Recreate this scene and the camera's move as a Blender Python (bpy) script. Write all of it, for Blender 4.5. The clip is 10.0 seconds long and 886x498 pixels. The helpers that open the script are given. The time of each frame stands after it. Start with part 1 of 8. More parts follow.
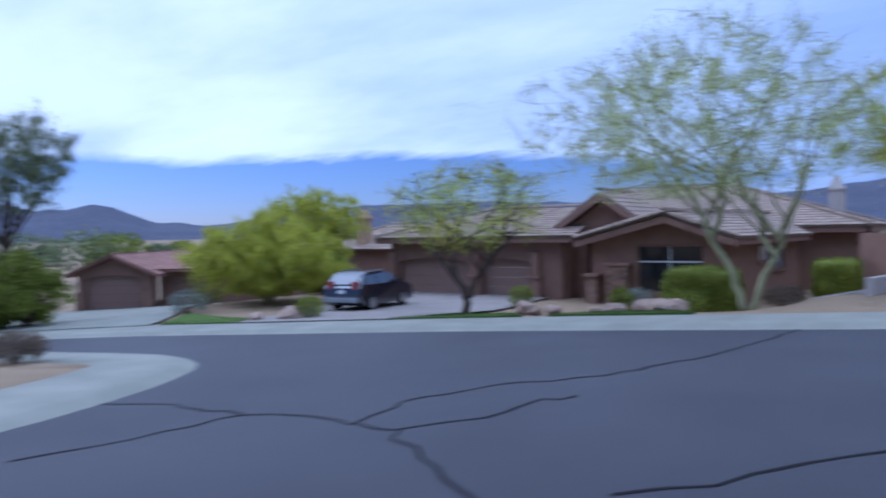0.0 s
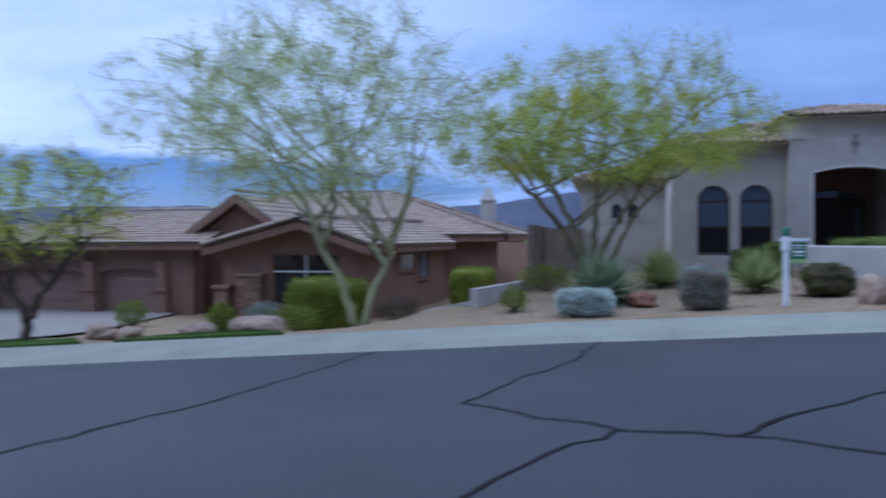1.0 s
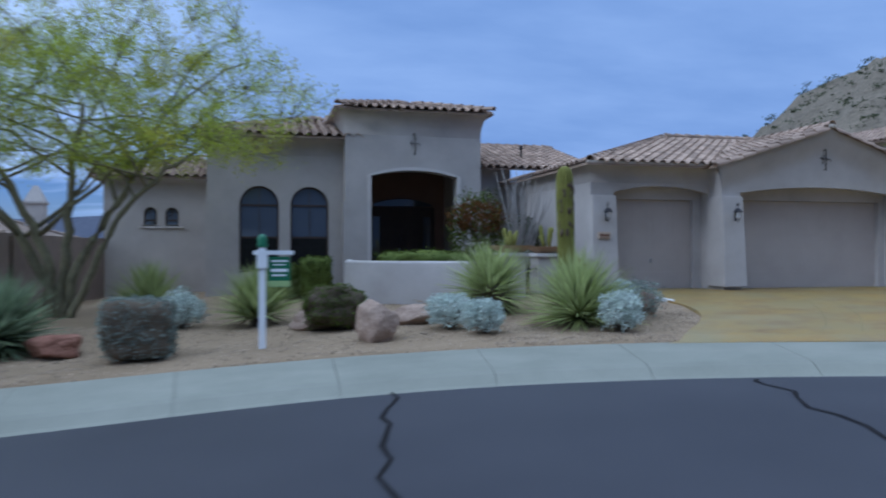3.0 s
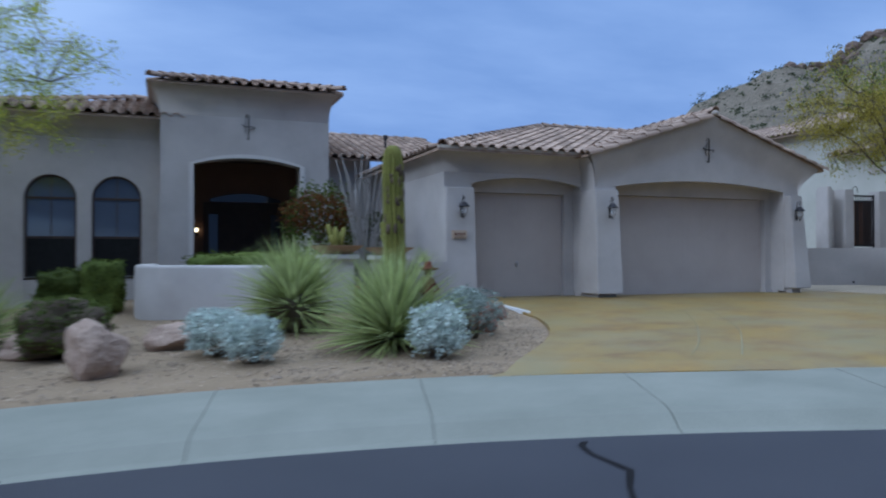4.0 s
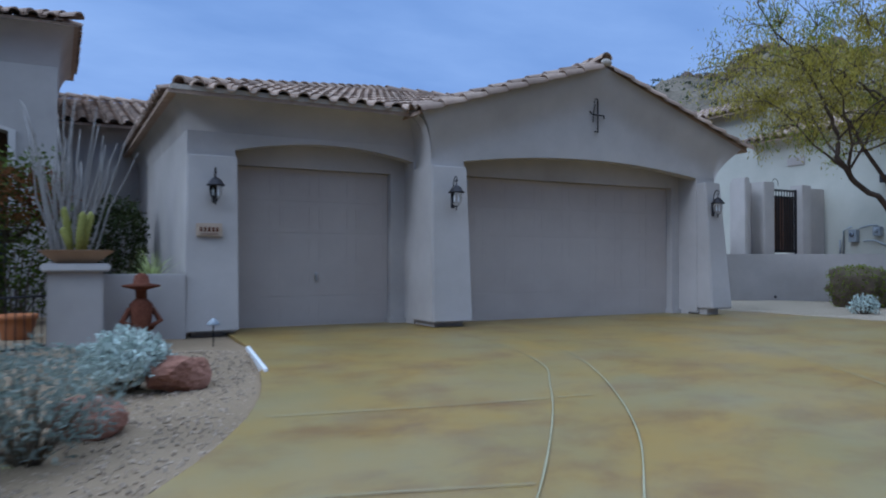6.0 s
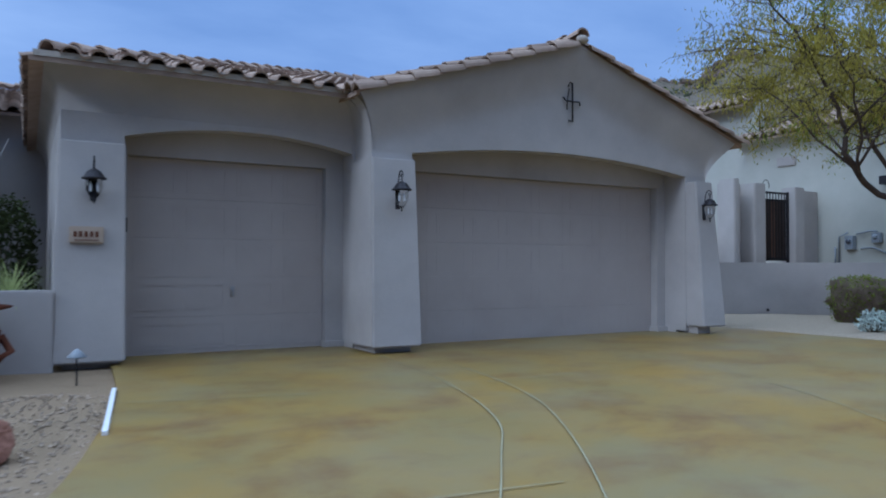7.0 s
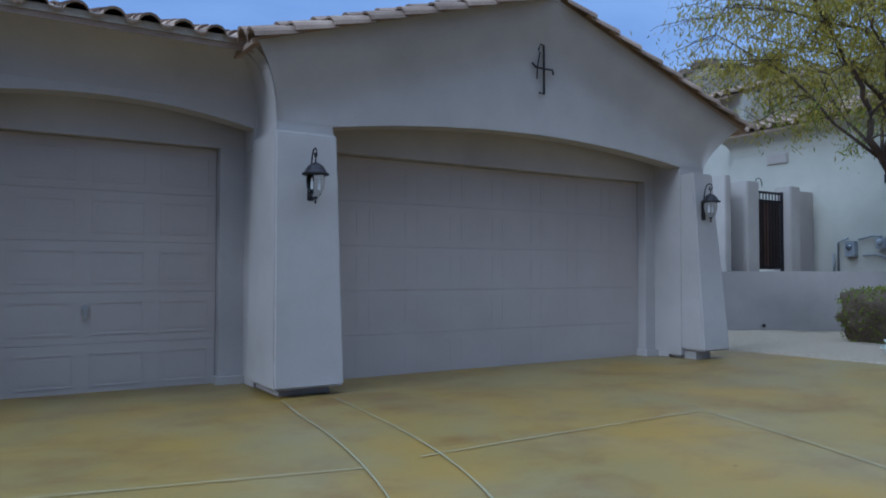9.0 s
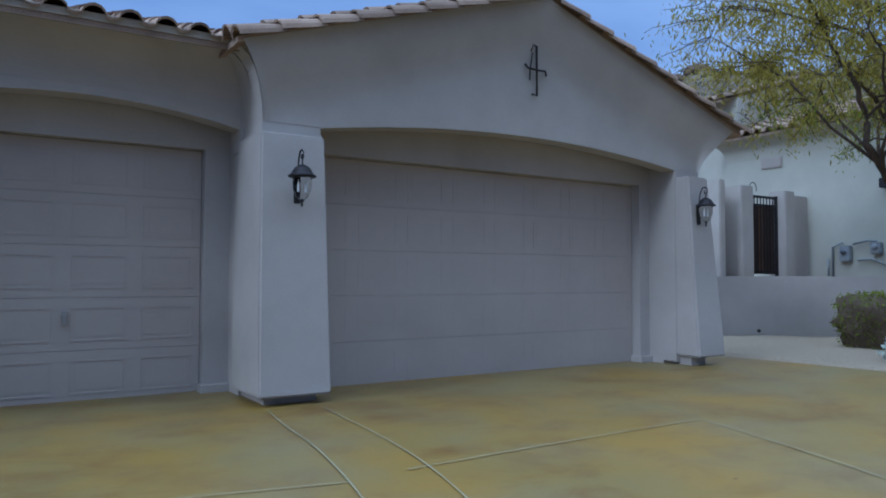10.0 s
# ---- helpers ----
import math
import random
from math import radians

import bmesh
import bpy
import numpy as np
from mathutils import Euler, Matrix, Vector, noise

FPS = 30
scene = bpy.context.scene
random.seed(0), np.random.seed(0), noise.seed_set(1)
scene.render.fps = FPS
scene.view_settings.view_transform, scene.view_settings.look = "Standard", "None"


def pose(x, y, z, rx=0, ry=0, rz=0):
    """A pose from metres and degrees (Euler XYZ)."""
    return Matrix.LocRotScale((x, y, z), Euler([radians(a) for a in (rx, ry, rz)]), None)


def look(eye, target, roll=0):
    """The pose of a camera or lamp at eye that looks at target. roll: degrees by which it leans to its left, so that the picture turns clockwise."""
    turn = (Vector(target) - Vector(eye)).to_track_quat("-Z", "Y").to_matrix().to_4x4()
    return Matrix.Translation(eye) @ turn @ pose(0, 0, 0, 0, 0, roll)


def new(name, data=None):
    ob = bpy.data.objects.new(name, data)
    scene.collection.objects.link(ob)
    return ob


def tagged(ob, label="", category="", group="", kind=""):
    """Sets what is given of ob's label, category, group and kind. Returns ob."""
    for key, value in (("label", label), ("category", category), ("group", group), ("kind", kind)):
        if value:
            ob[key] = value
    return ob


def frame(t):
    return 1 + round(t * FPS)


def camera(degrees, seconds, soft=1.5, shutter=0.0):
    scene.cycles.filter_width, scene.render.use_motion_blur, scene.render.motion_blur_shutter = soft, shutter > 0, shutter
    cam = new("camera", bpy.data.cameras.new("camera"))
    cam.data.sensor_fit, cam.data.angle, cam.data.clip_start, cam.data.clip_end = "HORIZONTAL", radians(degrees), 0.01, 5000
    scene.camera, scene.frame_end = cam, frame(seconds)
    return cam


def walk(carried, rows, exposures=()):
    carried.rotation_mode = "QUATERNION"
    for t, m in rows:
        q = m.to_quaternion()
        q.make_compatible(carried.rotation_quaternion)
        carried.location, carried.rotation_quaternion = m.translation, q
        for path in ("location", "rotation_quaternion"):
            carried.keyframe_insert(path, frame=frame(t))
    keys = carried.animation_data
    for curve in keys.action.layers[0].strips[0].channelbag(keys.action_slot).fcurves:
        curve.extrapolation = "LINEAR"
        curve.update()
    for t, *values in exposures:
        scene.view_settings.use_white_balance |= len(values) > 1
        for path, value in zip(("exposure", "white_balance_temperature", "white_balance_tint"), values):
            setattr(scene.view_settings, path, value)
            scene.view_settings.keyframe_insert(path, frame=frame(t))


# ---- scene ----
cam = camera(62.2, 10.0, soft=1.9, shutter=0.5)
PATH = [
    (0, (-1.165, -0.327, 1.356), (-2.297, 1.322, 1.312), -1.0),
    (0.5, (-0.507, 1.919, 1.341), (-1.276, 3.765, 1.3), -0.8),
    (1, (0.404, 3.977, 1.284), (-0.015, 5.932, 1.251), -0.3),
    (1.5, (1.464, 5.794, 1.264), (1.355, 7.79, 1.24), -0.1),
    (2, (2.493, 7.433, 1.226), (2.628, 9.429, 1.213), 0.0),
    (2.5, (3.478, 8.843, 1.232), (3.804, 10.817, 1.227), 0.1),
    (3, (4.62, 10.203, 1.226), (5.101, 12.144, 1.228), -0.0),
    (4.5, (8.499, 13.945, 1.119), (9.284, 15.785, 1.141), -0.1),
    (5, (9.65, 15.13, 1.129), (10.493, 16.943, 1.153), -0.1),
    (5.5, (10.591, 16.296, 1.147), (11.486, 18.085, 1.172), -0.0),
    (7, (12.689, 18.793, 1.27), (13.676, 20.532, 1.315), 0.1),
    (7.5, (13.206, 19.453, 1.279), (14.221, 21.175, 1.33), 0.1),
    (8, (13.697, 20.001, 1.29), (14.735, 21.71, 1.344), 0.1),
    (8.5, (13.984, 20.443, 1.282), (15.037, 22.142, 1.344), 0.0),
    (9, (14.172, 20.683, 1.309), (15.236, 22.376, 1.374), 0.1),
    (9.5, (14.273, 20.812, 1.312), (15.346, 22.499, 1.383), 0.1),
    (10, (14.291, 20.817, 1.31), (15.369, 22.499, 1.388), 0.1),
]
walk(cam, [(t, look(eye, target, roll)) for t, eye, target, roll in PATH],
     exposures=[(0.0, -0.38, 4740, 22), (1.5, -0.55, 4810, 14), (4.5, -0.58, 4900, 10), (5.5, -0.58, 4850, 10), (10.0, -0.56, 4720, 8)])

# ---- world and light ----
world = bpy.data.worlds.new("sky")
scene.world = world
world.use_nodes = True
wt = world.node_tree
wt.nodes.clear()


def node(tree, kind, **values):
    n = tree.nodes.new(kind)
    for key, value in values.items():
        if key in n.inputs:
            n.inputs[key].default_value = value
    return n


def build_sky():
    t = wt
    out = t.nodes.new("ShaderNodeOutputWorld")
    bg = node(t, "ShaderNodeBackground", Strength=1.0)
    sky = t.nodes.new("ShaderNodeTexSky")
    sky.sky_type = "NISHITA"
    sky.sun_disc = False
    sky.sun_elevation = radians(28)
    sky.sun_rotation = radians(-101)
    sky.dust_density = 0.2
    sky.ozone_density = 4.0
    dim = t.nodes.new("ShaderNodeVectorMath")
    dim.operation = "MULTIPLY"
    dim.inputs[1].default_value = (0.083, 0.087, 0.12)
    t.links.new(sky.outputs[0], dim.inputs[0])
    co = t.nodes.new("ShaderNodeTexCoord")
    # cloud sheet: direction projected on a flat layer overhead
    sep = t.nodes.new("ShaderNodeSeparateXYZ")
    t.links.new(co.outputs["Generated"], sep.inputs[0])
    zz = t.nodes.new("ShaderNodeMath")
    zz.operation = "ADD"
    zz.inputs[1].default_value = 0.16
    t.links.new(sep.outputs[2], zz.inputs[0])
    dv = t.nodes.new("ShaderNodeVectorMath")
    dv.operation = "DIVIDE"
    cb = t.nodes.new("ShaderNodeCombineXYZ")
    t.links.new(zz.outputs[0], cb.inputs[0])
    t.links.new(zz.outputs[0], cb.inputs[1])
    cb.inputs[2].default_value = 1.0
    t.links.new(co.outputs["Generated"], dv.inputs[0])
    t.links.new(cb.outputs[0], dv.inputs[1])
    mp = t.nodes.new("ShaderNodeMapping")
    mp.inputs["Location"].default_value = (0.6, 0.35, 0.0)
    mp.inputs["Rotation"].default_value = (0, 0, radians(35))
    mp.inputs["Scale"].default_value = (0.5, 0.85, 1.0)
    t.links.new(dv.outputs[0], mp.inputs[0])
    n1 = node(t, "ShaderNodeTexNoise", Scale=0.9, Detail=7.0, Roughness=0.62, Distortion=0.5)
    t.links.new(mp.outputs[0], n1.inputs["Vector"])
    # the overcast is thicker to the east (+x) and opens towards the low western sky
    side = t.nodes.new("ShaderNodeMapRange")
    side.inputs["From Min"].default_value = -0.5
    side.inputs["From Max"].default_value = 0.1
    side.inputs["To Min"].default_value = 0.0
    side.inputs["To Max"].default_value = 0.5
    t.links.new(sep.outputs[0], side.inputs["Value"])
    high = t.nodes.new("ShaderNodeMapRange")
    high.inputs["From Min"].default_value = 0.075
    high.inputs["From Max"].default_value = 0.125
    high.inputs["To Min"].default_value = -0.32
    high.inputs["To Max"].default_value = 0.2
    t.links.new(sep.outputs[2], high.inputs["Value"])
    a1 = t.nodes.new("ShaderNodeMath")
    a2 = t.nodes.new("ShaderNodeMath")
    t.links.new(n1.outputs[0], a1.inputs[0])
    t.links.new(side.outputs[0], a1.inputs[1])
    t.links.new(a1.outputs[0], a2.inputs[0])
    t.links.new(high.outputs[0], a2.inputs[1])
    cover = t.nodes.new("ShaderNodeMapRange")
    cover.inputs["From Min"].default_value = 0.42
    cover.inputs["From Max"].default_value = 0.56
    t.links.new(a2.outputs[0], cover.inputs["Value"])
    # cloud brightness: bright towards the veiled sun in the west, duller in the east
    n2 = node(t, "ShaderNodeTexNoise", Scale=1.6, Detail=6.0, Roughness=0.55)
    t.links.new(mp.outputs[0], n2.inputs["Vector"])
    west = t.nodes.new("ShaderNodeMapRange")
    west.inputs["From Min"].default_value = -0.75
    west.inputs["From Max"].default_value = 0.0
    west.inputs["To Min"].default_value = 1.35
    west.inputs["To Max"].default_value = 0.88
    t.links.new(sep.outputs[0], west.inputs["Value"])
    vary = t.nodes.new("ShaderNodeMapRange")
    vary.inputs["From Min"].default_value = 0.3
    vary.inputs["From Max"].default_value = 0.7
    vary.inputs["To Min"].default_value = 0.84
    vary.inputs["To Max"].default_value = 1.1
    t.links.new(n2.outputs[0], vary.inputs["Value"])
    mul = t.nodes.new("ShaderNodeMath")
    mul.operation = "MULTIPLY"
    t.links.new(west.outputs[0], mul.inputs[0])
    t.links.new(vary.outputs[0], mul.inputs[1])
    # the cloud layer is thinnest, and brightest, overhead
    zen = t.nodes.new("ShaderNodeMapRange")
    zen.inputs["From Min"].default_value = 0.5
    zen.inputs["From Max"].default_value = 0.95
    zen.inputs["To Min"].default_value = 1.0
    zen.inputs["To Max"].default_value = 3.7
    t.links.new(sep.outputs[2], zen.inputs["Value"])
    lift = t.nodes.new("ShaderNodeMath")
    lift.operation = "MULTIPLY"
    t.links.new(mul.outputs[0], lift.inputs[0])
    # and dullest low in the south, where the cover is thick
    south = t.nodes.new("ShaderNodeMapRange")
    south.inputs["From Min"].default_value = -0.8
    south.inputs["From Max"].default_value = 0.25
    south.inputs["To Min"].default_value = 0.22
    south.inputs["To Max"].default_value = 1.0
    low = t.nodes.new("ShaderNodeMath")
    low.operation = "MULTIPLY_ADD"
    low.inputs[1].default_value = 1.0
    t.links.new(sep.outputs[2], low.inputs[0])
    t.links.new(sep.outputs[1], low.inputs[2])
    t.links.new(low.outputs[0], south.inputs["Value"])
    both = t.nodes.new("ShaderNodeMath")
    both.operation = "MULTIPLY"
    t.links.new(zen.outputs[0], both.inputs[0])
    t.links.new(south.outputs[0], both.inputs[1])
    t.links.new(both.outputs[0], lift.inputs[1])
    tone = t.nodes.new("ShaderNodeMix")
    tone.data_type = "RGBA"
    tone.inputs[6].default_value = (0.42, 0.61, 1.0, 1)
    tone.inputs[7].default_value = (0.86, 0.93, 1.0, 1)
    hue = t.nodes.new("ShaderNodeMapRange")
    hue.inputs["From Min"].default_value = 0.7
    hue.inputs["From Max"].default_value = 1.35
    t.links.new(lift.outputs[0], hue.inputs["Value"])
    t.links.new(hue.outputs[0], tone.inputs[0])
    cc = t.nodes.new("ShaderNodeVectorMath")
    cc.operation = "SCALE"
    t.links.new(tone.outputs[2], cc.inputs[0])
    t.links.new(lift.outputs[0], cc.inputs["Scale"])
    mix = t.nodes.new("ShaderNodeMix")
    mix.data_type = "RGBA"
    t.links.new(cover.outputs[0], mix.inputs[0])
    t.links.new(dim.outputs[0], mix.inputs[6])
    t.links.new(cc.outputs[0], mix.inputs[7])
    t.links.new(mix.outputs[2], bg.inputs[0])
    t.links.new(bg.outputs[0], out.inputs[0])


build_sky()
sun = new("sun", bpy.data.lights.new("sun", "SUN"))
sun.data.energy = 1.05
sun.data.angle = radians(11)
sun.data.color = (1.0, 0.97, 0.93)
sun.matrix_world = look((-58, -11.5, 32), (0, 0, 0))


# ---- materials ----
def surface(name, dark, light, scale=3.0, fine=60.0, bump=0.15, rough=0.85, metal=0.0, spread=0.0, blotch=0.5, contrast=(0.35, 0.65), dist=0.01):
    """A procedural surface: large blotches between two colours, fine grain on top, relief, and a shift from piece to piece."""
    m = bpy.data.materials.new(name)
    m.use_nodes = True
    t = m.node_tree
    b = t.nodes["Principled BSDF"]
    co = t.nodes.new("ShaderNodeNewGeometry")
    big = node(t, "ShaderNodeTexNoise", Scale=scale, Detail=5.0, Roughness=0.6)
    small = node(t, "ShaderNodeTexNoise", Scale=fine, Detail=3.0, Roughness=0.7)
    for n in (big, small):
        t.links.new(co.outputs["Position"], n.inputs["Vector"])
    add = t.nodes.new("ShaderNodeMix")
    add.inputs[0].default_value = 1.0 - blotch
    t.links.new(big.outputs[0], add.inputs[2])
    t.links.new(small.outputs[0], add.inputs[3])
    ramp = t.nodes.new("ShaderNodeMapRange")
    ramp.inputs["From Min"].default_value, ramp.inputs["From Max"].default_value = contrast
    t.links.new(add.outputs[0], ramp.inputs["Value"])
    mix = t.nodes.new("ShaderNodeMix")
    mix.data_type = "RGBA"
    mix.inputs[6].default_value = (*dark, 1)
    mix.inputs[7].default_value = (*light, 1)
    t.links.new(ramp.outputs[0], mix.inputs[0])
    colour = mix.outputs[2]
    if spread:
        info = t.nodes.new("ShaderNodeObjectInfo")
        isl = t.nodes.new("ShaderNodeNewGeometry")
        both = t.nodes.new("ShaderNodeMath")
        t.links.new(info.outputs["Random"], both.inputs[0])
        t.links.new(isl.outputs["Random Per Island"], both.inputs[1])
        frac = t.nodes.new("ShaderNodeMath")
        frac.operation = "FRACT"
        t.links.new(both.outputs[0], frac.inputs[0])
        r = t.nodes.new("ShaderNodeMapRange")
        r.inputs["To Min"].default_value = 1 - spread
        r.inputs["To Max"].default_value = 1 + spread
        t.links.new(frac.outputs[0], r.inputs["Value"])
        sc = t.nodes.new("ShaderNodeVectorMath")
        sc.operation = "SCALE"
        t.links.new(colour, sc.inputs[0])
        t.links.new(r.outputs[0], sc.inputs["Scale"])
        colour = sc.outputs[0]
    t.links.new(colour, b.inputs["Base Color"])
    b.inputs["Roughness"].default_value = rough
    b.inputs["Metallic"].default_value = metal
    # porous, rough surfaces hardly shine
    b.inputs["Specular IOR Level"].default_value = 0.5 if rough < 0.7 else 0.14
    if bump:
        bp = node(t, "ShaderNodeBump", Strength=bump, Distance=dist)
        t.links.new(small.outputs[0], bp.inputs["Height"])
        t.links.new(bp.outputs[0], b.inputs["Normal"])
    return m


STUCCO = surface("stucco", (0.37, 0.332, 0.297), (0.50, 0.456, 0.417), 0.9, 90, 0.4, 0.95, blotch=0.75, contrast=(0.28, 0.68))
STUCCO_TRIM = surface("stucco_trim", (0.53, 0.49, 0.45), (0.58, 0.535, 0.495), 2, 90, 0.3, 0.95)
PAINT_DOOR = surface("garage_door_paint", (0.40, 0.34, 0.295), (0.455, 0.395, 0.345), 1.0, 120, 0.05, 0.6, blotch=0.8)
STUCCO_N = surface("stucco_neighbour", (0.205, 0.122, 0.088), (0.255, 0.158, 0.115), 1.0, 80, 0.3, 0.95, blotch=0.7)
TRIM_N = surface("trim_neighbour", (0.21, 0.125, 0.095), (0.27, 0.17, 0.125), 2, 60, 0.2, 0.85)
STUCCO_R = surface("stucco_right", (0.42, 0.41, 0.345), (0.50, 0.485, 0.42), 1.0, 80, 0.3, 0.95, blotch=0.7)
TILE = surface("clay_tile", (0.25, 0.175, 0.13), (0.40, 0.30, 0.225), 5, 60, 0.3, 0.9, spread=0.28)
TILE_N = surface("flat_tile", (0.245, 0.185, 0.14), (0.33, 0.255, 0.195), 3, 50, 0.3, 0.9, spread=0.15)
MORTAR = surface("mortar", (0.38, 0.33, 0.27), (0.50, 0.44, 0.37), 12, 80, 0.6, 0.95)
ASPHALT = surface("asphalt", (0.022, 0.021, 0.026), (0.040, 0.038, 0.044), 0.35, 70, 0.4, 0.62, blotch=0.75, contrast=(0.3, 0.7))
ASPHALT.node_tree.nodes["Principled BSDF"].inputs["Specular IOR Level"].default_value = 0.3
CRACKS = surface("crack_sealant", (0.007, 0.006, 0.006), (0.016, 0.014, 0.014), 4, 50, 0.2, 0.95)
WALKWAY = surface("concrete", (0.19, 0.19, 0.152), (0.25, 0.247, 0.20), 0.8, 60, 0.3, 0.9, blotch=0.7)
JOINT = surface("joint_dirt", (0.15, 0.145, 0.13), (0.21, 0.20, 0.18), 8, 60, 0.2, 0.95)
SAND = surface("desert_soil", (0.19, 0.135, 0.08), (0.285, 0.212, 0.135), 0.7, 45, 0.8, 0.98, blotch=0.45, contrast=(0.3, 0.7))
GRAVEL = surface("gravel", (0.215, 0.16, 0.11), (0.41, 0.325, 0.235), 18, 40, 0.8, 0.95, spread=0.35)
ROCK = surface("boulder_stone", (0.26, 0.18, 0.13), (0.45, 0.34, 0.26), 3.5, 22, 0.9, 0.95, dist=0.03)
ROCK_RED = surface("red_stone", (0.20, 0.09, 0.06), (0.36, 0.19, 0.13), 4, 24, 0.9, 0.95, dist=0.03)
STONE_N = surface("ledge_stone", (0.14, 0.085, 0.06), (0.33, 0.22, 0.16), 9, 40, 0.8, 0.95, spread=0.3, dist=0.02)
LAWN = surface("lawn", (0.05, 0.085, 0.015), (0.10, 0.15, 0.03), 3, 60, 0.8, 0.95)
IRON = surface("dark_iron", (0.018, 0.016, 0.018), (0.035, 0.03, 0.033), 10, 80, 0.2, 0.5, metal=0.5)
# porch floor, coloured dark to stand in for the porch's shade
FLOOR_SHADE = surface("shaded_floor", (0.06, 0.05, 0.045), (0.11, 0.09, 0.08), 4, 40, 0.3, 0.7)
TERRACOTTA = surface("terracotta", (0.36, 0.13, 0.05), (0.45, 0.19, 0.08), 5, 60, 0.2, 0.85)
RUST = surface("rusted_steel", (0.09, 0.03, 0.018), (0.17, 0.065, 0.035), 14, 60, 0.5, 0.85, metal=0.2)
WHITE = surface("white_paint", (0.72, 0.73, 0.74), (0.80, 0.80, 0.80), 4, 60, 0.1, 0.5)
GREEN_SIGN = surface("green_print", (0.015, 0.12, 0.05), (0.02, 0.15, 0.065), 4, 60, 0.05, 0.5)
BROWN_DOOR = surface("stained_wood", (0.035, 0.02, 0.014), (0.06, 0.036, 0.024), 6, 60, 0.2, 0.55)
BOWL = surface("sandstone_bowl", (0.36, 0.24, 0.15), (0.46, 0.32, 0.21), 5, 60, 0.3, 0.9)
PLAQUE = surface("stone_plaque", (0.42, 0.32, 0.23), (0.50, 0.40, 0.30), 12, 80, 0.4, 0.9)
BARK_PALE = surface("green_bark", (0.24, 0.215, 0.115), (0.38, 0.345, 0.21), 6, 50, 0.5, 0.9)
BARK_GREEN = surface("green_twig_bark", (0.24, 0.235, 0.115), (0.40, 0.39, 0.21), 3, 40, 0.3, 0.85)
BARK_BROWN = surface("grey_brown_bark", (0.15, 0.13, 0.08), (0.29, 0.265, 0.16), 5, 45, 0.5, 0.9)
BARK_DARK = surface("dark_bark", (0.05, 0.035, 0.028), (0.11, 0.08, 0.06), 6, 40, 0.8, 0.95, dist=0.02)
HILL = surface("desert_hillside", (0.10, 0.083, 0.06), (0.215, 0.178, 0.13), 0.04, 0.9, 0.9, 0.98, blotch=0.5, dist=0.4)
# distance haze is mixed into this blue-grey
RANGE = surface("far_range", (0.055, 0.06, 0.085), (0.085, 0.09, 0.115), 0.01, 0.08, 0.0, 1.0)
GREY_BOX = surface("meter_grey", (0.22, 0.24, 0.26), (0.30, 0.32, 0.34), 5, 50, 0.1, 0.5)


def leaf(name, dark, light, spread=0.35, rough=0.75, through_light=0.45):
    m = surface(name, dark, light, 1.2, 12, 0.0, rough, spread=spread, blotch=0.7)
    b = m.node_tree.nodes["Principled BSDF"]
    t = m.node_tree
    # light that comes through the thin leaf
    thin = t.nodes.new("ShaderNodeBsdfTranslucent")
    t.links.new(b.inputs["Base Color"].links[0].from_socket, thin.inputs["Color"])
    both = t.nodes.new("ShaderNodeMixShader")
    both.inputs[0].default_value = through_light
    t.links.new(b.outputs[0], both.inputs[1])
    t.links.new(thin.outputs[0], both.inputs[2])
    t.links.new(both.outputs[0], t.nodes["Material Output"].inputs["Surface"])
    return m


LEAF_TREE = leaf("tree_leaf", (0.33, 0.38, 0.04), (0.50, 0.55, 0.10))
LEAF_LIME = leaf("palo_verde_leaf", (0.33, 0.35, 0.03), (0.50, 0.51, 0.07))
LEAF_GREY = leaf("tree_leaf_grey", (0.42, 0.46, 0.16), (0.58, 0.62, 0.28))
LEAF_OLIVE = leaf("mesquite_leaf", (0.25, 0.205, 0.027), (0.40, 0.335, 0.065))
LEAF_YELLOW = leaf("tree_leaf_yellow", (0.36, 0.35, 0.03), (0.54, 0.52, 0.08))
LEAF_SHRUB = leaf("shrub_leaf", (0.13, 0.16, 0.02), (0.24, 0.27, 0.04), through_light=0.2)
LEAF_HEDGE = leaf("hedge_leaf", (0.055, 0.075, 0.014), (0.12, 0.145, 0.028), through_light=0.2)
LEAF_DARK = leaf("shade_leaf", (0.025, 0.033, 0.012), (0.055, 0.065, 0.02), through_light=0.1)
LEAF_DUSK = leaf("dull_tree_leaf", (0.13, 0.16, 0.075), (0.24, 0.28, 0.14), through_light=0.3)
LEAF_SILVER = leaf("silver_leaf", (0.40, 0.46, 0.41), (0.62, 0.67, 0.60), through_light=0.3)
LEAF_SAGE = leaf("sage_leaf", (0.17, 0.20, 0.17), (0.30, 0.34, 0.29))
LEAF_DRY = leaf("dry_twig", (0.11, 0.08, 0.055), (0.19, 0.15, 0.105))
LEAF_RED = leaf("red_leaf", (0.13, 0.035, 0.016), (0.16, 0.09, 0.025))
BLADE = leaf("yucca_blade", (0.26, 0.30, 0.09), (0.46, 0.50, 0.22), 0.4)
BLADE_BLUE = leaf("agave_blade", (0.17, 0.22, 0.12), (0.32, 0.37, 0.22), 0.4)
CACTUS = surface("cactus_skin", (0.14, 0.14, 0.028), (0.25, 0.235, 0.06), 3, 40, 0.3, 0.7)
CORK = surface("cactus_scar", (0.07, 0.05, 0.035), (0.15, 0.11, 0.08), 8, 40, 0.5, 0.9)


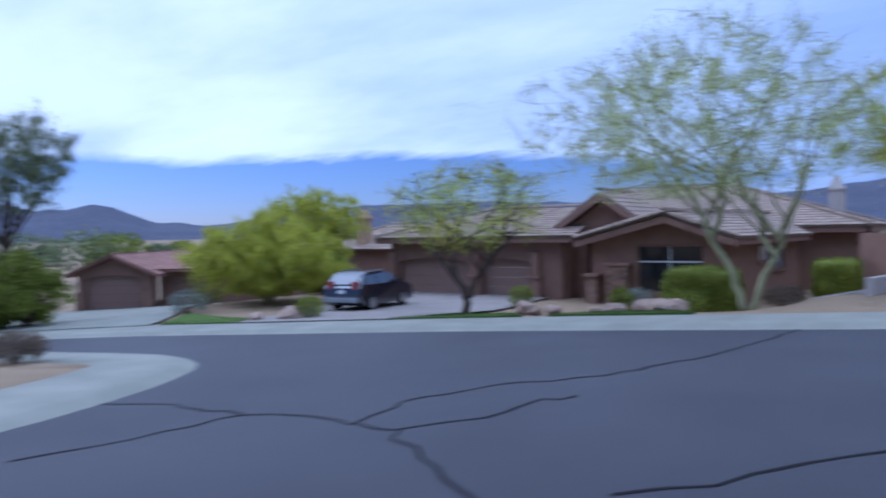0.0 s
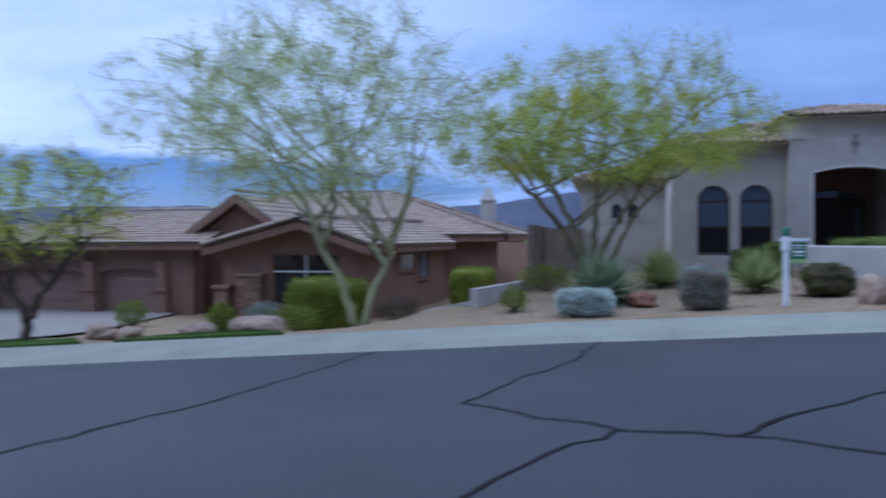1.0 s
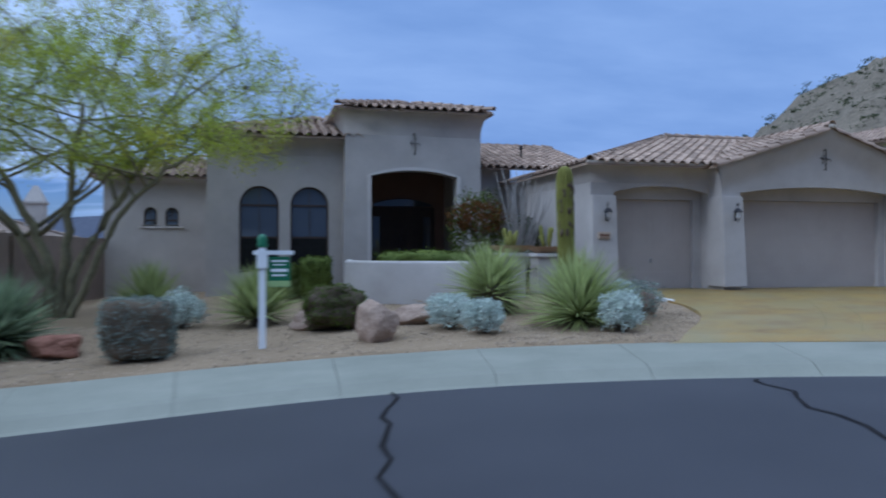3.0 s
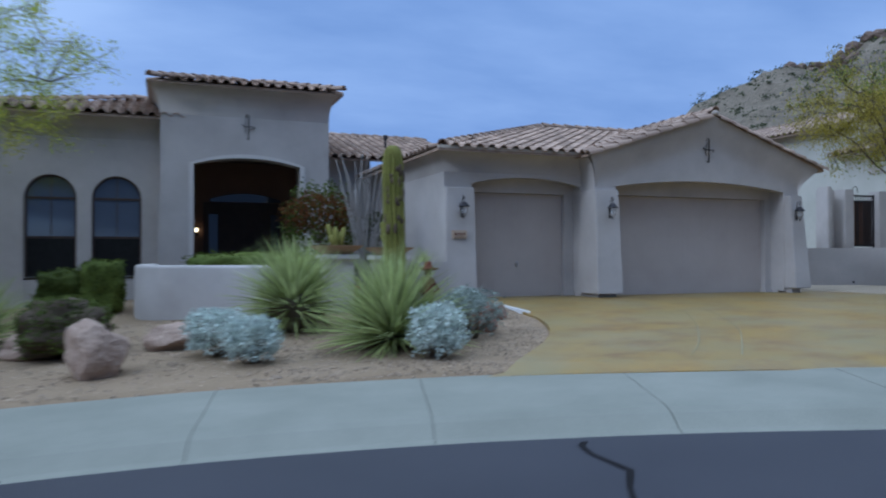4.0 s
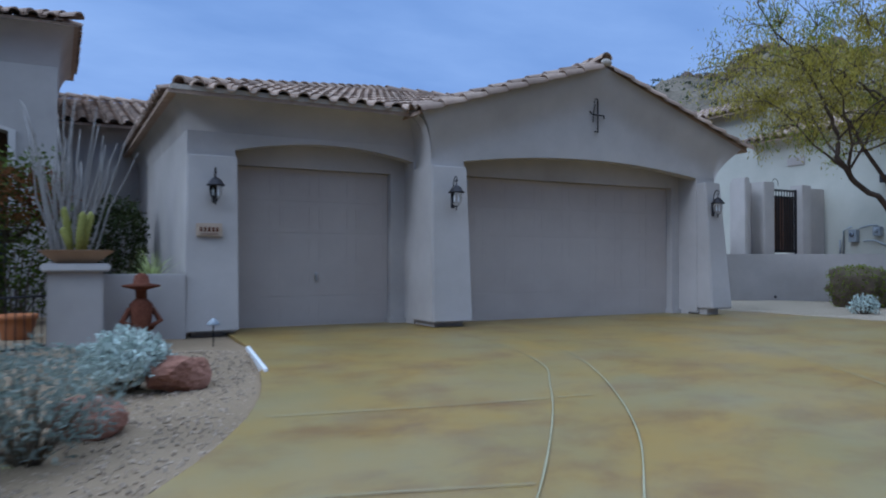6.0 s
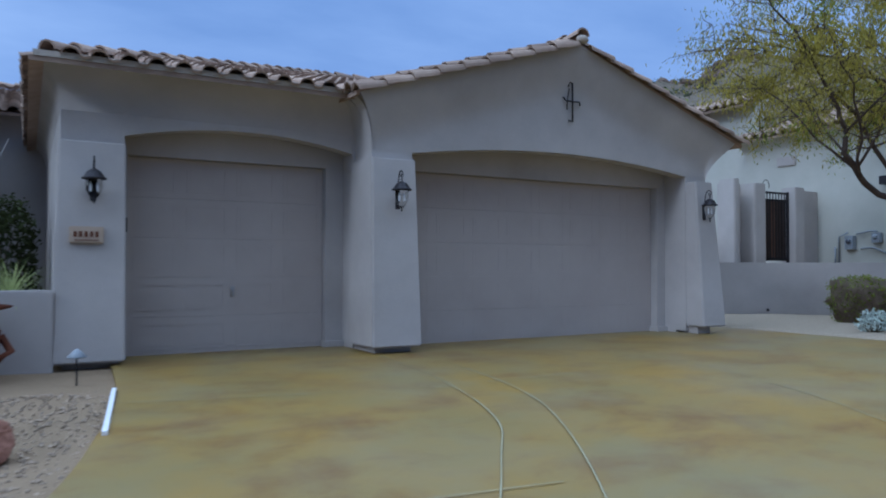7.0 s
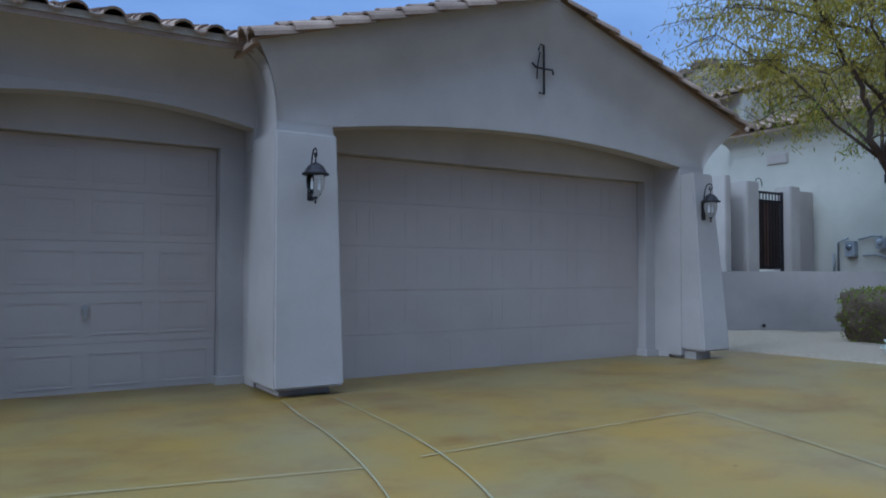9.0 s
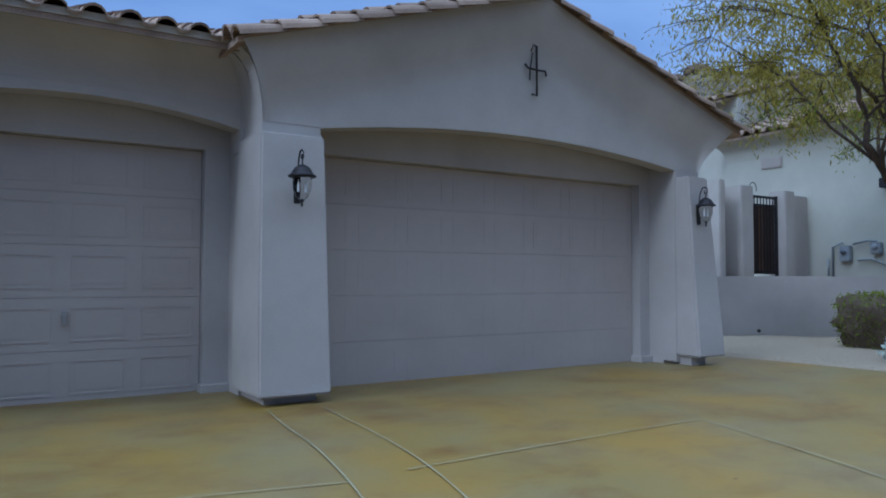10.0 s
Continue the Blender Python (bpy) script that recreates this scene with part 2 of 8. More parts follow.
def stained_drive():
    """Acid-stained concrete: ochre and rust clouds over grey-green."""
    m = surface("stained_concrete", (0.215, 0.158, 0.046), (0.275, 0.165, 0.022), 0.8, 55, 0.12, 0.45, blotch=0.8, contrast=(0.38, 0.64))
    t = m.node_tree
    b = t.nodes["Principled BSDF"]
    old = b.inputs["Base Color"].links[0].from_socket
    co = t.nodes.new("ShaderNodeNewGeometry")
    mp = t.nodes.new("ShaderNodeMapping")
    mp.inputs["Scale"].default_value = (0.5, 0.6, 0.5)
    mp.inputs["Location"].default_value = (3.1, 1.7, 0)
    t.links.new(co.outputs["Position"], mp.inputs[0])
    n = node(t, "ShaderNodeTexNoise", Scale=2.6, Detail=8.0, Roughness=0.7, Distortion=0.3)
    t.links.new(mp.outputs[0], n.inputs["Vector"])
    r = t.nodes.new("ShaderNodeMapRange")
    r.inputs["From Min"].default_value, r.inputs["From Max"].default_value = 0.47, 0.7
    t.links.new(n.outputs[0], r.inputs["Value"])
    mix = t.nodes.new("ShaderNodeMix")
    mix.data_type = "RGBA"
    mix.inputs[7].default_value = (0.16, 0.078, 0.014, 1)
    t.links.new(r.outputs[0], mix.inputs[0])
    t.links.new(old, mix.inputs[6])
    # pale worn patches, finer than the stain
    worn = node(t, "ShaderNodeTexNoise", Scale=0.6, Detail=9.0, Roughness=0.65, Distortion=0.2)
    t.links.new(co.outputs["Position"], worn.inputs["Vector"])
    r2 = t.nodes.new("ShaderNodeMapRange")
    r2.inputs["From Min"].default_value, r2.inputs["From Max"].default_value = 0.44, 0.66
    r2.inputs["To Max"].default_value = 0.42
    t.links.new(worn.outputs[0], r2.inputs["Value"])
    mix2 = t.nodes.new("ShaderNodeMix")
    mix2.data_type = "RGBA"
    mix2.inputs[7].default_value = (0.22, 0.20, 0.115, 1)
    t.links.new(r2.outputs[0], mix2.inputs[0])
    t.links.new(mix.outputs[2], mix2.inputs[6])
    t.links.new(mix2.outputs[2], b.inputs["Base Color"])
    return m


DRIVE = stained_drive()


def glass(name, tint=(0.02, 0.025, 0.03), rough=0.03, ior=2.2):
    m = bpy.data.materials.new(name)
    m.use_nodes = True
    b = m.node_tree.nodes["Principled BSDF"]
    b.inputs["Base Color"].default_value = (*tint, 1)
    b.inputs["Roughness"].default_value = rough
    b.inputs["IOR"].default_value = ior
    return m


PANE = glass("window_glass", (0.075, 0.085, 0.11), 0.04, 2.0)
PANE_DARK = glass("dark_window_glass", (0.012, 0.014, 0.016), 0.06, 1.5)
CAR_GLASS = glass("car_glass")
CAR_PAINT = glass("car_paint", (0.008, 0.010, 0.018), 0.15)
RUBBER = surface("rubber", (0.012, 0.012, 0.012), (0.02, 0.02, 0.02), 8, 60, 0.2, 0.9)
CHROME = surface("alloy", (0.45, 0.45, 0.46), (0.55, 0.55, 0.56), 8, 60, 0.02, 0.3, metal=0.9)
RED_LAMP = glass("red_lamp", (0.25, 0.01, 0.012), 0.15)
CLEAR = bpy.data.materials.new("lantern_glass")
CLEAR.use_nodes = True
CLEAR.node_tree.nodes["Principled BSDF"].inputs["Transmission Weight"].default_value = 1.0
CLEAR.node_tree.nodes["Principled BSDF"].inputs["Roughness"].default_value = 0.03
CLEAR.node_tree.nodes["Principled BSDF"].inputs["IOR"].default_value = 1.1


# ---- mesh helpers ----
def thing(name, label, category, at=(0, 0, 0), group="", kind=""):
    ob = new(name)
    ob.location = at
    return tagged(ob, label, category, group, kind)


def place(ob):
    m = ob.matrix_basis.copy()
    while ob.parent:
        m = ob.parent.matrix_basis @ ob.matrix_parent_inverse @ m
        ob = ob.parent
    return m


def part(name, bm, material, parent, label="", smooth=False):
    """Links a bmesh, in the world's coordinates, as one mesh under a thing or a part."""
    me = bpy.data.meshes.new(name)
    if smooth:
        for f in bm.faces:
            f.smooth = True
    bm.to_mesh(me)
    bm.free()
    me.materials.append(material)
    ob = new(name, me)
    if parent is not None:
        ob.parent = parent
        ob.matrix_parent_inverse = place(parent).inverted()
    if label:
        ob["label"] = label
    return ob


def pieces(name, mesh, poses, parent):
    inv = place(parent).inverted()
    for m in poses:
        o = new(name, mesh)
        o.parent = parent
        o.matrix_parent_inverse = inv
        o.matrix_basis = m


def structure(name, bm, material, label, category, smooth=False):
    return tagged(part(name, bm, material, None, "", smooth), label, category, kind="structure")


def box(bm, x0, x1, y0, y1, z0, z1, bevel=0.0):
    vs = [bm.verts.new((x, y, z)) for x in (x0, x1) for y in (y0, y1) for z in (z0, z1)]
    fs = [bm.faces.new([vs[i] for i in q]) for q in ((0, 1, 3, 2), (4, 6, 7, 5), (0, 4, 5, 1), (2, 3, 7, 6), (0, 2, 6, 4), (1, 5, 7, 3))]
    if bevel:
        es = list({e for f in fs for e in f.edges})
        bmesh.ops.bevel(bm, geom=es, offset=bevel, segments=2, affect="EDGES")
    return bm


def frustum(bm, lo, hi, bevel=0.0):
    """A tapered block; lo and hi are (x0, x1, y0, y1, z)."""
    vs = []
    for x0, x1, y0, y1, z in (lo, hi):
        vs += [bm.verts.new(p) for p in ((x0, y0, z), (x1, y0, z), (x1, y1, z), (x0, y1, z))]
    fs = [bm.faces.new([vs[i] for i in q]) for q in ((3, 2, 1, 0), (4, 5, 6, 7), (0, 1, 5, 4), (1, 2, 6, 5), (2, 3, 7, 6), (3, 0, 4, 7))]
    if bevel:
        es = list({e for f in fs for e in f.edges})
        bmesh.ops.bevel(bm, geom=es, offset=bevel, segments=3, affect="EDGES")
    return bm


def prism(bm, outline, y0, y1):
    """Extrudes a closed outline of (x, z) points from y0 to y1; triangulated caps."""
    a = [bm.verts.new((x, y0, z)) for x, z in outline]
    b = [bm.verts.new((x, y1, z)) for x, z in outline]
    n = len(a)
    for i in range(n):
        bm.faces.new((a[i], b[i], b[(i + 1) % n], a[(i + 1) % n]))
    caps = [bm.faces.new(a), bm.faces.new(b[::-1])]
    for f in caps:
        f.normal_update()
    bmesh.ops.triangulate(bm, faces=caps)
    bmesh.ops.recalc_face_normals(bm, faces=bm.faces[:])
    return bm


def tube(bm, pts, radii, sides=8, cap=True):
    """A tapered tube along points."""
    rings = []
    up = Vector((0.31, 0.17, 0.93))
    for i, p in enumerate(pts):
        p = Vector(p)
        d = Vector(pts[min(i + 1, len(pts) - 1)]) - Vector(pts[max(i - 1, 0)])
        d.normalize()
        u = d.cross(up if abs(d.dot(up)) < 0.95 else Vector((1, 0, 0))).normalized()
        v = d.cross(u)
        r = radii[i] if hasattr(radii, "__len__") else radii
        rings.append([bm.verts.new(p + (u * math.cos(2 * math.pi * k / sides) + v * math.sin(2 * math.pi * k / sides)) * r) for k in range(sides)])
    for a, b in zip(rings, rings[1:]):
        for k in range(sides):
            bm.faces.new((a[k], a[(k + 1) % sides], b[(k + 1) % sides], b[k]))
    if cap:
        bm.faces.new(rings[0][::-1])
        bm.faces.new(rings[-1])
    return bm


def lathe(bm, profile, at, sides=16):
    """A turned form from (radius, height) pairs."""
    rings = [[bm.verts.new((at[0] + r * math.cos(2 * math.pi * k / sides), at[1] + r * math.sin(2 * math.pi * k / sides), at[2] + z)) for k in range(sides)] for r, z in profile]
    for a, b in zip(rings, rings[1:]):
        for k in range(sides):
            bm.faces.new((a[k], a[(k + 1) % sides], b[(k + 1) % sides], b[k]))
    bm.faces.new(rings[0][::-1])
    bm.faces.new(rings[-1])
    return bm


def lerp_table(table, x):
    """Smoothly reads a table of (x, value) pairs."""
    if x <= table[0][0]:
        a, b = table[0], table[1]
        return a[1] + (b[1] - a[1]) / (b[0] - a[0]) * (x - a[0])
    for a, b in zip(table, table[1:]):
        if x <= b[0]:
            k = (x - a[0]) / (b[0] - a[0])
            return a[1] + (b[1] - a[1]) * k
    a, b = table[-2], table[-1]
    return b[1] + (b[1] - a[1]) / (b[0] - a[0]) * (x - b[0])


def smooth01(a, b, x):
    k = min(1.0, max(0.0, (x - a) / (b - a)))
    return k * k * (3 - 2 * k)

# ---- the lie of the land ----
CURB = [(-60, 1), (-40, 9), (-31, 13), (-25, 15.0), (-18.5, 16.1), (-14, 16.95), (-9, 17.55), (-4, 17.95), (0, 18.35), (2.3, 18.7), (5, 18.92), (6.5, 18.76), (8.4, 18.45), (10.2, 17.95), (11.8, 17.3), (14, 16.2), (17, 14.3), (20, 11.7), (24, 7.0), (27, 1.0)]
WALK_W = 2.2


def curb_y(x):
    return sum(lerp_table(CURB, x + d) for d in (-1.2, -0.6, 0, 0.6, 1.2)) / 5 - 0.15


def back_y(x):
    return curb_y(x) + WALK_W


def street(x):
    """The level of the pavement along the road."""
    x = max(x, -70)
    return -0.62 + (0.036 * x if x > 0 else 0.055 * x) - (0.028 * (x - 13) if x > 13 else 0) + 0.1 * smooth01(1.5, 8, x)


def road_z(x, y):
    return street(x) - 0.13 + 0.03 * min(max(curb_y(x) - y, 0), 7.0)


def land(x, y):
    """The level of the yards: ours rises gently to the house, the neighbour's pad lies lower."""
    s = street(x)
    d = max(0.0, y - back_y(x))
    ours = s + 0.032 * min(d, 10.0)
    if x > 8:
        ours = s + (0.13 - s) * smooth01(-1.0, 8.6, d)
    pad = s + (-1.98 - s) * smooth01(0, 9, d)
    q = 1.6 * smooth01(24.9, 24.3, y)
    k = smooth01(-5.2 - q, -2.2 - q, x)
    z = pad * (1 - k) + ours * k
    if x < -30:
        z = z * (1 - smooth01(-30, -36, x)) + s * smooth01(-30, -36, x) if x > -36 else s
    return z


def ground_z(x, y):
    yc = curb_y(x)
    if y < yc + WALK_W:
        return road_z(x, y) - 0.12
    far = smooth01(45, 120, math.hypot(x - 5, y - 20))
    z = land(x, y) * (1 - far) + -2.0 * far
    return z - 0.35 * (1 - smooth01(0.0, 0.12, y - yc - WALK_W))


def steps(a, b, n):
    return [a + (b - a) * i / n for i in range(n + 1)]


def build_ground():
    xs = [-900, -600, -400, -250, -160, -110, -80] + steps(-60, -32, 14) + steps(-31, 34, 130) + steps(36, 60, 12) + [80, 110, 160, 250, 400, 600, 900]
    ys = [-700, -400, -200, -100, -60, -40, -28, -20, -12] + steps(-10, 10, 10) + steps(10.5, 15, 9) + steps(15.25, 24, 35) + steps(24.5, 40, 31) + steps(42, 60, 9) + [80, 110, 160, 250, 400, 600, 900]
    bm = bmesh.new()
    grid = []
    for x in xs:
        row = []
        for y in ys:
            z = ground_z(x, y)
            if abs(x) < 60 and y > back_y(x) + 0.3:
                z += 0.05 * noise.noise(Vector((x * 0.8, y * 0.8, 0))) + 0.015 * noise.noise(Vector((x * 3, y * 3, 2)))
            row.append(bm.verts.new((x, y, z)))
        grid.append(row)
    for a, b in zip(grid, grid[1:]):
        for j in range(len(ys) - 1):
            bm.faces.new((a[j], b[j], b[j + 1], a[j + 1]))
    return structure("ground", bm, SAND, "tan desert soil and fine gravel ground of the yards", "ground", True)


build_ground()


def build_road():
    bm = bmesh.new()
    grid = []
    xs = steps(-60, 27, 174)
    for x in xs:
        yc = curb_y(x) + 0.05
        grid.append([bm.verts.new((x, y, road_z(x, y))) for y in [-30, -15, -8, -4] + steps(-2, yc - 0.3, 16) + [yc]])
    for a, b in zip(grid, grid[1:]):
        for j in range(len(a) - 1):
            bm.faces.new((a[j], b[j], b[j + 1], a[j + 1]))
    return structure("road", bm, ASPHALT, "worn dark grey asphalt road with sealed cracks", "road", True)


build_road()


def build_pavement():
    """Rolled kerb and walk cast in slabs with joints between them."""
    walk_ob = tagged(new("pavement"), "pale concrete pavement with a rolled kerb along the road", "pavement", kind="structure")
    profile = [(-0.02, -0.13), (0.1, -0.115), (0.3, -0.03), (0.42, -0.005), (0.6, 0.0), (1.4, 0.01), (2.05, 0.02), (2.18, 0.02), (2.2, -0.1)]
    x = -45.73
    while x < 25.0:
        w = 1.83 if x > -10 else 3.66
        bm = bmesh.new()
        rows = []
        for i in range(5):
            xx = x + 0.004 + (w - 0.008) * i / 4
            yc = curb_y(xx)
            slope = (curb_y(xx + 0.1) - curb_y(xx - 0.1)) / 0.2
            n = Vector((-slope, 1)).normalized()
            rows.append([bm.verts.new((xx + n.x * d, yc + n.y * d, street(xx) + h)) for d, h in profile])
        for a, b in zip(rows, rows[1:]):
            for j in range(len(profile) - 1):
                bm.faces.new((a[j], b[j], b[j + 1], a[j + 1]))
        for r, flip in ((rows[0], True), (rows[-1], False)):
            low = [bm.verts.new(v.co - Vector((0, 0, 0.12))) for v in r]
            for j in range(len(r) - 1):
                q = (r[j], r[j + 1], low[j + 1], low[j])
                bm.faces.new(q[::-1] if flip else q)
        part("slab", bm, WALKWAY, walk_ob)
        x += w
    # dirt in the joints, under the slabs' faces
    bm = bmesh.new()
    rows = []
    for xx in steps(-45.1, 25, 140):
        yc = curb_y(xx)
        slope = (curb_y(xx + 0.1) - curb_y(xx - 0.1)) / 0.2
        n = Vector((-slope, 1)).normalized()
        rows.append([bm.verts.new((xx + n.x * d, yc + n.y * d, street(xx) + h - 0.02)) for d, h in profile[1:-1]])
    for a, b in zip(rows, rows[1:]):
        for j in range(len(a) - 1):
            bm.faces.new((a[j], b[j], b[j + 1], a[j + 1]))
    part("joint_bed", bm, JOINT, walk_ob)


build_pavement()

# ---- the driveway ----
DRIVE_LEFT = [(17.0, 8.9), (20.1, 10.65), (20.5, 11.2), (21.15, 11.82), (21.9, 12.33), (23.1, 12.87), (24.1, 13.08), (25.2, 13.35), (27.2, 13.5), (28.6, 13.55)]


def drive_left(y):
    return sum(lerp_table(DRIVE_LEFT, y + d) for d in (-0.5, 0, 0.5)) / 3


def drive_z(x, y):
    d = max(0.0, y - back_y(x))
    return street(x) + 0.02 + (0.13 - street(x)) * smooth01(-3.0, 8.6, d) - (0.13 - street(x)) * smooth01(-3.0, 8.6, 0) * (1 - smooth01(0, 2.5, d))


def build_drive():
    bm = bmesh.new()
    rows = []
    for i in range(29):
        k = i / 28
        row = []
        for j in range(41):
            u = j / 40
            # from the pavement's back edge to the doors
            x_mid = 11 + 12.5 * u
            yb = back_y(x_mid) - 0.01
            y = yb + (28.55 - yb) * k
            xl = drive_left(y)
            x = xl + (23.6 + 1.4 * (1 - k) - xl) * u
            y = max(y, back_y(x) - 0.01)
            row.append(bm.verts.new((x, y, drive_z(x, y) + 0.012 - 0.034 * (1 - smooth01(0.0, 0.7, y - back_y(x))))))
        rows.append(row)
    for a, b in zip(rows, rows[1:]):
        for j in range(40):
            bm.faces.new((a[j], a[j + 1], b[j + 1], b[j]))
    edge = [e for e in bm.edges if e.is_boundary]
    r = bmesh.ops.extrude_edge_only(bm, edges=edge)
    for v in r["geom"]:
        if isinstance(v, bmesh.types.BMVert):
            v.co.z -= 0.12
    bmesh.ops.recalc_face_normals(bm, faces=bm.faces[:])
    return structure("driveway", bm, DRIVE, "ochre acid-stained concrete driveway before the garages", "driveway")


DRIVEWAY = build_drive()


def ribbon(pts, width, level, lift):
    """A narrow strip laid on the ground along (x, y) points."""
    bm = bmesh.new()
    fine = []
    for a, b in zip(pts, pts[1:]):
        n = max(2, int(math.dist(a, b) / 0.25))
        fine += [(a[0] + (b[0] - a[0]) * i / n, a[1] + (b[1] - a[1]) * i / n) for i in range(n)]
    fine.append(pts[-1])
    last = None
    for i, (x, y) in enumerate(fine):
        a, b = fine[max(0, i - 1)], fine[min(len(fine) - 1, i + 1)]
        d = Vector((b[0] - a[0], b[1] - a[1])).normalized()
        w = width * (0.5 + 0.22 * noise.noise(Vector((x * 2, y * 2, 5))))
        cur = [bm.verts.new((x - d.y * s * w, y + d.x * s * w, level(x, y) + lift)) for s in (1, -1)]
        if last:
            bm.faces.new((last[0], last[1], cur[1], cur[0]))
        last = cur
    return bm

# ---- roofs ----
def tile_mesh(name, width=0.29, length=0.44, flat=False):
    """One roofing tile: x along the eave, y up the slope, z off the roof."""
    bm = bmesh.new()
    if flat:
        prof = [(-0.5, 0.0), (-0.46, 0.02), (0.46, 0.02), (0.5, 0.0)]
        prof = [(x * width, z) for x, z in prof]
    else:
        prof = []
        for i in range(7):
            a = math.pi * i / 6
            prof.append((-0.18 * width - 0.33 * width * math.cos(a), 0.085 * math.sin(a)))
        prof += [(0.30 * width, -0.012), (0.5 * width, 0.0)]
    lo = [bm.verts.new((x, 0, z + 0.035)) for x, z in prof]
    hi = [bm.verts.new((x, length, z)) for x, z in prof]
    rim = [bm.verts.new((x * 0.97, 0.004, z + 0.012)) for x, z in prof]
    for i in range(len(prof) - 1):
        bm.faces.new((lo[i], lo[i + 1], hi[i + 1], hi[i]))
        bm.faces.new((rim[i], rim[i + 1], lo[i + 1], lo[i]))
    me = bpy.data.meshes.new(name)
    bmesh.ops.recalc_face_normals(bm, faces=bm.faces[:])
    bm.to_mesh(me)
    bm.free()
    me.materials.append(TILE_N if flat else TILE)
    return me


def cap_mesh(name, material, radius=0.12, length=0.46):
    """A half-round ridge cap along y."""
    bm = bmesh.new()
    rings = []
    for y, r, dz in ((0, radius, 0.03), (length, radius * 0.82, 0.0)):
        rings.append([bm.verts.new((-r * math.cos(math.pi * i / 8), y, r * 0.95 * math.sin(math.pi * i / 8) + dz)) for i in range(9)])
    inner = [bm.verts.new((v.co.x * 0.8, 0.003, (v.co.z - 0.03) * 0.8 + 0.03)) for v in rings[0]]
    for i in range(8):
        bm.faces.new((rings[0][i], rings[0][i + 1], rings[1][i + 1], rings[1][i]))
        bm.faces.new((inner[i], inner[i + 1], rings[0][i + 1], rings[0][i]))
    bmesh.ops.recalc_face_normals(bm, faces=bm.faces[:])
    me = bpy.data.meshes.new(name)
    bm.to_mesh(me)
    bm.free()
    me.materials.append(material)
    return me


S_TILE = tile_mesh("roof_tile")
F_TILE = tile_mesh("flat_roof_tile", 0.42, 0.46, True)
S_CAP = cap_mesh("ridge_tile", TILE)
F_CAP = cap_mesh("ridge_cap", TILE_N, 0.13)


def inside(poly, u, v):
    c = False
    for (x0, y0), (x1, y1) in zip(poly, poly[1:] + poly[:1]):
        if (y0 > v) != (y1 > v) and u < (x1 - x0) * (v - y0) / (y1 - y0) + x0:
            c = not c
    return c


def slope_tiles(corners, w, course, seed=0):
    """Poses of the tiles that cover a roof plane; corners start with the eave, left to right seen from outside."""
    rnd = random.Random(seed)
    p = [Vector(c) for c in corners]
    u = (p[1] - p[0]).normalized()
    n = u.cross(p[2] - p[0]).normalized()
    if n.z < 0:
        n = -n
    v = n.cross(u)
    poly = [((q - p[0]).dot(u), (q - p[0]).dot(v)) for q in p]
    top = max(b for a, b in poly)
    us = [a for a, b in poly]
    out = []
    r = 0
    while r * course < top:
        k = math.floor(min(us) / w)
        while k * w < max(us):
            a, b = (k + 0.5) * w, r * course
            if inside(poly, a, b + course * 0.5):
                o = p[0] + u * (a + rnd.uniform(-0.008, 0.008)) + v * (b - 0.05 + rnd.uniform(-0.008, 0.008)) + n * 0.02
                out.append(Matrix((( u.x, v.x, n.x, o.x), (u.y, v.y, n.y, o.y), (u.z, v.z, n.z, o.z), (0, 0, 0, 1))) @ pose(0, 0, 0, 0, 0, rnd.uniform(-1.2, 1.2)))
            k += 1
        r += 1
    return out


def joined(mesh, poses):
    """Many copies of a mesh in one new bmesh."""
    vs = np.array([v.co for v in mesh.vertices])
    fs = [tuple(f.vertices) for f in mesh.polygons]
    verts, faces = [], []
    for m in poses:
        a = np.array(m)
        o = len(verts)
        verts += (vs @ a[:3, :3].T + a[:3, 3]).tolist()
        faces += [tuple(i + o for i in f) for f in fs]
    me = bpy.data.meshes.new(mesh.name + "s")
    me.from_pydata(verts, [], faces)
    me.materials.append(mesh.materials[0])
    return me


def joined_part(name, mesh, poses, parent, label=""):
    ob = new(name, joined(mesh, poses))
    ob.parent = parent
    ob.matrix_parent_inverse = place(parent).inverted()
    tagged(ob, label, kind="stuff")
    return ob


def ridge_poses(a, b, step=0.4):
    a, b = Vector(a), Vector(b)
    d = (b - a).normalized()
    s = d.cross(Vector((0, 0, 1))).normalized()
    n = s.cross(d)
    out = []
    for i in range(int((b - a).length / step)):
        o = a + d * i * step + n * 0.03
        out.append(Matrix(((s.x, d.x, n.x, o.x), (s.y, d.y, n.y, o.y), (s.z, d.z, n.z, o.z), (0, 0, 0, 1))))
    return out


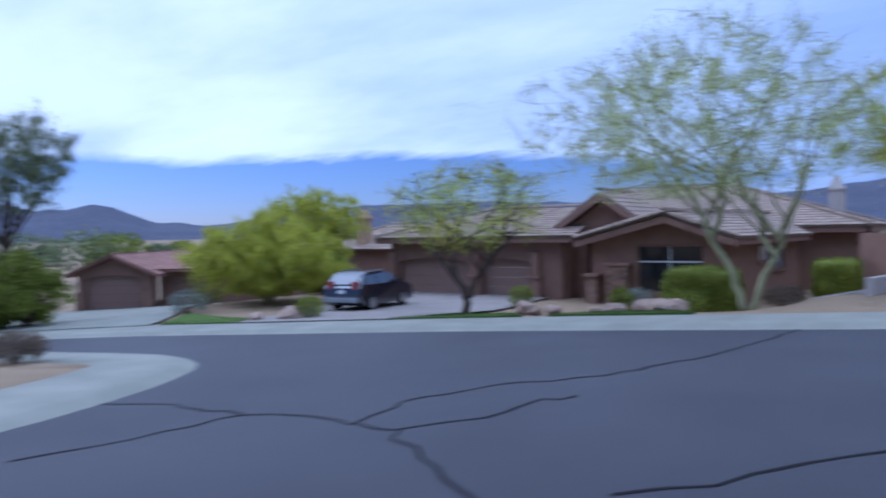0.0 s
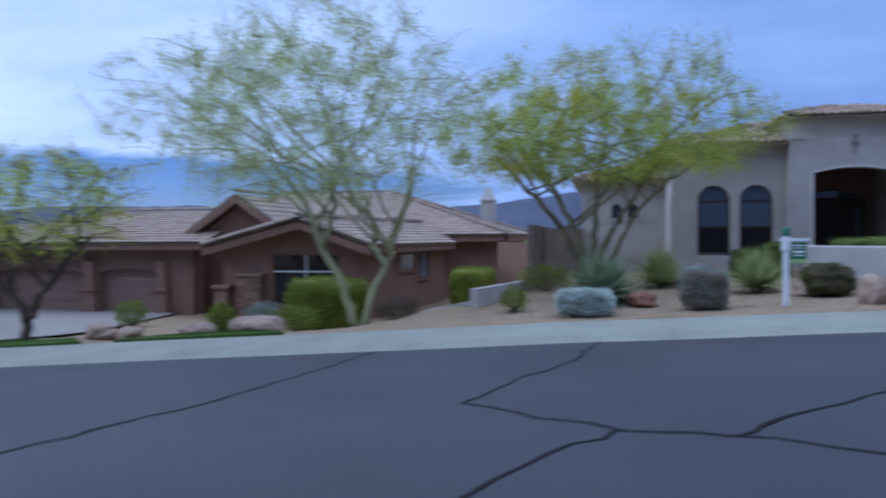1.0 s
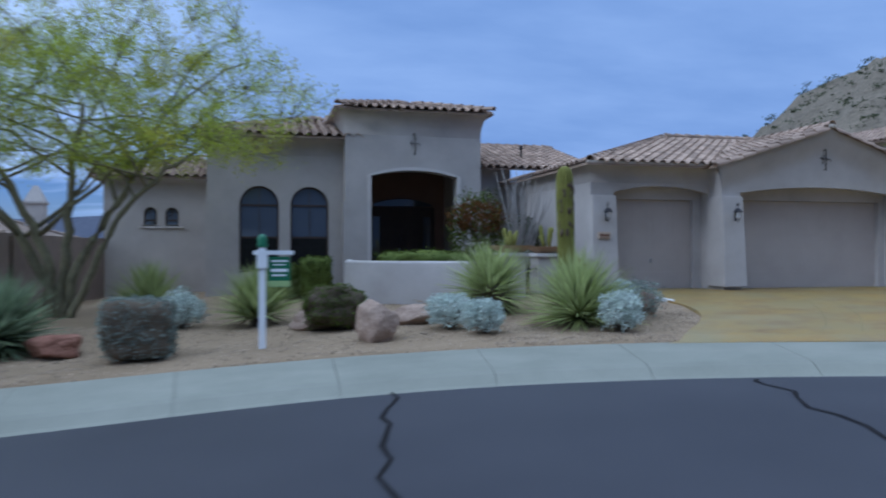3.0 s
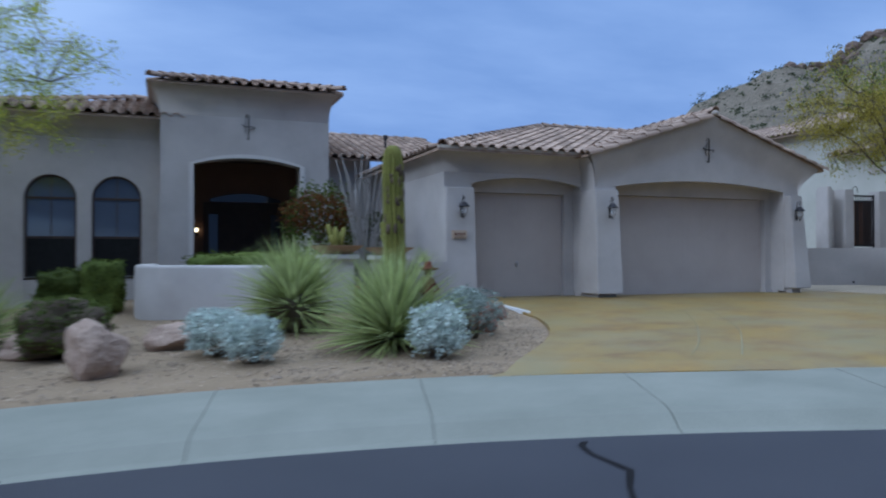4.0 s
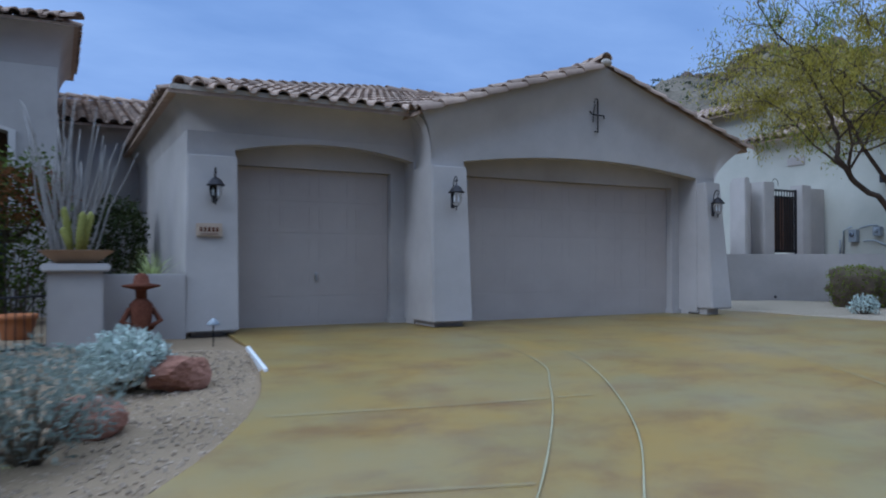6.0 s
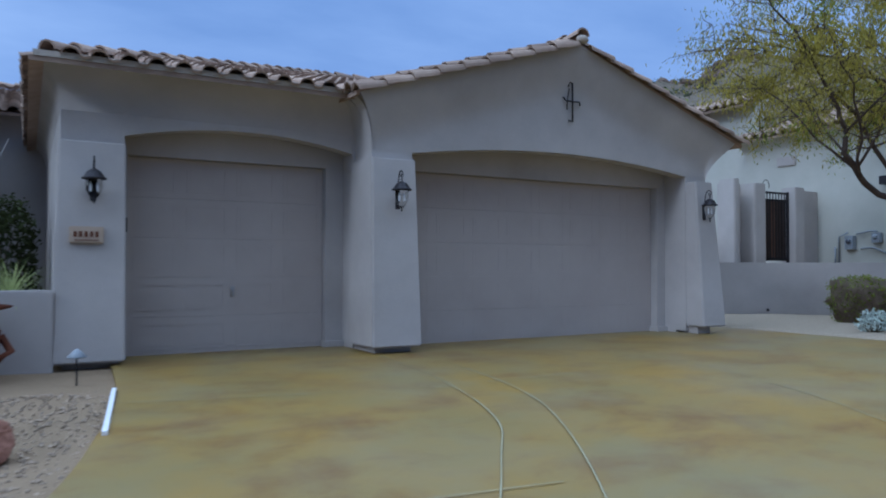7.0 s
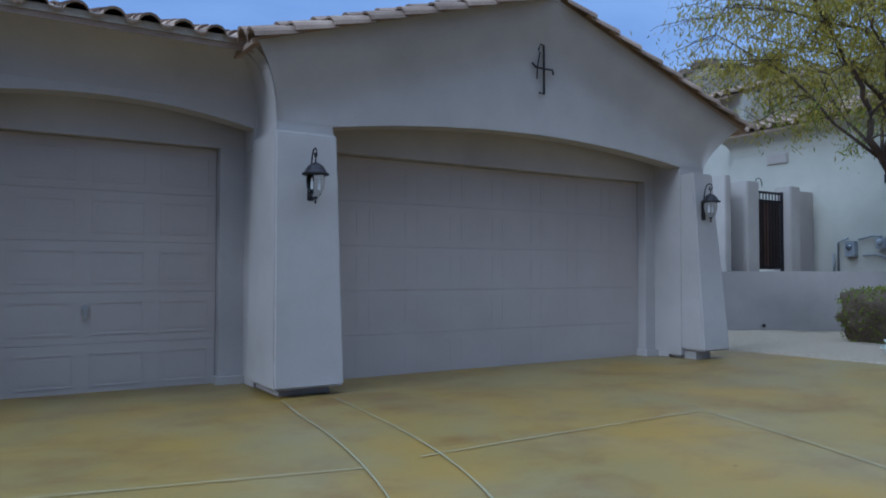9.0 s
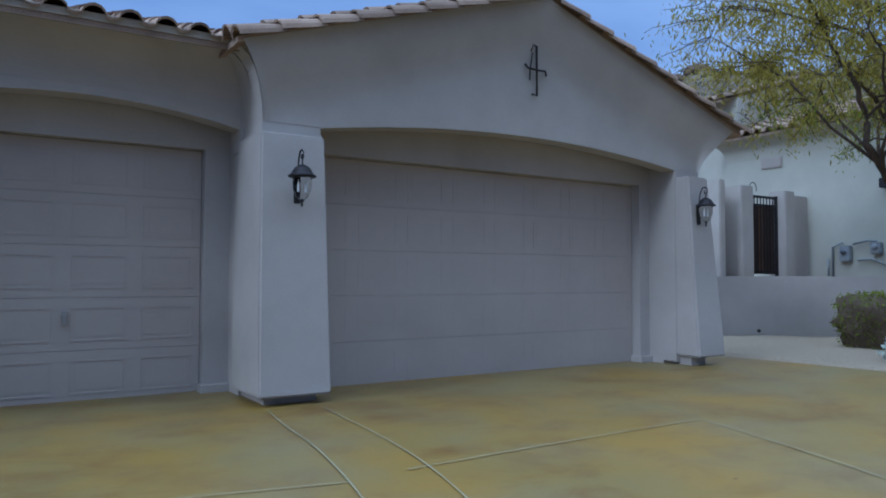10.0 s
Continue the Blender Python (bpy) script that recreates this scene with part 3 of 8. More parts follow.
def roof(parent, planes, ridges, tile, cap, w, course, label, near=300, skin=0.06):
    """A tiled roof part: a deck, its tiles and its ridge caps."""
    bm = bmesh.new()
    for c in planes:
        lo = [bm.verts.new(Vector(p) - Vector((0, 0, skin))) for p in c]
        hi = [bm.verts.new(Vector(p) - Vector((0, 0, 0.005))) for p in c]
        bm.faces.new(hi)
        bm.faces.new(lo[::-1])
        for i in range(len(c)):
            bm.faces.new((lo[i], lo[(i + 1) % len(c)], hi[(i + 1) % len(c)], hi[i]))
    deck = part("roof", bm, tile.materials[0], parent, label)
    poses = []
    for i, c in enumerate(planes):
        poses += slope_tiles(c, w, course, i)
    poses.sort(key=lambda m: (m.translation.y + 0.3 * abs(m.translation.x - 14)))
    pieces("roof_tile", tile, poses[:near], deck)
    if poses[near:]:
        joined_part("roof_tile_field", tile, poses[near:], deck)
    caps = [m for a, b in ridges for m in ridge_poses(a, b)]
    pieces("ridge_tile", cap, caps[:120], deck)
    return deck


def arch(x0, x1, spring, rise, n=14):
    """Points of a segmental arch, from x1 back to x0."""
    c = (x0 + x1) / 2
    h = (x1 - x0) / 2
    return [(c + h * math.cos(math.pi * i / n), spring + rise * math.sin(math.pi * i / n)) if rise >= h * 0.9 else
            (x1 + (x0 - x1) * i / n, spring + rise * (1 - (2 * i / n - 1) ** 2)) for i in range(n + 1)]


def cove(base, out, z0, z1, n=6):
    """A flare of a wall under the eave: (offset, z) pairs, curving outwards."""
    return [(base + out * (1 - math.cos(math.pi / 2 * i / n)), z0 + (z1 - z0) * math.sin(math.pi / 2 * i / n) ** 0.9) for i in range(n + 1)]


def pilaster(parent, x0, x1, y_front, y_back, z0, z1, left=0.06, right=0.06):
    bm = bmesh.new()
    frustum(bm, (x0 - left, x1 + right, y_front - 0.16, y_back, z0), (x0, x1, y_front, y_back, z1), 0.02)
    p = part("pilaster", bm, STUCCO, parent, "battered stucco pilaster")
    bm = bmesh.new()
    box(bm, x0 + 0.06, x1 - 0.06, y_front + 0.02, y_back, 0.0, z0 + 0.02)
    part("plinth", bm, STUCCO, p)
    return p


def garage_door(x0, x1, y, z0, z1, panels, label, latch, relief):
    """A sectional door: five leaves with pressed panels."""
    door = thing("garage_door", label, "garage door", ((x0 + x1) / 2, y, z0), "garage doors of the house")
    rows = 5
    h = (z1 - z0) / rows
    for r in range(rows):
        bm = bmesh.new()
        box(bm, x0, x1, y, y + 0.05, z0 + r * h + 0.0006, z0 + (r + 1) * h - 0.0006, 0.003)
        w = (x1 - x0) / panels
        for i in range(panels):
            a, b = x0 + i * w + 0.07, x0 + (i + 1) * w - 0.07
            c, d = z0 + r * h + 0.085, z0 + (r + 1) * h - 0.085
            # raised moulding and field
            for q in ((a, b, c, c + 0.018), (a, b, d - 0.018, d), (a, a + 0.018, c + 0.018, d - 0.018), (b - 0.018, b, c + 0.018, d - 0.018)):
                box(bm, q[0], q[1], y - relief, y + 0.01, q[2], q[3])
            box(bm, a + 0.05, b - 0.05, y - relief * 0.6, y + 0.01, c + 0.045, d - 0.045)
        part("leaf", bm, PAINT_DOOR, door)
    part("backing", box(bmesh.new(), x0, x1, y + 0.052, y + 0.09, z0, z1), PAINT_DOOR, door)
    bm = bmesh.new()
    box(bm, x0, x1, y - 0.004, y + 0.05, z0 - 0.035, z0 + 0.002)
    part("rubber_seal", bm, RUBBER, door, "black rubber seal under the door")
    if latch:
        bm = bmesh.new()
        lathe(bm, [(0.03, -0.005), (0.03, 0.005)], ((x0 + x1) / 2 + 0.02, y - 0.03, 0.97), 12)
        bmesh.ops.rotate(bm, verts=bm.verts, cent=((x0 + x1) / 2 + 0.02, y - 0.03, 0.97), matrix=Matrix.Rotation(radians(90), 3, "X"))
        box(bm, (x0 + x1) / 2 + 0.005, (x0 + x1) / 2 + 0.035, y - 0.055, y, 0.87, 0.95, 0.005)
        part("latch", bm, CHROME, door, "small bright metal latch")
    return door


# ---- our house ----
HOUSE = thing("house", "grey-beige stucco house with clay tile roofs and two garages", "house", (14, 30, 0))


def gable_front():
    """The wall over the double garage, flared under the eaves, with its arched opening."""
    left = [(16.52 - o, z) for o, z in cove(0, 0.26, 2.75, 3.43)]
    right = [(22.68 + o, z) for o, z in cove(0, 0.52, 2.75, 3.34)]
    outline = [(16.52, 0.2)] + left + [(19.77, 4.54)] + right[::-1] + [(22.68, 0.2), (22.2, 0.2)]
    outline += arch(17.1, 22.2, 2.75, 0.19) + [(17.1, 0.2)]
    bm = prism(bmesh.new(), outline, 27.4, 27.62)
    wall = part("wall", bm, STUCCO, HOUSE, "gabled stucco front over the double garage")
    # the face swells forward into a cove along the rakes
    bm = bmesh.new()
    cols = []
    for i in range(61):
        k = i / 60
        top_x = 16.27 + 6.92 * k
        zt = 3.43 + (4.55 - 3.43) * (top_x - 16.27) / 3.5 if top_x < 19.77 else 4.55 - (4.55 - 3.35) * (top_x - 19.77) / 3.42
        xb = min(max(top_x, 16.53), 22.67)
        zb = 2.76
        if 17.1 < xb < 22.2:
            zb = 2.752 + 0.19 * (1 - (2 * (xb - 17.1) / 5.1 - 1) ** 2)
        col = []
        for j in range(13):
            u = j / 12
            z = zb + (zt - zb) * u
            x = xb + (top_x - xb) * (1 - math.cos(math.pi / 2 * u))
            col.append(bm.verts.new((x, 27.396 - 0.2 * smooth01(0.75, 0.0, zt - z), z)))
        cols.append(col)
    for a, b in zip(cols, cols[1:]):
        for j in range(12):
            bm.faces.new((a[j], b[j], b[j + 1], a[j + 1]))
    part("gable_cove", bm, STUCCO, HOUSE, "", True)
    # inner lintel and jambs, a step behind the arch
    bm = bmesh.new()
    inner = [(16.9, 0.12), (16.9, 3.15), (22.5, 3.15), (22.5, 0.12), (22.02, 0.12), (22.02, 2.59), (17.12, 2.59), (17.12, 0.12)]
    prism(bm, inner, 27.86, 28.1)
    part("door_surround", bm, STUCCO, HOUSE)
    for q in ((22.204, 22.6, 27.62, 28.1, 0.12, 3.0), (16.7, 17.096, 27.62, 28.1, 0.12, 3.0), (16.9, 22.5, 27.62, 28.1, 3.0, 3.2)):
        part("reveal", box(bmesh.new(), *q), STUCCO, HOUSE)
    bm = bmesh.new()
    part("plinth", box(bm, 21.98, 22.5, 27.8, 28.1, 0.05, 0.24), STUCCO, HOUSE)
    # cheek behind the flare on both sides
    for side, x in ((-1, 16.52), (1, 22.68)):
        prof = cove(0, 0.26 if side < 0 else 0.52, 2.75, 3.42 if side < 0 else 3.33)
        bm = bmesh.new()
        rows = [[bm.verts.new((x + side * o, y, z)) for o, z in [(0, 0.2)] + prof] for y in (27.62, 36.0)]
        for i in range(len(prof)):
            bm.faces.new((rows[0][i], rows[0][i + 1], rows[1][i + 1], rows[1][i]))
        part("wall", bm, STUCCO, HOUSE, "", True)


gable_front()
pilaster(HOUSE, 16.466, 17.09, 27.27, 27.95, 0.24, 2.65, 0.05, 0.02)
pilaster(HOUSE, 22.215, 22.62, 27.2, 27.7, 0.28, 2.66, 0.0, 0.13)
garage_door(17.125, 22.015, 28.0, 0.13, 2.585, 8, "wide taupe sectional garage door, closed", False, 0.0028)


def single_front():
    """The wall over the single garage: arched opening, flared up to the eave."""
    y0 = 27.95
    outline = [(13.0, 0.15), (13.0, 3.02), (16.54, 3.02), (16.54, 0.15), (16.52, 0.15)] + [(16.5, 2.76)] + arch(13.66, 16.5, 2.76, 0.17)[1:-1] + [(13.66, 2.76), (13.66, 0.15)]
    part("wall", prism(bmesh.new(), outline, y0, y0 + 0.22), STUCCO, HOUSE, "stucco front over the single garage")
    prof = cove(0, 0.36, 3.0, 3.475)
    bm = bmesh.new()
    front = [bm.verts.new((13.0 - o * 0.75, y0 - o, z)) for o, z in prof]
    far = [bm.verts.new((16.6, y0 - o, z)) for o, z in prof]
    back = [bm.verts.new((13.0 - o * 0.75, 37.0, z)) for o, z in prof]
    for i in range(len(prof) - 1):
        bm.faces.new((front[i], far[i], far[i + 1], front[i + 1]))
        bm.faces.new((back[i], front[i], front[i + 1], back[i + 1]))
    part("eave_cove", bm, STUCCO, HOUSE, "", True)
    bm = bmesh.new()
    box(bm, 13.0, 13.22, y0 + 0.22, 37.0, -0.1, 3.02)
    part("side_wall", bm, STUCCO, HOUSE)
    bm = bmesh.new()
    inner = [(13.4, 0.12), (13.4, 3.0), (16.52, 3.0), (16.52, 0.12), (16.25, 0.12), (16.25, 2.6), (13.74, 2.6), (13.74, 0.12)]
    prism(bm, inner, 28.32, 28.55)
    part("door_surround", bm, STUCCO, HOUSE)
    for q in ((16.5, 16.8, 27.95, 28.55, 0.12, 2.95), (13.3, 13.66, 28.17, 28.55, 0.12, 2.95), (13.4, 16.6, 28.17, 28.55, 2.95, 3.15)):
        part("reveal", box(bmesh.new(), *q), STUCCO, HOUSE)
    bm = bmesh.new()
    box(bm, 16.22, 16.6, 28.26, 28.5, 0.05, 0.24)
    part("plinth", bm, STUCCO, HOUSE)
    part("corner_fill", box(bmesh.new(), 16.485, 16.6, 27.935, 28.2, 2.55, 3.02), STUCCO, HOUSE)


single_front()
pilaster(HOUSE, 12.98, 13.66, 27.78, 28.3, 0.2, 2.65, 0.05, 0.0)
garage_door(13.745, 16.245, 28.44, 0.13, 2.595, 4, "narrow taupe sectional garage door, closed", True, 0.006)


def garage_roofs():
    e = 3.46
    k = 0.29
    front = [(12.68, 27.5, e), (17.0, 27.5, e), (22.0, 33.0, e + 5.5 * k), (18.18, 33.0, e + 5.5 * k)]
    side = [(12.68, 38.5, e), (12.68, 27.5, e), (18.18, 33.0, e + 5.5 * k)]
    roof(HOUSE, [front, side], [((12.86, 27.68, e + 0.05), (18.18, 33.0, e + 5.5 * k + 0.03)), ((18.18, 33.0, e + 5.5 * k + 0.04), (22, 33.0, e + 5.5 * k + 0.04))],
         S_TILE, S_CAP, 0.29, 0.37, "clay tile hip roof over the single garage", 280)
    lo_l, lo_r, pk = (16.22, 3.45), (23.36, 3.36), (19.77, 4.57)
    left = [(lo_l[0], 37, lo_l[1]), (lo_l[0], 27.2, lo_l[1]), (pk[0], 27.2, pk[1]), (pk[0], 37, pk[1])]
    right = [(lo_r[0], 27.2, lo_r[1]), (lo_r[0], 37, lo_r[1]), (pk[0], 37, pk[1]), (pk[0], 27.2, pk[1])]
    rakes = [((lo_l[0], 27.17, lo_l[1] - 0.09), (pk[0] + 0.1, 27.17, pk[1] - 0.06)), ((lo_r[0], 27.17, lo_r[1] - 0.09), (pk[0] - 0.1, 27.17, pk[1] - 0.06)), ((pk[0], 27.1, pk[1] + 0.03), (pk[0], 37, pk[1] + 0.05))]
    g = roof(HOUSE, [left, right], rakes, S_TILE, S_CAP, 0.29, 0.37, "clay tile gable roof over the double garage", 200)
    part("bird_stop", box(bmesh.new(), 12.72, 16.5, 27.49, 27.6, 3.455, 3.52), MORTAR, g, "clay filler strip under the first tiles")
    bm = bmesh.new()
    bmesh.ops.create_icosphere(bm, subdivisions=2, radius=0.075)
    bmesh.ops.transform(bm, matrix=Matrix.Translation((pk[0], 27.12, pk[1] + 0.03)) @ Matrix.Diagonal((1.5, 0.8, 0.9, 1)), verts=bm.verts)
    part("mortar_cap", bm, MORTAR, g, "pale mortar at the ridge's end", True)


garage_roofs()


def tower():
    x0, x1, y0 = 7.1, 11.4, 32.6
    prof = cove(0, 0.34, 4.75, 5.5)
    outline = [(x0, -0.2), (x0, 4.75), (x1, 4.75), (x1, -0.2), (10.62, -0.2)] + arch(7.9, 10.62, 3.5, 0.19) + [(7.9, -0.2)]
    part("wall", prism(bmesh.new(), outline, y0, y0 + 0.45), STUCCO, HOUSE, "tall stucco entry tower")
    bm = bmesh.new()
    corner = lambda o, sx, sy: ((x0 - o) if sx < 0 else (x1 + o), (y0 - o) if sy < 0 else 36.5 + o)
    ring = [[bm.verts.new((*corner(o, sx, sy), z)) for sx, sy in ((-1, -1), (1, -1), (1, 1), (-1, 1))] for o, z in prof]
    for a, b in zip(ring, ring[1:]):
        for i in range(4):
            bm.faces.new((a[i], a[(i + 1) % 4], b[(i + 1) % 4], b[i]))
    part("eave_cove", bm, STUCCO, HOUSE, "", True)
    for a, b in ((x0, x0 + 0.3), (x1 - 0.3, x1)):
        bm = box(bmesh.new(), a, b, y0 + 0.45, 36.5, -0.2, 4.8)
        part("side_wall", bm, STUCCO, HOUSE)
    # raised band round the opening and the belt line
    band = [(7.78, 0.2), (7.78, 3.52)] + arch(7.78, 10.74, 3.52, 0.27)[::-1][1:-1] + [(10.74, 3.52), (10.74, 0.2), (10.62, 0.2)] + arch(7.9, 10.62, 3.5, 0.19) + [(7.9, 0.2)]
    part("arch_band", prism(bmesh.new(), band, y0 - 0.035, y0 + 0.02), STUCCO_TRIM, HOUSE)
    for a, b in ((7.04, 7.78), (10.74, 11.46)):
        bm = box(bmesh.new(), a, b, y0 - 0.05, y0 + 0.2, -0.2, 2.7, 0.015)
        part("pier", bm, STUCCO, HOUSE)
    e, k = 5.52, 0.25
    X0, X1, Y0, Y1 = 6.84, 11.74, 32.28, 36.9
    c = [((X0 + X1) / 2 - 0.3, 34.6, e + 2.4 * k), ((X0 + X1) / 2 + 0.3, 34.6, e + 2.4 * k)]
    planes = [[(X0, Y0, e), (X1, Y0, e), c[1], c[0]], [(X0, Y1, e), (X0, Y0, e), c[0]], [(X1, Y0, e), (X1, Y1, e), c[1]], [(X1, Y1, e), (X0, Y1, e), c[0], c[1]]]
    roof(HOUSE, planes, [((X0, Y0, e + 0.05), c[0]), ((X1, Y0, e + 0.05), c[1]), (c[0], c[1])], S_TILE, S_CAP, 0.29, 0.37, "clay tile roof on the entry tower", 160)
    # porch: floor, ceiling, back wall with the door
    # floor, ceiling and back wall take dark colours that imitate the deep porch's shade
    bm = box(bmesh.new(), x0 + 0.3, x1 - 0.3, y0, 36.4, -0.25, 0.05)
    part("porch_floor", bm, FLOOR_SHADE, HOUSE, "porch floor with shade in its dark colour")
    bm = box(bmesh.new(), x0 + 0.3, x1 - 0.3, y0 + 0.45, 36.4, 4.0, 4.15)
    part("porch_ceiling", bm, BROWN_DOOR, HOUSE, "porch ceiling with shade in its dark colour")
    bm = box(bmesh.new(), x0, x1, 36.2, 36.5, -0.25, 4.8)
    part("porch_wall", bm, STUCCO_N, HOUSE, "stucco wall at the back of the porch, shade in its brown colour")
    door = thing("entry_door", "dark wooden double entry door with side panes and an arched transom", "door", (9.5, 36.15, 0.05))
    for a in (8.75, 9.5):
        bm = box(bmesh.new(), a + 0.01, a + 0.74, 36.1, 36.17, 0.06, 2.35, 0.01)
        for z0, z1 in ((0.2, 1.0), (1.15, 2.2)):
            box(bm, a + 0.12, a + 0.63, 36.08, 36.12, z0, z1, 0.01)
        part("leaf", bm, BROWN_DOOR, door)
    for a in (8.46, 10.3):
        part("side_pane", box(bmesh.new(), a, a + 0.26, 36.1, 36.14, 0.9, 2.4), PANE, door)
    pane = [(8.5, 2.78), (8.5, 2.86)] + arch(8.5, 10.6, 2.86, 0.18)[::-1][1:-1] + [(10.6, 2.86), (10.6, 2.78)]
    part("transom", prism(bmesh.new(), pane, 36.1, 36.14), PANE, door, "arched transom pane that mirrors the sky")
    part("frame", box(bmesh.new(), 8.3, 10.72, 36.13, 36.19, 0.05, 2.76), BROWN_DOOR, door)
    bm = bmesh.new()
    lathe(bm, [(0.02, -0.18), (0.02, 0.18)], (9.42, 36.05, 1.1), 8)
    part("door_handle", bm, CHROME, door)


tower()


def porch_sconce(x, y, z):
    """A small lit wall lamp beside the entry door."""
    ob = thing("wall_sconce", "small dark wall sconce with a lit warm bulb in the porch", "lamp", (x, y, z))
    part("back_plate", box(bmesh.new(), x - 0.05, x + 0.05, y - 0.02, y, z - 0.15, z + 0.12, 0.006), IRON, ob)
    part("arm", tube(bmesh.new(), [(x, y - 0.02, z - 0.08), (x, y - 0.1, z - 0.1), (x, y - 0.12, z - 0.04)], 0.01, 6), IRON, ob)
    part("bulb", lathe(bmesh.new(), [(0.012, -0.05), (0.035, 0.0), (0.03, 0.04), (0.008, 0.07)], (x, y - 0.12, z), 12), BULB, ob, "glowing warm bulb", True)


BULB = bpy.data.materials.new("lit_bulb")
BULB.use_nodes = True
BULB.node_tree.nodes["Principled BSDF"].inputs["Emission Color"].default_value = (1.0, 0.72, 0.35, 1)
BULB.node_tree.nodes["Principled BSDF"].inputs["Emission Strength"].default_value = 9.0
porch_sconce(8.1, 36.2, 1.9)


def arched_window(x0, x1, y, sill, spring, bars, label):
    """A round-headed window set back in its wall."""
    h = (x1 - x0) / 2
    win = thing("window", label, "window", ((x0 + x1) / 2, y, sill), "arched windows of the house")
    head = arch(x0, x1, spring, h, 16)
    out = [(x0, sill), (x1, sill)] + head
    part("pane", prism(bmesh.new(), out, y + 0.1, y + 0.12), PANE, win, "sky-mirroring window pane")
    w = 0.05
    inner = arch(x0 + w, x1 - w, spring, h - w, 16)
    frame_out = [(x1, sill)] + head + [(x0, sill), (x0 + w, sill)] + inner[::-1] + [(x1 - w, sill)]
    part("frame", prism(bmesh.new(), frame_out, y + 0.05, y + 0.13), BROWN_DOOR, win)
    for z in bars:
        part("glazing_bar", box(bmesh.new(), x0 + w, x1 - w, y + 0.07, y + 0.13, z - 0.03, z + 0.03), BROWN_DOOR, win)
    part("glazing_bar", box(bmesh.new(), (x0 + x1) / 2 - 0.012, (x0 + x1) / 2 + 0.012, y + 0.085, y + 0.125, bars[0], spring + h - 0.05), BROWN_DOOR, win)
    part("sill", box(bmesh.new(), x0 - 0.06, x1 + 0.06, y - 0.04, y + 0.1, sill - 0.08, sill, 0.01), STUCCO_TRIM, win)
    # added dark panel imitates the dark reflection in the lower sash
    if bars[0] - sill > 0.5:
        part("dark_reflection_panel", box(bmesh.new(), x0 + w, x1 - w, y + 0.075, y + 0.085, sill + 0.02, bars[0] - 0.03), RUBBER, win, "added dark panel for the dark reflection in the lower sash")
    return win


def left_wings():
    y0 = 33.1
    # wall as columns round two round-headed openings
    def holed(xa, xb, za, zb, holes, y, t, name):
        bm = bmesh.new()
        xs = xa
        for h0, h1, sill, spring in holes:
            prism(bm, [(xs, za), (xs, zb), (h0, zb), (h0, za)], y, y + t)
            prism(bm, [(h0, za), (h0, sill), (h1, sill), (h1, za)], y, y + t)
            prism(bm, [(h0, zb), (h1, zb)] + arch(h0, h1, spring, (h1 - h0) / 2, 16), y, y + t)
            xs = h1
        prism(bm, [(xs, za), (xs, zb), (xb, zb), (xb, za)], y, y + t)
        bmesh.ops.remove_doubles(bm, verts=bm.verts, dist=0.0005)
        part("wall", bm, STUCCO, HOUSE, name)

    holed(3.05, 7.12, -0.5, 4.15, ((3.99, 5.15, 0.62, 2.58), (5.49, 6.65, 0.62, 2.58)), y0, 0.25, "stucco wall with two arched windows")
    for a, b in ((3.99, 5.15), (5.49, 6.65)):
        arched_window(a, b, y0 + 0.04, 0.62, 2.58, (1.6, 2.58), "tall round-headed window with dark frame")
    part("belt", box(bmesh.new(), 3.01, 3.97, y0 - 0.03, y0 + 0.1, -0.5, 2.68, 0.01), STUCCO, HOUSE)
    part("belt", box(bmesh.new(), 6.67, 7.1, y0 - 0.03, y0 + 0.1, -0.5, 2.68, 0.01), STUCCO, HOUSE)
    prof = cove(0, 0.36, 4.1, 4.66)
    bm = bmesh.new()
    a = [bm.verts.new((7.15, y0 - o, z)) for o, z in prof]
    b = [bm.verts.new((3.05 - o * 0.6, y0 - o, z)) for o, z in prof]
    c = [bm.verts.new((3.05 - o * 0.6, 40.0, z)) for o, z in prof]
    for i in range(len(prof) - 1):
        bm.faces.new((b[i], a[i], a[i + 1], b[i + 1]))
        bm.faces.new((c[i], b[i], b[i + 1], c[i + 1]))
    part("eave_cove", bm, STUCCO, HOUSE, "", True)
    part("side_wall", box(bmesh.new(), 3.05, 3.3, y0 + 0.25, 40, -0.5, 4.15), STUCCO, HOUSE)
    e, k = 4.66, 0.29
    planes = [[(2.75, 32.65, e), (7.4, 32.65, e), (11.5, 36.8, e + 4.1 * k), (6.85, 36.8, e + 4.1 * k)], [(2.75, 41.0, e), (2.75, 32.65, e), (6.85, 36.8, e + 4.1 * k)]]
    roof(HOUSE, planes, [((2.77, 32.67, e + 0.05), (6.85, 36.8, e + 4.1 * k + 0.05)), ((6.85, 36.8, e + 4.1 * k + 0.04), (11.5, 36.8, e + 4.1 * k + 0.04))], S_TILE, S_CAP, 0.29, 0.37, "clay tile roof over the arched windows", 200)
    # far wing with two small round-headed windows
    y1 = 36.0
    holed(-0.35, 3.05, -0.6, 3.4, ((0.87, 1.29, 2.05, 2.42), (1.54, 1.96, 2.05, 2.42)), y1, 0.25, "stucco wall of the far wing")
    for a, b in ((0.87, 1.29), (1.54, 1.96)):
        arched_window(a, b, y1 + 0.04, 2.05, 2.42, (2.2,), "small round-headed window in the far wing")
    part("side_wall", box(bmesh.new(), -0.35, -0.1, y1 + 0.25, 46, -0.6, 3.4), STUCCO, HOUSE)
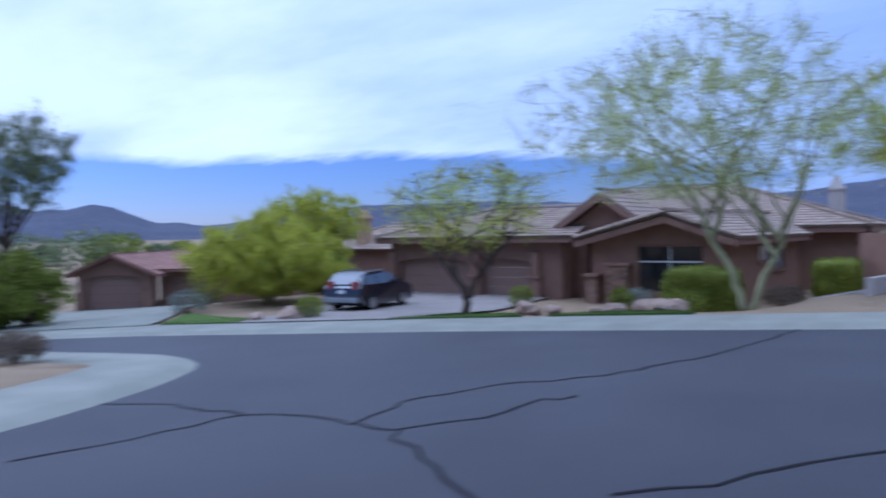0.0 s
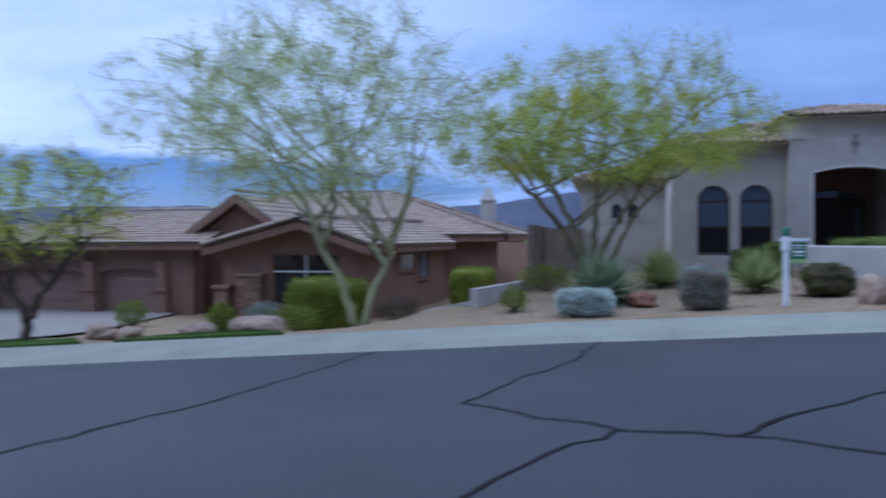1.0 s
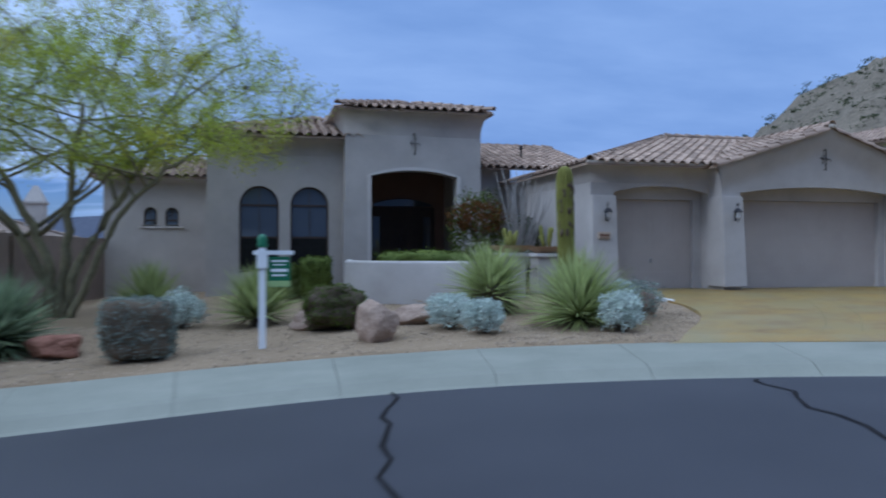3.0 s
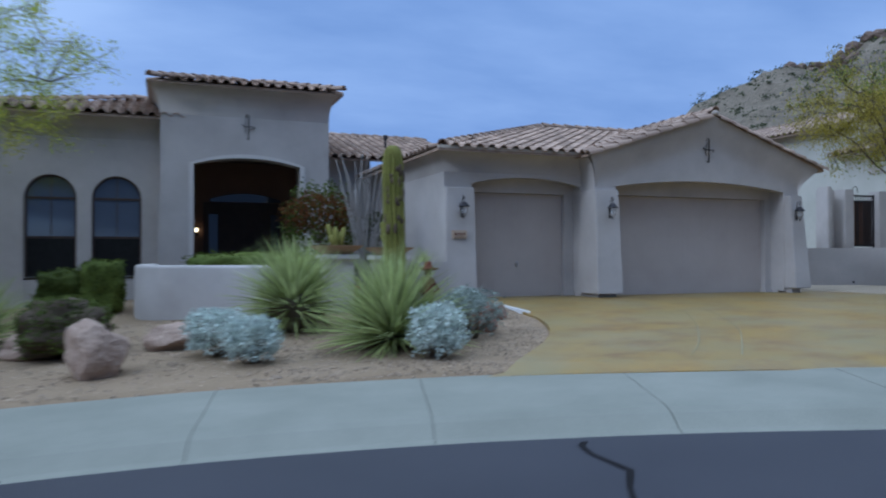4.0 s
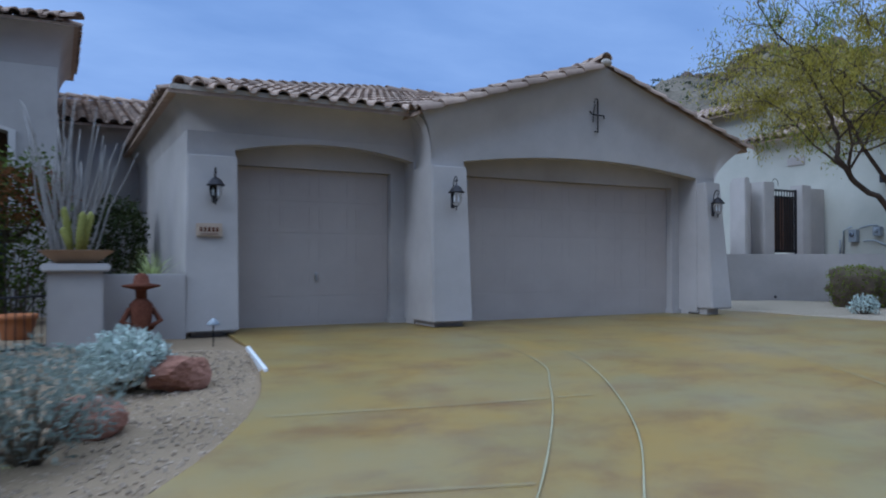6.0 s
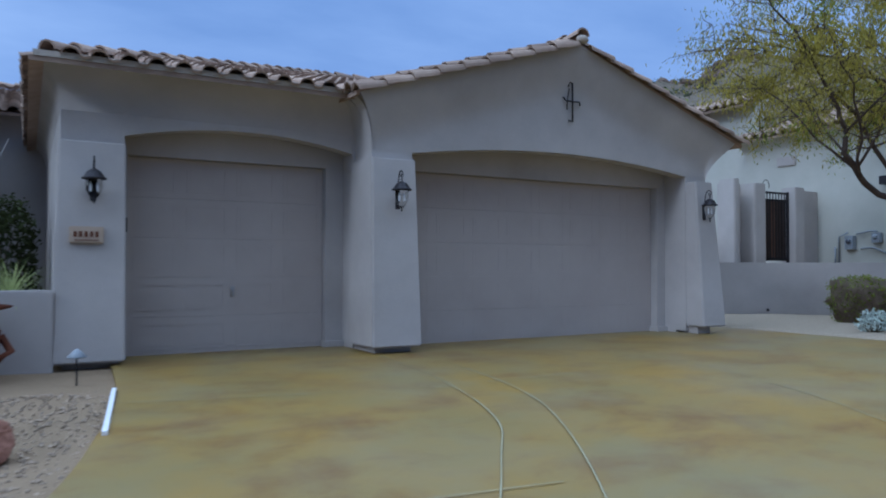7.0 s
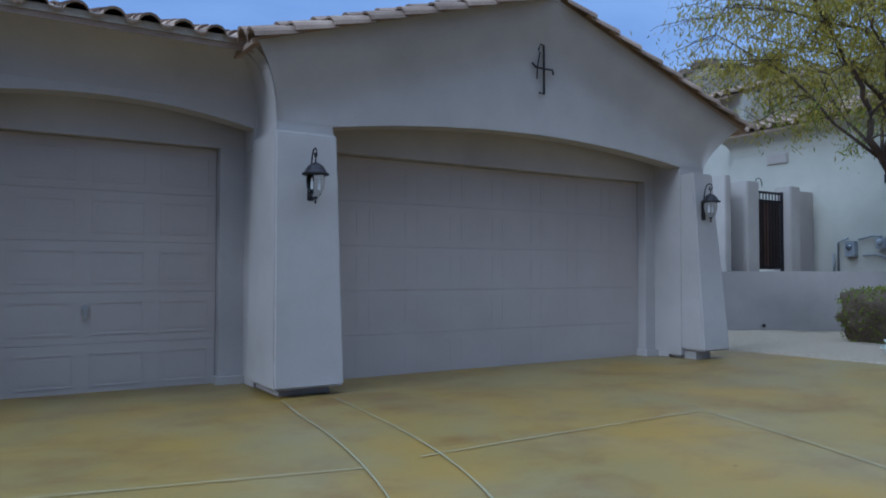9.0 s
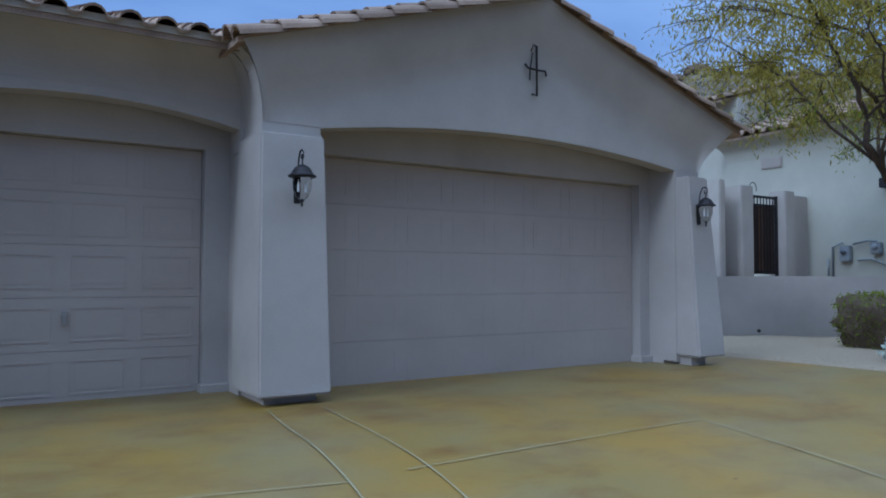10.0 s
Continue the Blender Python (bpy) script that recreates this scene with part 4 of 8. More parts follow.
    part("ledge", box(bmesh.new(), 0.72, 2.12, y1 - 0.05, y1 + 0.05, 1.94, 2.0, 0.01), STUCCO_TRIM, HOUSE)
    e = 3.62
    bm = bmesh.new()
    prof = cove(0, 0.3, 3.35, 3.6)
    a = [bm.verts.new((3.1, y1 - o, z)) for o, z in prof]
    b = [bm.verts.new((-0.35 - o, y1 - o, z)) for o, z in prof]
    c = [bm.verts.new((-0.35 - o, 46.0, z)) for o, z in prof]
    for i in range(len(prof) - 1):
        bm.faces.new((b[i], a[i], a[i + 1], b[i + 1]))
        bm.faces.new((c[i], b[i], b[i + 1], c[i + 1]))
    part("eave_cove", bm, STUCCO, HOUSE, "", True)
    planes = [[(-0.75, 35.6, e), (3.3, 35.6, e), (5.5, 39.0, e + 3.4 * k), (2.65, 39.0, e + 3.4 * k)], [(-0.75, 44.0, e), (-0.75, 35.6, e), (2.65, 39.0, e + 3.4 * k)]]
    roof(HOUSE, planes, [((-0.73, 35.62, e + 0.05), (2.65, 39.0, e + 3.4 * k + 0.05))], S_TILE, S_CAP, 0.29, 0.37, "clay tile roof of the far wing", 100)
    # between the tower and the garage
    y2 = 34.6
    part("wall", box(bmesh.new(), 11.4, 13.1, y2, y2 + 0.25, -0.3, 4.2), STUCCO, HOUSE, "recessed stucco wall by the courtyard")
    e = 4.02
    planes = [[(11.2, 34.1, e), (16.5, 34.1, e), (16.5, 39.0, e + 4.9 * k), (11.2, 39.0, e + 4.9 * k)]]
    roof(HOUSE, planes, [((11.2, 39.0, e + 4.9 * k), (16.5, 39.0, e + 4.9 * k))], S_TILE, S_CAP, 0.29, 0.37, "clay tile roof behind the courtyard", 120)
    # plain back of the house
    part("back_wall", box(bmesh.new(), -0.3, 22.7, 45.5, 45.8, -0.6, 3.4), STUCCO, HOUSE)
    part("side_wall", box(bmesh.new(), 22.3, 22.66, 28.1, 45.5, 0, 3.4), STUCCO, HOUSE)


left_wings()

# ---- plants: the kinds ----
def quads(name, centres, along, across, material, parent, label=""):
    """Leaves: one small folded quad for each centre; along and across are half extents."""
    n = len(centres)
    v = np.empty((n * 4, 3))
    v[0::4] = centres - along
    v[1::4] = centres + across
    v[2::4] = centres + along
    v[3::4] = centres - across
    me = bpy.data.meshes.new(name)
    me.from_pydata(v.tolist(), [], np.arange(n * 4).reshape(n, 4).tolist())
    me.materials.append(material)
    ob = new(name, me)
    ob.parent = parent
    ob.matrix_parent_inverse = place(parent).inverted()
    tagged(ob, label, kind="stuff")
    return ob


def unit(r, n):
    d = r.normal(size=(n, 3))
    return d / np.linalg.norm(d, axis=1)[:, None]


def leaves(name, centres, size, slim, material, parent, r, droop=0.0, label=""):
    n = len(centres)
    a = unit(r, n)
    a[:, 2] -= droop
    a /= np.linalg.norm(a, axis=1)[:, None]
    b = np.cross(a, unit(r, n))
    b /= np.linalg.norm(b, axis=1)[:, None] + 1e-6
    s = size * r.uniform(0.6, 1.35, n)[:, None]
    return quads(name, centres, a * s, b * s * slim, material, parent, label)


def curve(a, b, lift, r, n=6, wander=0.06):
    a, b = np.array(a, float), np.array(b, float)
    length = np.linalg.norm(b - a)
    mid = (a + b) / 2 + np.array((0, 0, lift * length)) + r.normal(size=3) * wander * length
    out = []
    for i in range(n + 1):
        k = i / n
        p = a * (1 - k) ** 2 + mid * 2 * k * (1 - k) + b * k * k
        if 0 < i < n:
            p = p + r.normal(size=3) * wander * length * 0.22
        out.append(p)
    return out


def tree(label, base, stems, centre, radii, limbs=9, subs=60, twigs=420, per=34, size=0.075, slim=0.22, foliage=None, bark=None, seed=1, second=None, share=0.0, inner=0.45, droop=0.5, floor=0.0):
    """A tree: stems as (points, radii), limbs and twigs that reach out into an uneven crown, and small leaves on the twigs."""
    r = np.random.default_rng(seed)
    ob = thing("tree", label, "tree", base)
    tips = []
    for pts, rad in stems:
        fine, fr = [], []
        for i in range(len(pts) - 1):
            for k in range(4):
                fine.append(np.array(pts[i]) * (1 - k / 4) + np.array(pts[i + 1]) * k / 4 + r.normal(size=3) * 0.035)
                fr.append(rad[i] * (1 - k / 4) + rad[i + 1] * k / 4)
        fine.append(np.array(pts[-1]))
        fr.append(rad[-1])
        bm = bmesh.new()
        tube(bm, fine, fr, 9)
        part("trunk", bm, bark, ob, "", True)
        tips.append((fine, fr))
    c, R = np.array(centre, float), np.array(radii, float)

    def spot(lo, hi):
        while True:
            d = unit(r, 1)[0]
            k = r.uniform(lo, hi)
            lump = 0.82 + 0.3 * noise.noise(Vector(d * 2.1) + Vector((seed * 7.3, 0, 0)))
            p = c + d * R * k * lump
            if p[2] > c[2] - R[2] * 0.75 and p[2] > floor:
                return p

    nodes, width = [], []
    for i in range(limbs):
        fine, fr = tips[i % len(tips)]
        j = len(fine) - 1 - int(r.integers(0, max(1, (2 * len(fine)) // 3)))
        ang = 2 * math.pi * (i + r.uniform(-0.3, 0.3)) / limbs
        tgt = c + R * np.array((math.cos(ang) * 0.62, math.sin(ang) * 0.62, r.uniform(-0.1, 0.55)))
        pts = curve(fine[j], tgt, 0.1, r, 8)
        rr = [fr[j] * 0.52 * (1 - 0.75 * k / 8) for k in range(9)]
        part("limb", tube(bmesh.new(), pts, rr, 7), bark, ob, "", True)
        nodes += pts[2:]
        width += rr[2:]
    A, W = np.array(nodes), np.array(width)
    nodes2, width2 = list(nodes), list(width)
    for i in range(subs):
        p = spot(0.45, 0.95)
        j = int(np.argmin(np.linalg.norm((A - p) * (1, 1, 1.3), axis=1) + 0.5 * (A[:, 2] > p[2] + 0.3)))
        pts = curve(A[j], p, 0.08, r, 5)
        rr = [max(0.006, W[j] * 0.6 * (1 - 0.7 * k / 5)) for k in range(6)]
        part("branch", tube(bmesh.new(), pts, rr, 5), bark, ob, "", True)
        nodes2 += pts[2:]
        width2 += rr[2:]
    A2 = np.array(nodes2)
    bm_t = bmesh.new()
    cen = []
    for i in range(twigs):
        p = spot(inner, 1.05)
        j = int(np.argmin(np.linalg.norm(A2 - p, axis=1)))
        pts = curve(A2[j], p, 0.05, r, 4, 0.1)
        tube(bm_t, pts, [0.009, 0.008, 0.006, 0.005, 0.003], 3, False)
        q = np.array(pts)
        m = int(per * r.uniform(0.35, 1.5))
        k = r.uniform(0.8, 4.0, m)
        i0 = np.minimum(k.astype(int), 3)
        f = (k - i0)[:, None]
        cen.append(q[i0] * (1 - f) + q[np.minimum(i0 + 1, 4)] * f + r.normal(size=(m, 3)) * 0.11 - np.array((0, 0, 0.05)) * r.uniform(0, 1.6, (m, 1)))
    tw = part("twig_growth", bm_t, bark, ob)
    tw["kind"] = "stuff"
    cen = np.concatenate(cen)
    if second is not None and share:
        pick = np.array([noise.noise(Vector(p * 0.55) + Vector((seed, 3, 0))) for p in cen]) + r.normal(size=len(cen)) * 0.08 < np.float64(share)
        leaves("crown", cen[~pick], size, slim, foliage, ob, r, droop)
        leaves("crown", cen[pick], size, slim, second, ob, r, droop)
    else:
        leaves("crown", cen, size, slim, foliage, ob, r, droop)
    return ob


def shrub(label, at, radii, material, n=2600, size=0.035, slim=0.5, box_like=0.0, seed=1, core=None, twig=None, kind_name="shrub", skirt=0.0):
    """A bush: stems from the root, leaves thickest at an uneven skin, clipped square when box_like is high."""
    r = np.random.default_rng(seed)
    ob = thing(kind_name, label, "shrub" if kind_name != "hedge" else "hedge", at)
    R = np.array(radii, float)
    c = np.array(at, float) + np.array((0, 0, R[2] * (1.0 - skirt)))
    e = 2 + 6 * box_like

    def skin(d):
        k = (np.abs(d) ** e).sum(axis=1) ** (-1 / e)
        l = np.array([noise.noise(Vector(x * 2.4) + Vector((seed * 3.1, 1, 0))) + 0.5 * noise.noise(Vector(x * 6) + Vector((seed, 5, 0))) for x in d])
        return d * (k * (1 + 0.32 * (1 - 0.85 * box_like) * l))[:, None]

    d = unit(r, n)
    d = d[d[:, 2] > -0.75]
    depth = 1 - np.abs(r.normal(size=len(d))) * (0.22 if core is None else 0.07)
    cen = c + skin(d) * R * depth[:, None] + r.normal(size=(len(d), 3)) * size * 0.5
    cen[:, 2] = np.maximum(cen[:, 2], at[2] + 0.02)
    leaves("foliage", cen, size, slim, material, ob, r)
    bm = bmesh.new()
    for i in range(26):
        dd = unit(r, 1)[0]
        dd[2] = abs(dd[2]) * 0.9 - 0.2
        tube(bm, curve((at[0] + r.normal() * 0.04, at[1] + r.normal() * 0.04, at[2] - 0.05), c + dd * R * 0.85, -0.05, r, 4), [0.012, 0.01, 0.008, 0.006, 0.004], 4, False)
    st = part("stem_growth", bm, twig or LEAF_DRY, ob)
    st["kind"] = "stuff"
    if core is not None:
        bm = bmesh.new()
        bmesh.ops.create_icosphere(bm, subdivisions=4, radius=1.0)
        co = np.array([v.co for v in bm.verts])
        co = skin(co / np.linalg.norm(co, axis=1)[:, None]) * R * 0.93 + c
        for v, p in zip(bm.verts, co):
            v.co = p
            v.co.z = max(v.co.z, at[2] + 0.01)
        part("inner_growth", bm, core, ob, "", True)
    return ob


def blade_mesh(name, length, width, droop, material, fold=0.25):
    """A stiff leaf along +x that bends down towards its tip."""
    bm = bmesh.new()
    last = None
    for i in range(6):
        k = i / 5
        w = width * (1 - k ** 1.6) * (0.75 + 0.5 * min(1, k * 4) * (1 - k)) + 0.001
        x, z = length * k * (1 - 0.25 * droop * k), -droop * length * k * k * 0.55
        cur = [bm.verts.new((x, -w, z + w * fold)), bm.verts.new((x, 0, z)), bm.verts.new((x, w, z + w * fold))]
        if last:
            bm.faces.new((last[0], last[1], cur[1], cur[0]))
            bm.faces.new((last[1], last[2], cur[2], cur[1]))
        last = cur
    me = bpy.data.meshes.new(name)
    bm.to_mesh(me)
    bm.free()
    me.materials.append(material)
    return me


def rosette(label, name, category, at, meshes, n, low, high, scale, seed, crown=0.12, dry=None, fill=0):
    """A rosette of blades, each an object of its own on a few shared meshes."""
    r = random.Random(seed)
    ob = thing(name, label, category, at)
    bm = bmesh.new()
    bmesh.ops.create_icosphere(bm, subdivisions=2, radius=crown)
    bmesh.ops.transform(bm, matrix=Matrix.Translation((at[0], at[1], at[2] + crown * 0.6)), verts=bm.verts)
    part("heart", bm, LEAF_DRY, ob, "", True)
    for i in range(n):
        k = (i + 0.5) / n
        tilt = low + (high - low) * (k ** 0.9)
        tilt += r.uniform(-7, 7)
        yaw = i * 137.508 + r.uniform(-9, 9)
        s = scale * r.uniform(0.8, 1.12)
        me = (dry if dry is not None and k < 0.14 else meshes[r.randrange(len(meshes))])
        base = Vector(at) + Vector((0, 0, crown * 0.7 + 0.12 * k))
        m = Matrix.Translation(base) @ pose(0, 0, 0, 0, 0, yaw) @ pose(0, 0, 0, 0, -tilt, 0) @ pose(0, 0, 0, r.uniform(-30, 30), 0, 0) @ Matrix.Diagonal((s, s, s, 1))
        pieces("blade", me, [m], ob)
    if fill:
        # the crowded inner blades, past counting
        ms = []
        for i in range(fill):
            k = (i + 0.5) / fill
            s = scale * r.uniform(0.72, 1.08)
            ms.append(Matrix.Translation(Vector(at) + Vector((0, 0, crown * 0.7 + 0.12 * k))) @ pose(0, 0, 0, 0, 0, i * 137.508 + 61 + r.uniform(-14, 14)) @ pose(0, 0, 0, 0, -(low + 8 + (high - low - 8) * k ** 0.8 + r.uniform(-9, 9)), 0) @ pose(0, 0, 0, r.uniform(-40, 40), 0, 0) @ Matrix.Diagonal((s, s, s, 1)))
        joined_part("blade_growth", meshes[1], ms, ob)
    return ob


def boulder(label, at, radii, material, seed):
    r = np.random.default_rng(seed)
    bm = bmesh.new()
    bmesh.ops.create_icosphere(bm, subdivisions=4, radius=1.0)
    cuts = unit(r, 9)
    for v in bm.verts:
        d = np.array(v.co)
        k = 1.0
        for q in cuts:
            t = d.dot(q)
            if t > 0.62:
                k = min(k, 0.74 / t)
        k *= 1 + 0.12 * noise.noise(Vector(d * 1.7) + Vector((seed, 0, 0))) + 0.05 * noise.noise(Vector(d * 6) + Vector((seed, 0, 0)))
        v.co = Vector(at) + Vector(d * np.array(radii) * k) + Vector((0, 0, radii[2] * 0.62))
    me = part("boulder", bm, material, None, "", False)
    return tagged(me, label, "boulder")


YUCCA = [blade_mesh("yucca_blade", 0.95, 0.016, d, BLADE) for d in (0.1, 0.3, 0.55)]
YUCCA_DRY = blade_mesh("dry_blade", 0.8, 0.02, 0.8, LEAF_DRY)
AGAVE = [blade_mesh("agave_blade", 0.75, 0.028, d, BLADE_BLUE, 0.5) for d in (0.05, 0.25, 0.5)]


def on(x, y):
    return land(x, y)


# ---- our yard: plants ----
tree("green-barked desert tree with yellow-green feathery leaves in the front yard", (-0.1, 29.2, on(-0.1, 29.2)),
     [([(-0.2, 29.2, -0.5), (-0.35, 29.3, 0.6), (-1.1, 29.4, 1.8), (-2.0, 29.5, 2.9), (-3.0, 29.4, 3.9)], [0.15, 0.13, 0.1, 0.075, 0.05]),
      ([(-0.1, 29.1, -0.5), (-0.1, 29.1, 0.7), (-0.6, 29.2, 1.8), (-1.2, 29.2, 3.0), (-1.9, 29.0, 4.2)], [0.14, 0.12, 0.1, 0.07, 0.05]),
      ([(0.0, 29.1, -0.5), (0.15, 29.0, 0.8), (0.25, 29.0, 2.0), (0.3, 29.0, 3.3), (0.6, 28.8, 4.6)], [0.14, 0.12, 0.1, 0.075, 0.05]),
      ([(0.1, 29.0, -0.5), (0.5, 28.9, 0.9), (1.1, 28.9, 2.0), (1.8, 28.7, 3.1), (2.5, 28.5, 3.9)], [0.13, 0.11, 0.09, 0.07, 0.05]),
      ([(0.3, 28.8, -0.5), (0.8, 28.5, 0.55), (1.15, 28.3, 1.35), (1.7, 28.1, 2.2), (2.5, 27.9, 3.0), (3.5, 27.7, 3.7)], [0.1, 0.085, 0.075, 0.06, 0.05, 0.035])],
     (0.1, 28.6, 4.3), (7.0, 5.2, 4.0), limbs=26, subs=190, twigs=2300, per=44, size=0.045, slim=0.26, foliage=LEAF_TREE, bark=BARK_BROWN, seed=3, second=LEAF_YELLOW, share=-0.14, inner=0.35, floor=3.1)
rosette("silver-green desert spoon with arching narrow blades on the gravel", "yucca", "yucca", (10.05, 22.15, on(10.05, 22.15) - 0.02), YUCCA, 290, -14, 86, 1.3, 1, 0.16, YUCCA_DRY, 800)
rosette("desert spoon with pale blades before the curved courtyard wall", "yucca", "yucca", (9.1, 24.3, on(9.1, 24.3) - 0.02), YUCCA, 290, -26, 80, 1.28, 2, 0.42, YUCCA_DRY, 600)
rosette("grey-green desert spoon behind the sign post", "yucca", "yucca", (4.55, 25.2, on(4.55, 25.2)), YUCCA, 220, 2, 86, 1.2, 3, 0.16, YUCCA_DRY, 500)
rosette("green desert spoon before the far windows", "yucca", "yucca", (2.2, 27.6, on(2.2, 27.6)), YUCCA, 200, 2, 86, 1.25, 4, 0.16, YUCCA_DRY, 450)
rosette("large blue-green agave under the tree", "agave", "agave", (0.45, 23.5, on(0.45, 23.5)), AGAVE, 280, -14, 80, 1.6, 5, 0.28, None, 240)
rosette("small green agave in the courtyard bed", "agave", "agave", (12.55, 28.0, 0.75), YUCCA, 70, 10, 80, 0.55, 6, 0.08)
SILVER = "silver-leaved brittlebush with brown stems on the gravel"
for i, (x, y, rx, rz, n) in enumerate(((7.85, 22.75, 0.42, 0.33, 1900), (8.2, 21.85, 0.34, 0.30, 1700), (10.32, 21.15, 0.36, 0.34, 2000), (11.95, 24.2, 0.38, 0.25, 2000), (3.1, 25.6, 0.45, 0.38, 1900))):
    shrub(SILVER, (x, y, on(x, y)), (rx, rx, rz), LEAF_SILVER, n * 2, 0.026, 0.55, 0.0, 10 + i)
shrub("sparse grey-green bush with dry lower twigs on the gravel", (11.25, 22.35, on(11.25, 22.35)), (0.5, 0.45, 0.36), LEAF_SAGE, 2600, 0.03, 0.3, 0.0, 20)
shrub("grey-green sage clipped into a barrel shape", (2.8, 22.3, on(2.8, 22.3)), (0.52, 0.5, 0.47), LEAF_SAGE, 4600, 0.026, 0.5, 0.6, 21, LEAF_DRY)
shrub("blue-grey bush clipped flat and wide at the yard's edge", (0.05, 21.6, on(0.05, 21.6)), (0.66, 0.5, 0.31), LEAF_SILVER, 5200, 0.026, 0.5, 0.5, 22, LEAF_SAGE)
shrub("dark olive rounded shrub with reddish lower stems", (5.95, 23.9, on(5.95, 23.9)), (0.56, 0.5, 0.4), LEAF_HEDGE, 3800, 0.03, 0.5, 0.2, 23, LEAF_DRY)
shrub("low yellow-green shrub near the boundary wall", (-1.75, 22.6, on(-1.75, 22.6)), (0.36, 0.36, 0.34), LEAF_SHRUB, 1500, 0.03, 0.4, 0.0, 24)
shrub("clipped dark green shrub under the arched windows", (5.2, 30.2, on(5.2, 30.2)), (0.5, 0.45, 0.45), LEAF_HEDGE, 2400, 0.035, 0.5, 0.3, 25, LEAF_HEDGE)
shrub("clipped dark green shrub beside the curved wall", (6.0, 29.6, on(6.0, 29.6)), (0.42, 0.42, 0.55), LEAF_HEDGE, 2400, 0.035, 0.5, 0.5, 26, LEAF_HEDGE)
shrub("low clipped olive hedge in the courtyard", (9.0, 29.6, on(9.0, 29.6)), (1.3, 0.7, 0.53), LEAF_HEDGE, 3500, 0.035, 0.5, 0.4, 27, LEAF_HEDGE)
shrub("tall bush with reddish leaves beside the entry", (10.85, 31.0, 0.0), (0.85, 0.6, 1.45), LEAF_HEDGE, 4200, 0.05, 0.5, 0.25, 28)
shrub("reddish flowering branches over the courtyard bush", (10.75, 30.75, 1.5), (0.85, 0.6, 0.62), LEAF_RED, 2000, 0.045, 0.5, 0.0, 29)
shrub("tall dark green shrub in the courtyard corner", (12.35, 31.2, 0.0), (0.5, 0.55, 1.15), LEAF_DARK, 3600, 0.05, 0.4, 0.1, 31)
shrub("loose green shrubs below the yard tree", (-1.3, 27.5, on(-1.3, 27.5)), (0.9, 0.6, 0.42), LEAF_SHRUB, 1900, 0.04, 0.4, 0.0, 30)
boulder("pale tan granite boulder near the pavement", (6.45, 22.2, on(6.45, 22.2)), (0.4, 0.36, 0.42), ROCK, 1)
boulder("tan boulder behind the silver bush", (7.35, 23.6, on(7.35, 23.6)), (0.4, 0.33, 0.26), ROCK, 2)
boulder("reddish rock beside the blue agave", (1.4, 23.15, on(1.4, 23.15)), (0.5, 0.4, 0.24), ROCK_RED, 3)
boulder("brown rock by the driveway's edge", (12.35, 24.05, on(12.35, 24.05)), (0.28, 0.25, 0.2), ROCK_RED, 4)
boulder("small reddish rock among the bushes", (11.6, 22.75, on(11.6, 22.75)), (0.26, 0.22, 0.17), ROCK_RED, 5)
boulder("flat pale rock behind the sign", (5.5, 24.1, on(5.5, 24.1)), (0.42, 0.3, 0.22), ROCK, 6)
boulder("low rock below the far windows", (2.6, 28.6, on(2.6, 28.6)), (0.4, 0.3, 0.2), ROCK, 7)


def saguaro(at, height, radius):
    ob = thing("saguaro", "tall ribbed saguaro cactus with corky scars near its top", "cactus", at)
    bm = bmesh.new()
    ribs, sides = 14, 84
    prof = [(0.0, 0.86), (0.1, 0.9), (0.3, 0.97), (0.55, 1.02), (0.75, 1.04), (0.88, 1.0), (0.94, 0.92), (0.975, 0.74), (0.995, 0.42), (1.0, 0.08)]
    rings = []
    for k, w in prof:
        ring = []
        for i in range(sides):
            a = 2 * math.pi * i / sides
            rr = radius * w * (1 + 0.15 * math.cos(ribs * a))
            ring.append(bm.verts.new((at[0] + rr * math.cos(a) + 0.02 * math.sin(k * 5), at[1] + rr * math.sin(a), at[2] + height * k)))
        rings.append(ring)
    for a, b in zip(rings, rings[1:]):
        for i in range(sides):
            bm.faces.new((a[i], a[(i + 1) % sides], b[(i + 1) % sides], b[i]))
    bm.faces.new(rings[-1])
    part("stem", bm, CACTUS, ob, "", True)
    r = random.Random(4)
    for i in range(26):
        a = radians(r.uniform(190, 340))
        z = at[2] + height * r.uniform(0.5, 0.9)
        bm = bmesh.new()
        bmesh.ops.create_icosphere(bm, subdivisions=2, radius=0.05)
        bmesh.ops.transform(bm, matrix=Matrix.Translation((at[0] + radius * 1.02 * math.cos(a), at[1] + radius * 1.02 * math.sin(a), z)) @ Matrix.Diagonal((0.6, 0.6, r.uniform(0.8, 2.2), 1)), verts=bm.verts)
        part("scar", bm, CORK, ob, "dark corky scar", True)
    rr = np.random.default_rng(2)
    a = (rr.integers(0, ribs, 1500) / ribs) * 2 * math.pi
    k = rr.uniform(0.02, 1.0, 1500)
    w = np.interp(k, [p[0] for p in prof], [p[1] for p in prof])
    cen = np.stack((at[0] + radius * w * 1.13 * np.cos(a) + 0.02 * np.sin(k * 5), at[1] + radius * w * 1.13 * np.sin(a), at[2] + height * k), 1)
    leaves("spines", cen, 0.022, 0.08, LEAF_DRY, ob, rr)


saguaro((10.76, 24.4, on(10.76, 24.4) - 0.05), 2.98, 0.155)


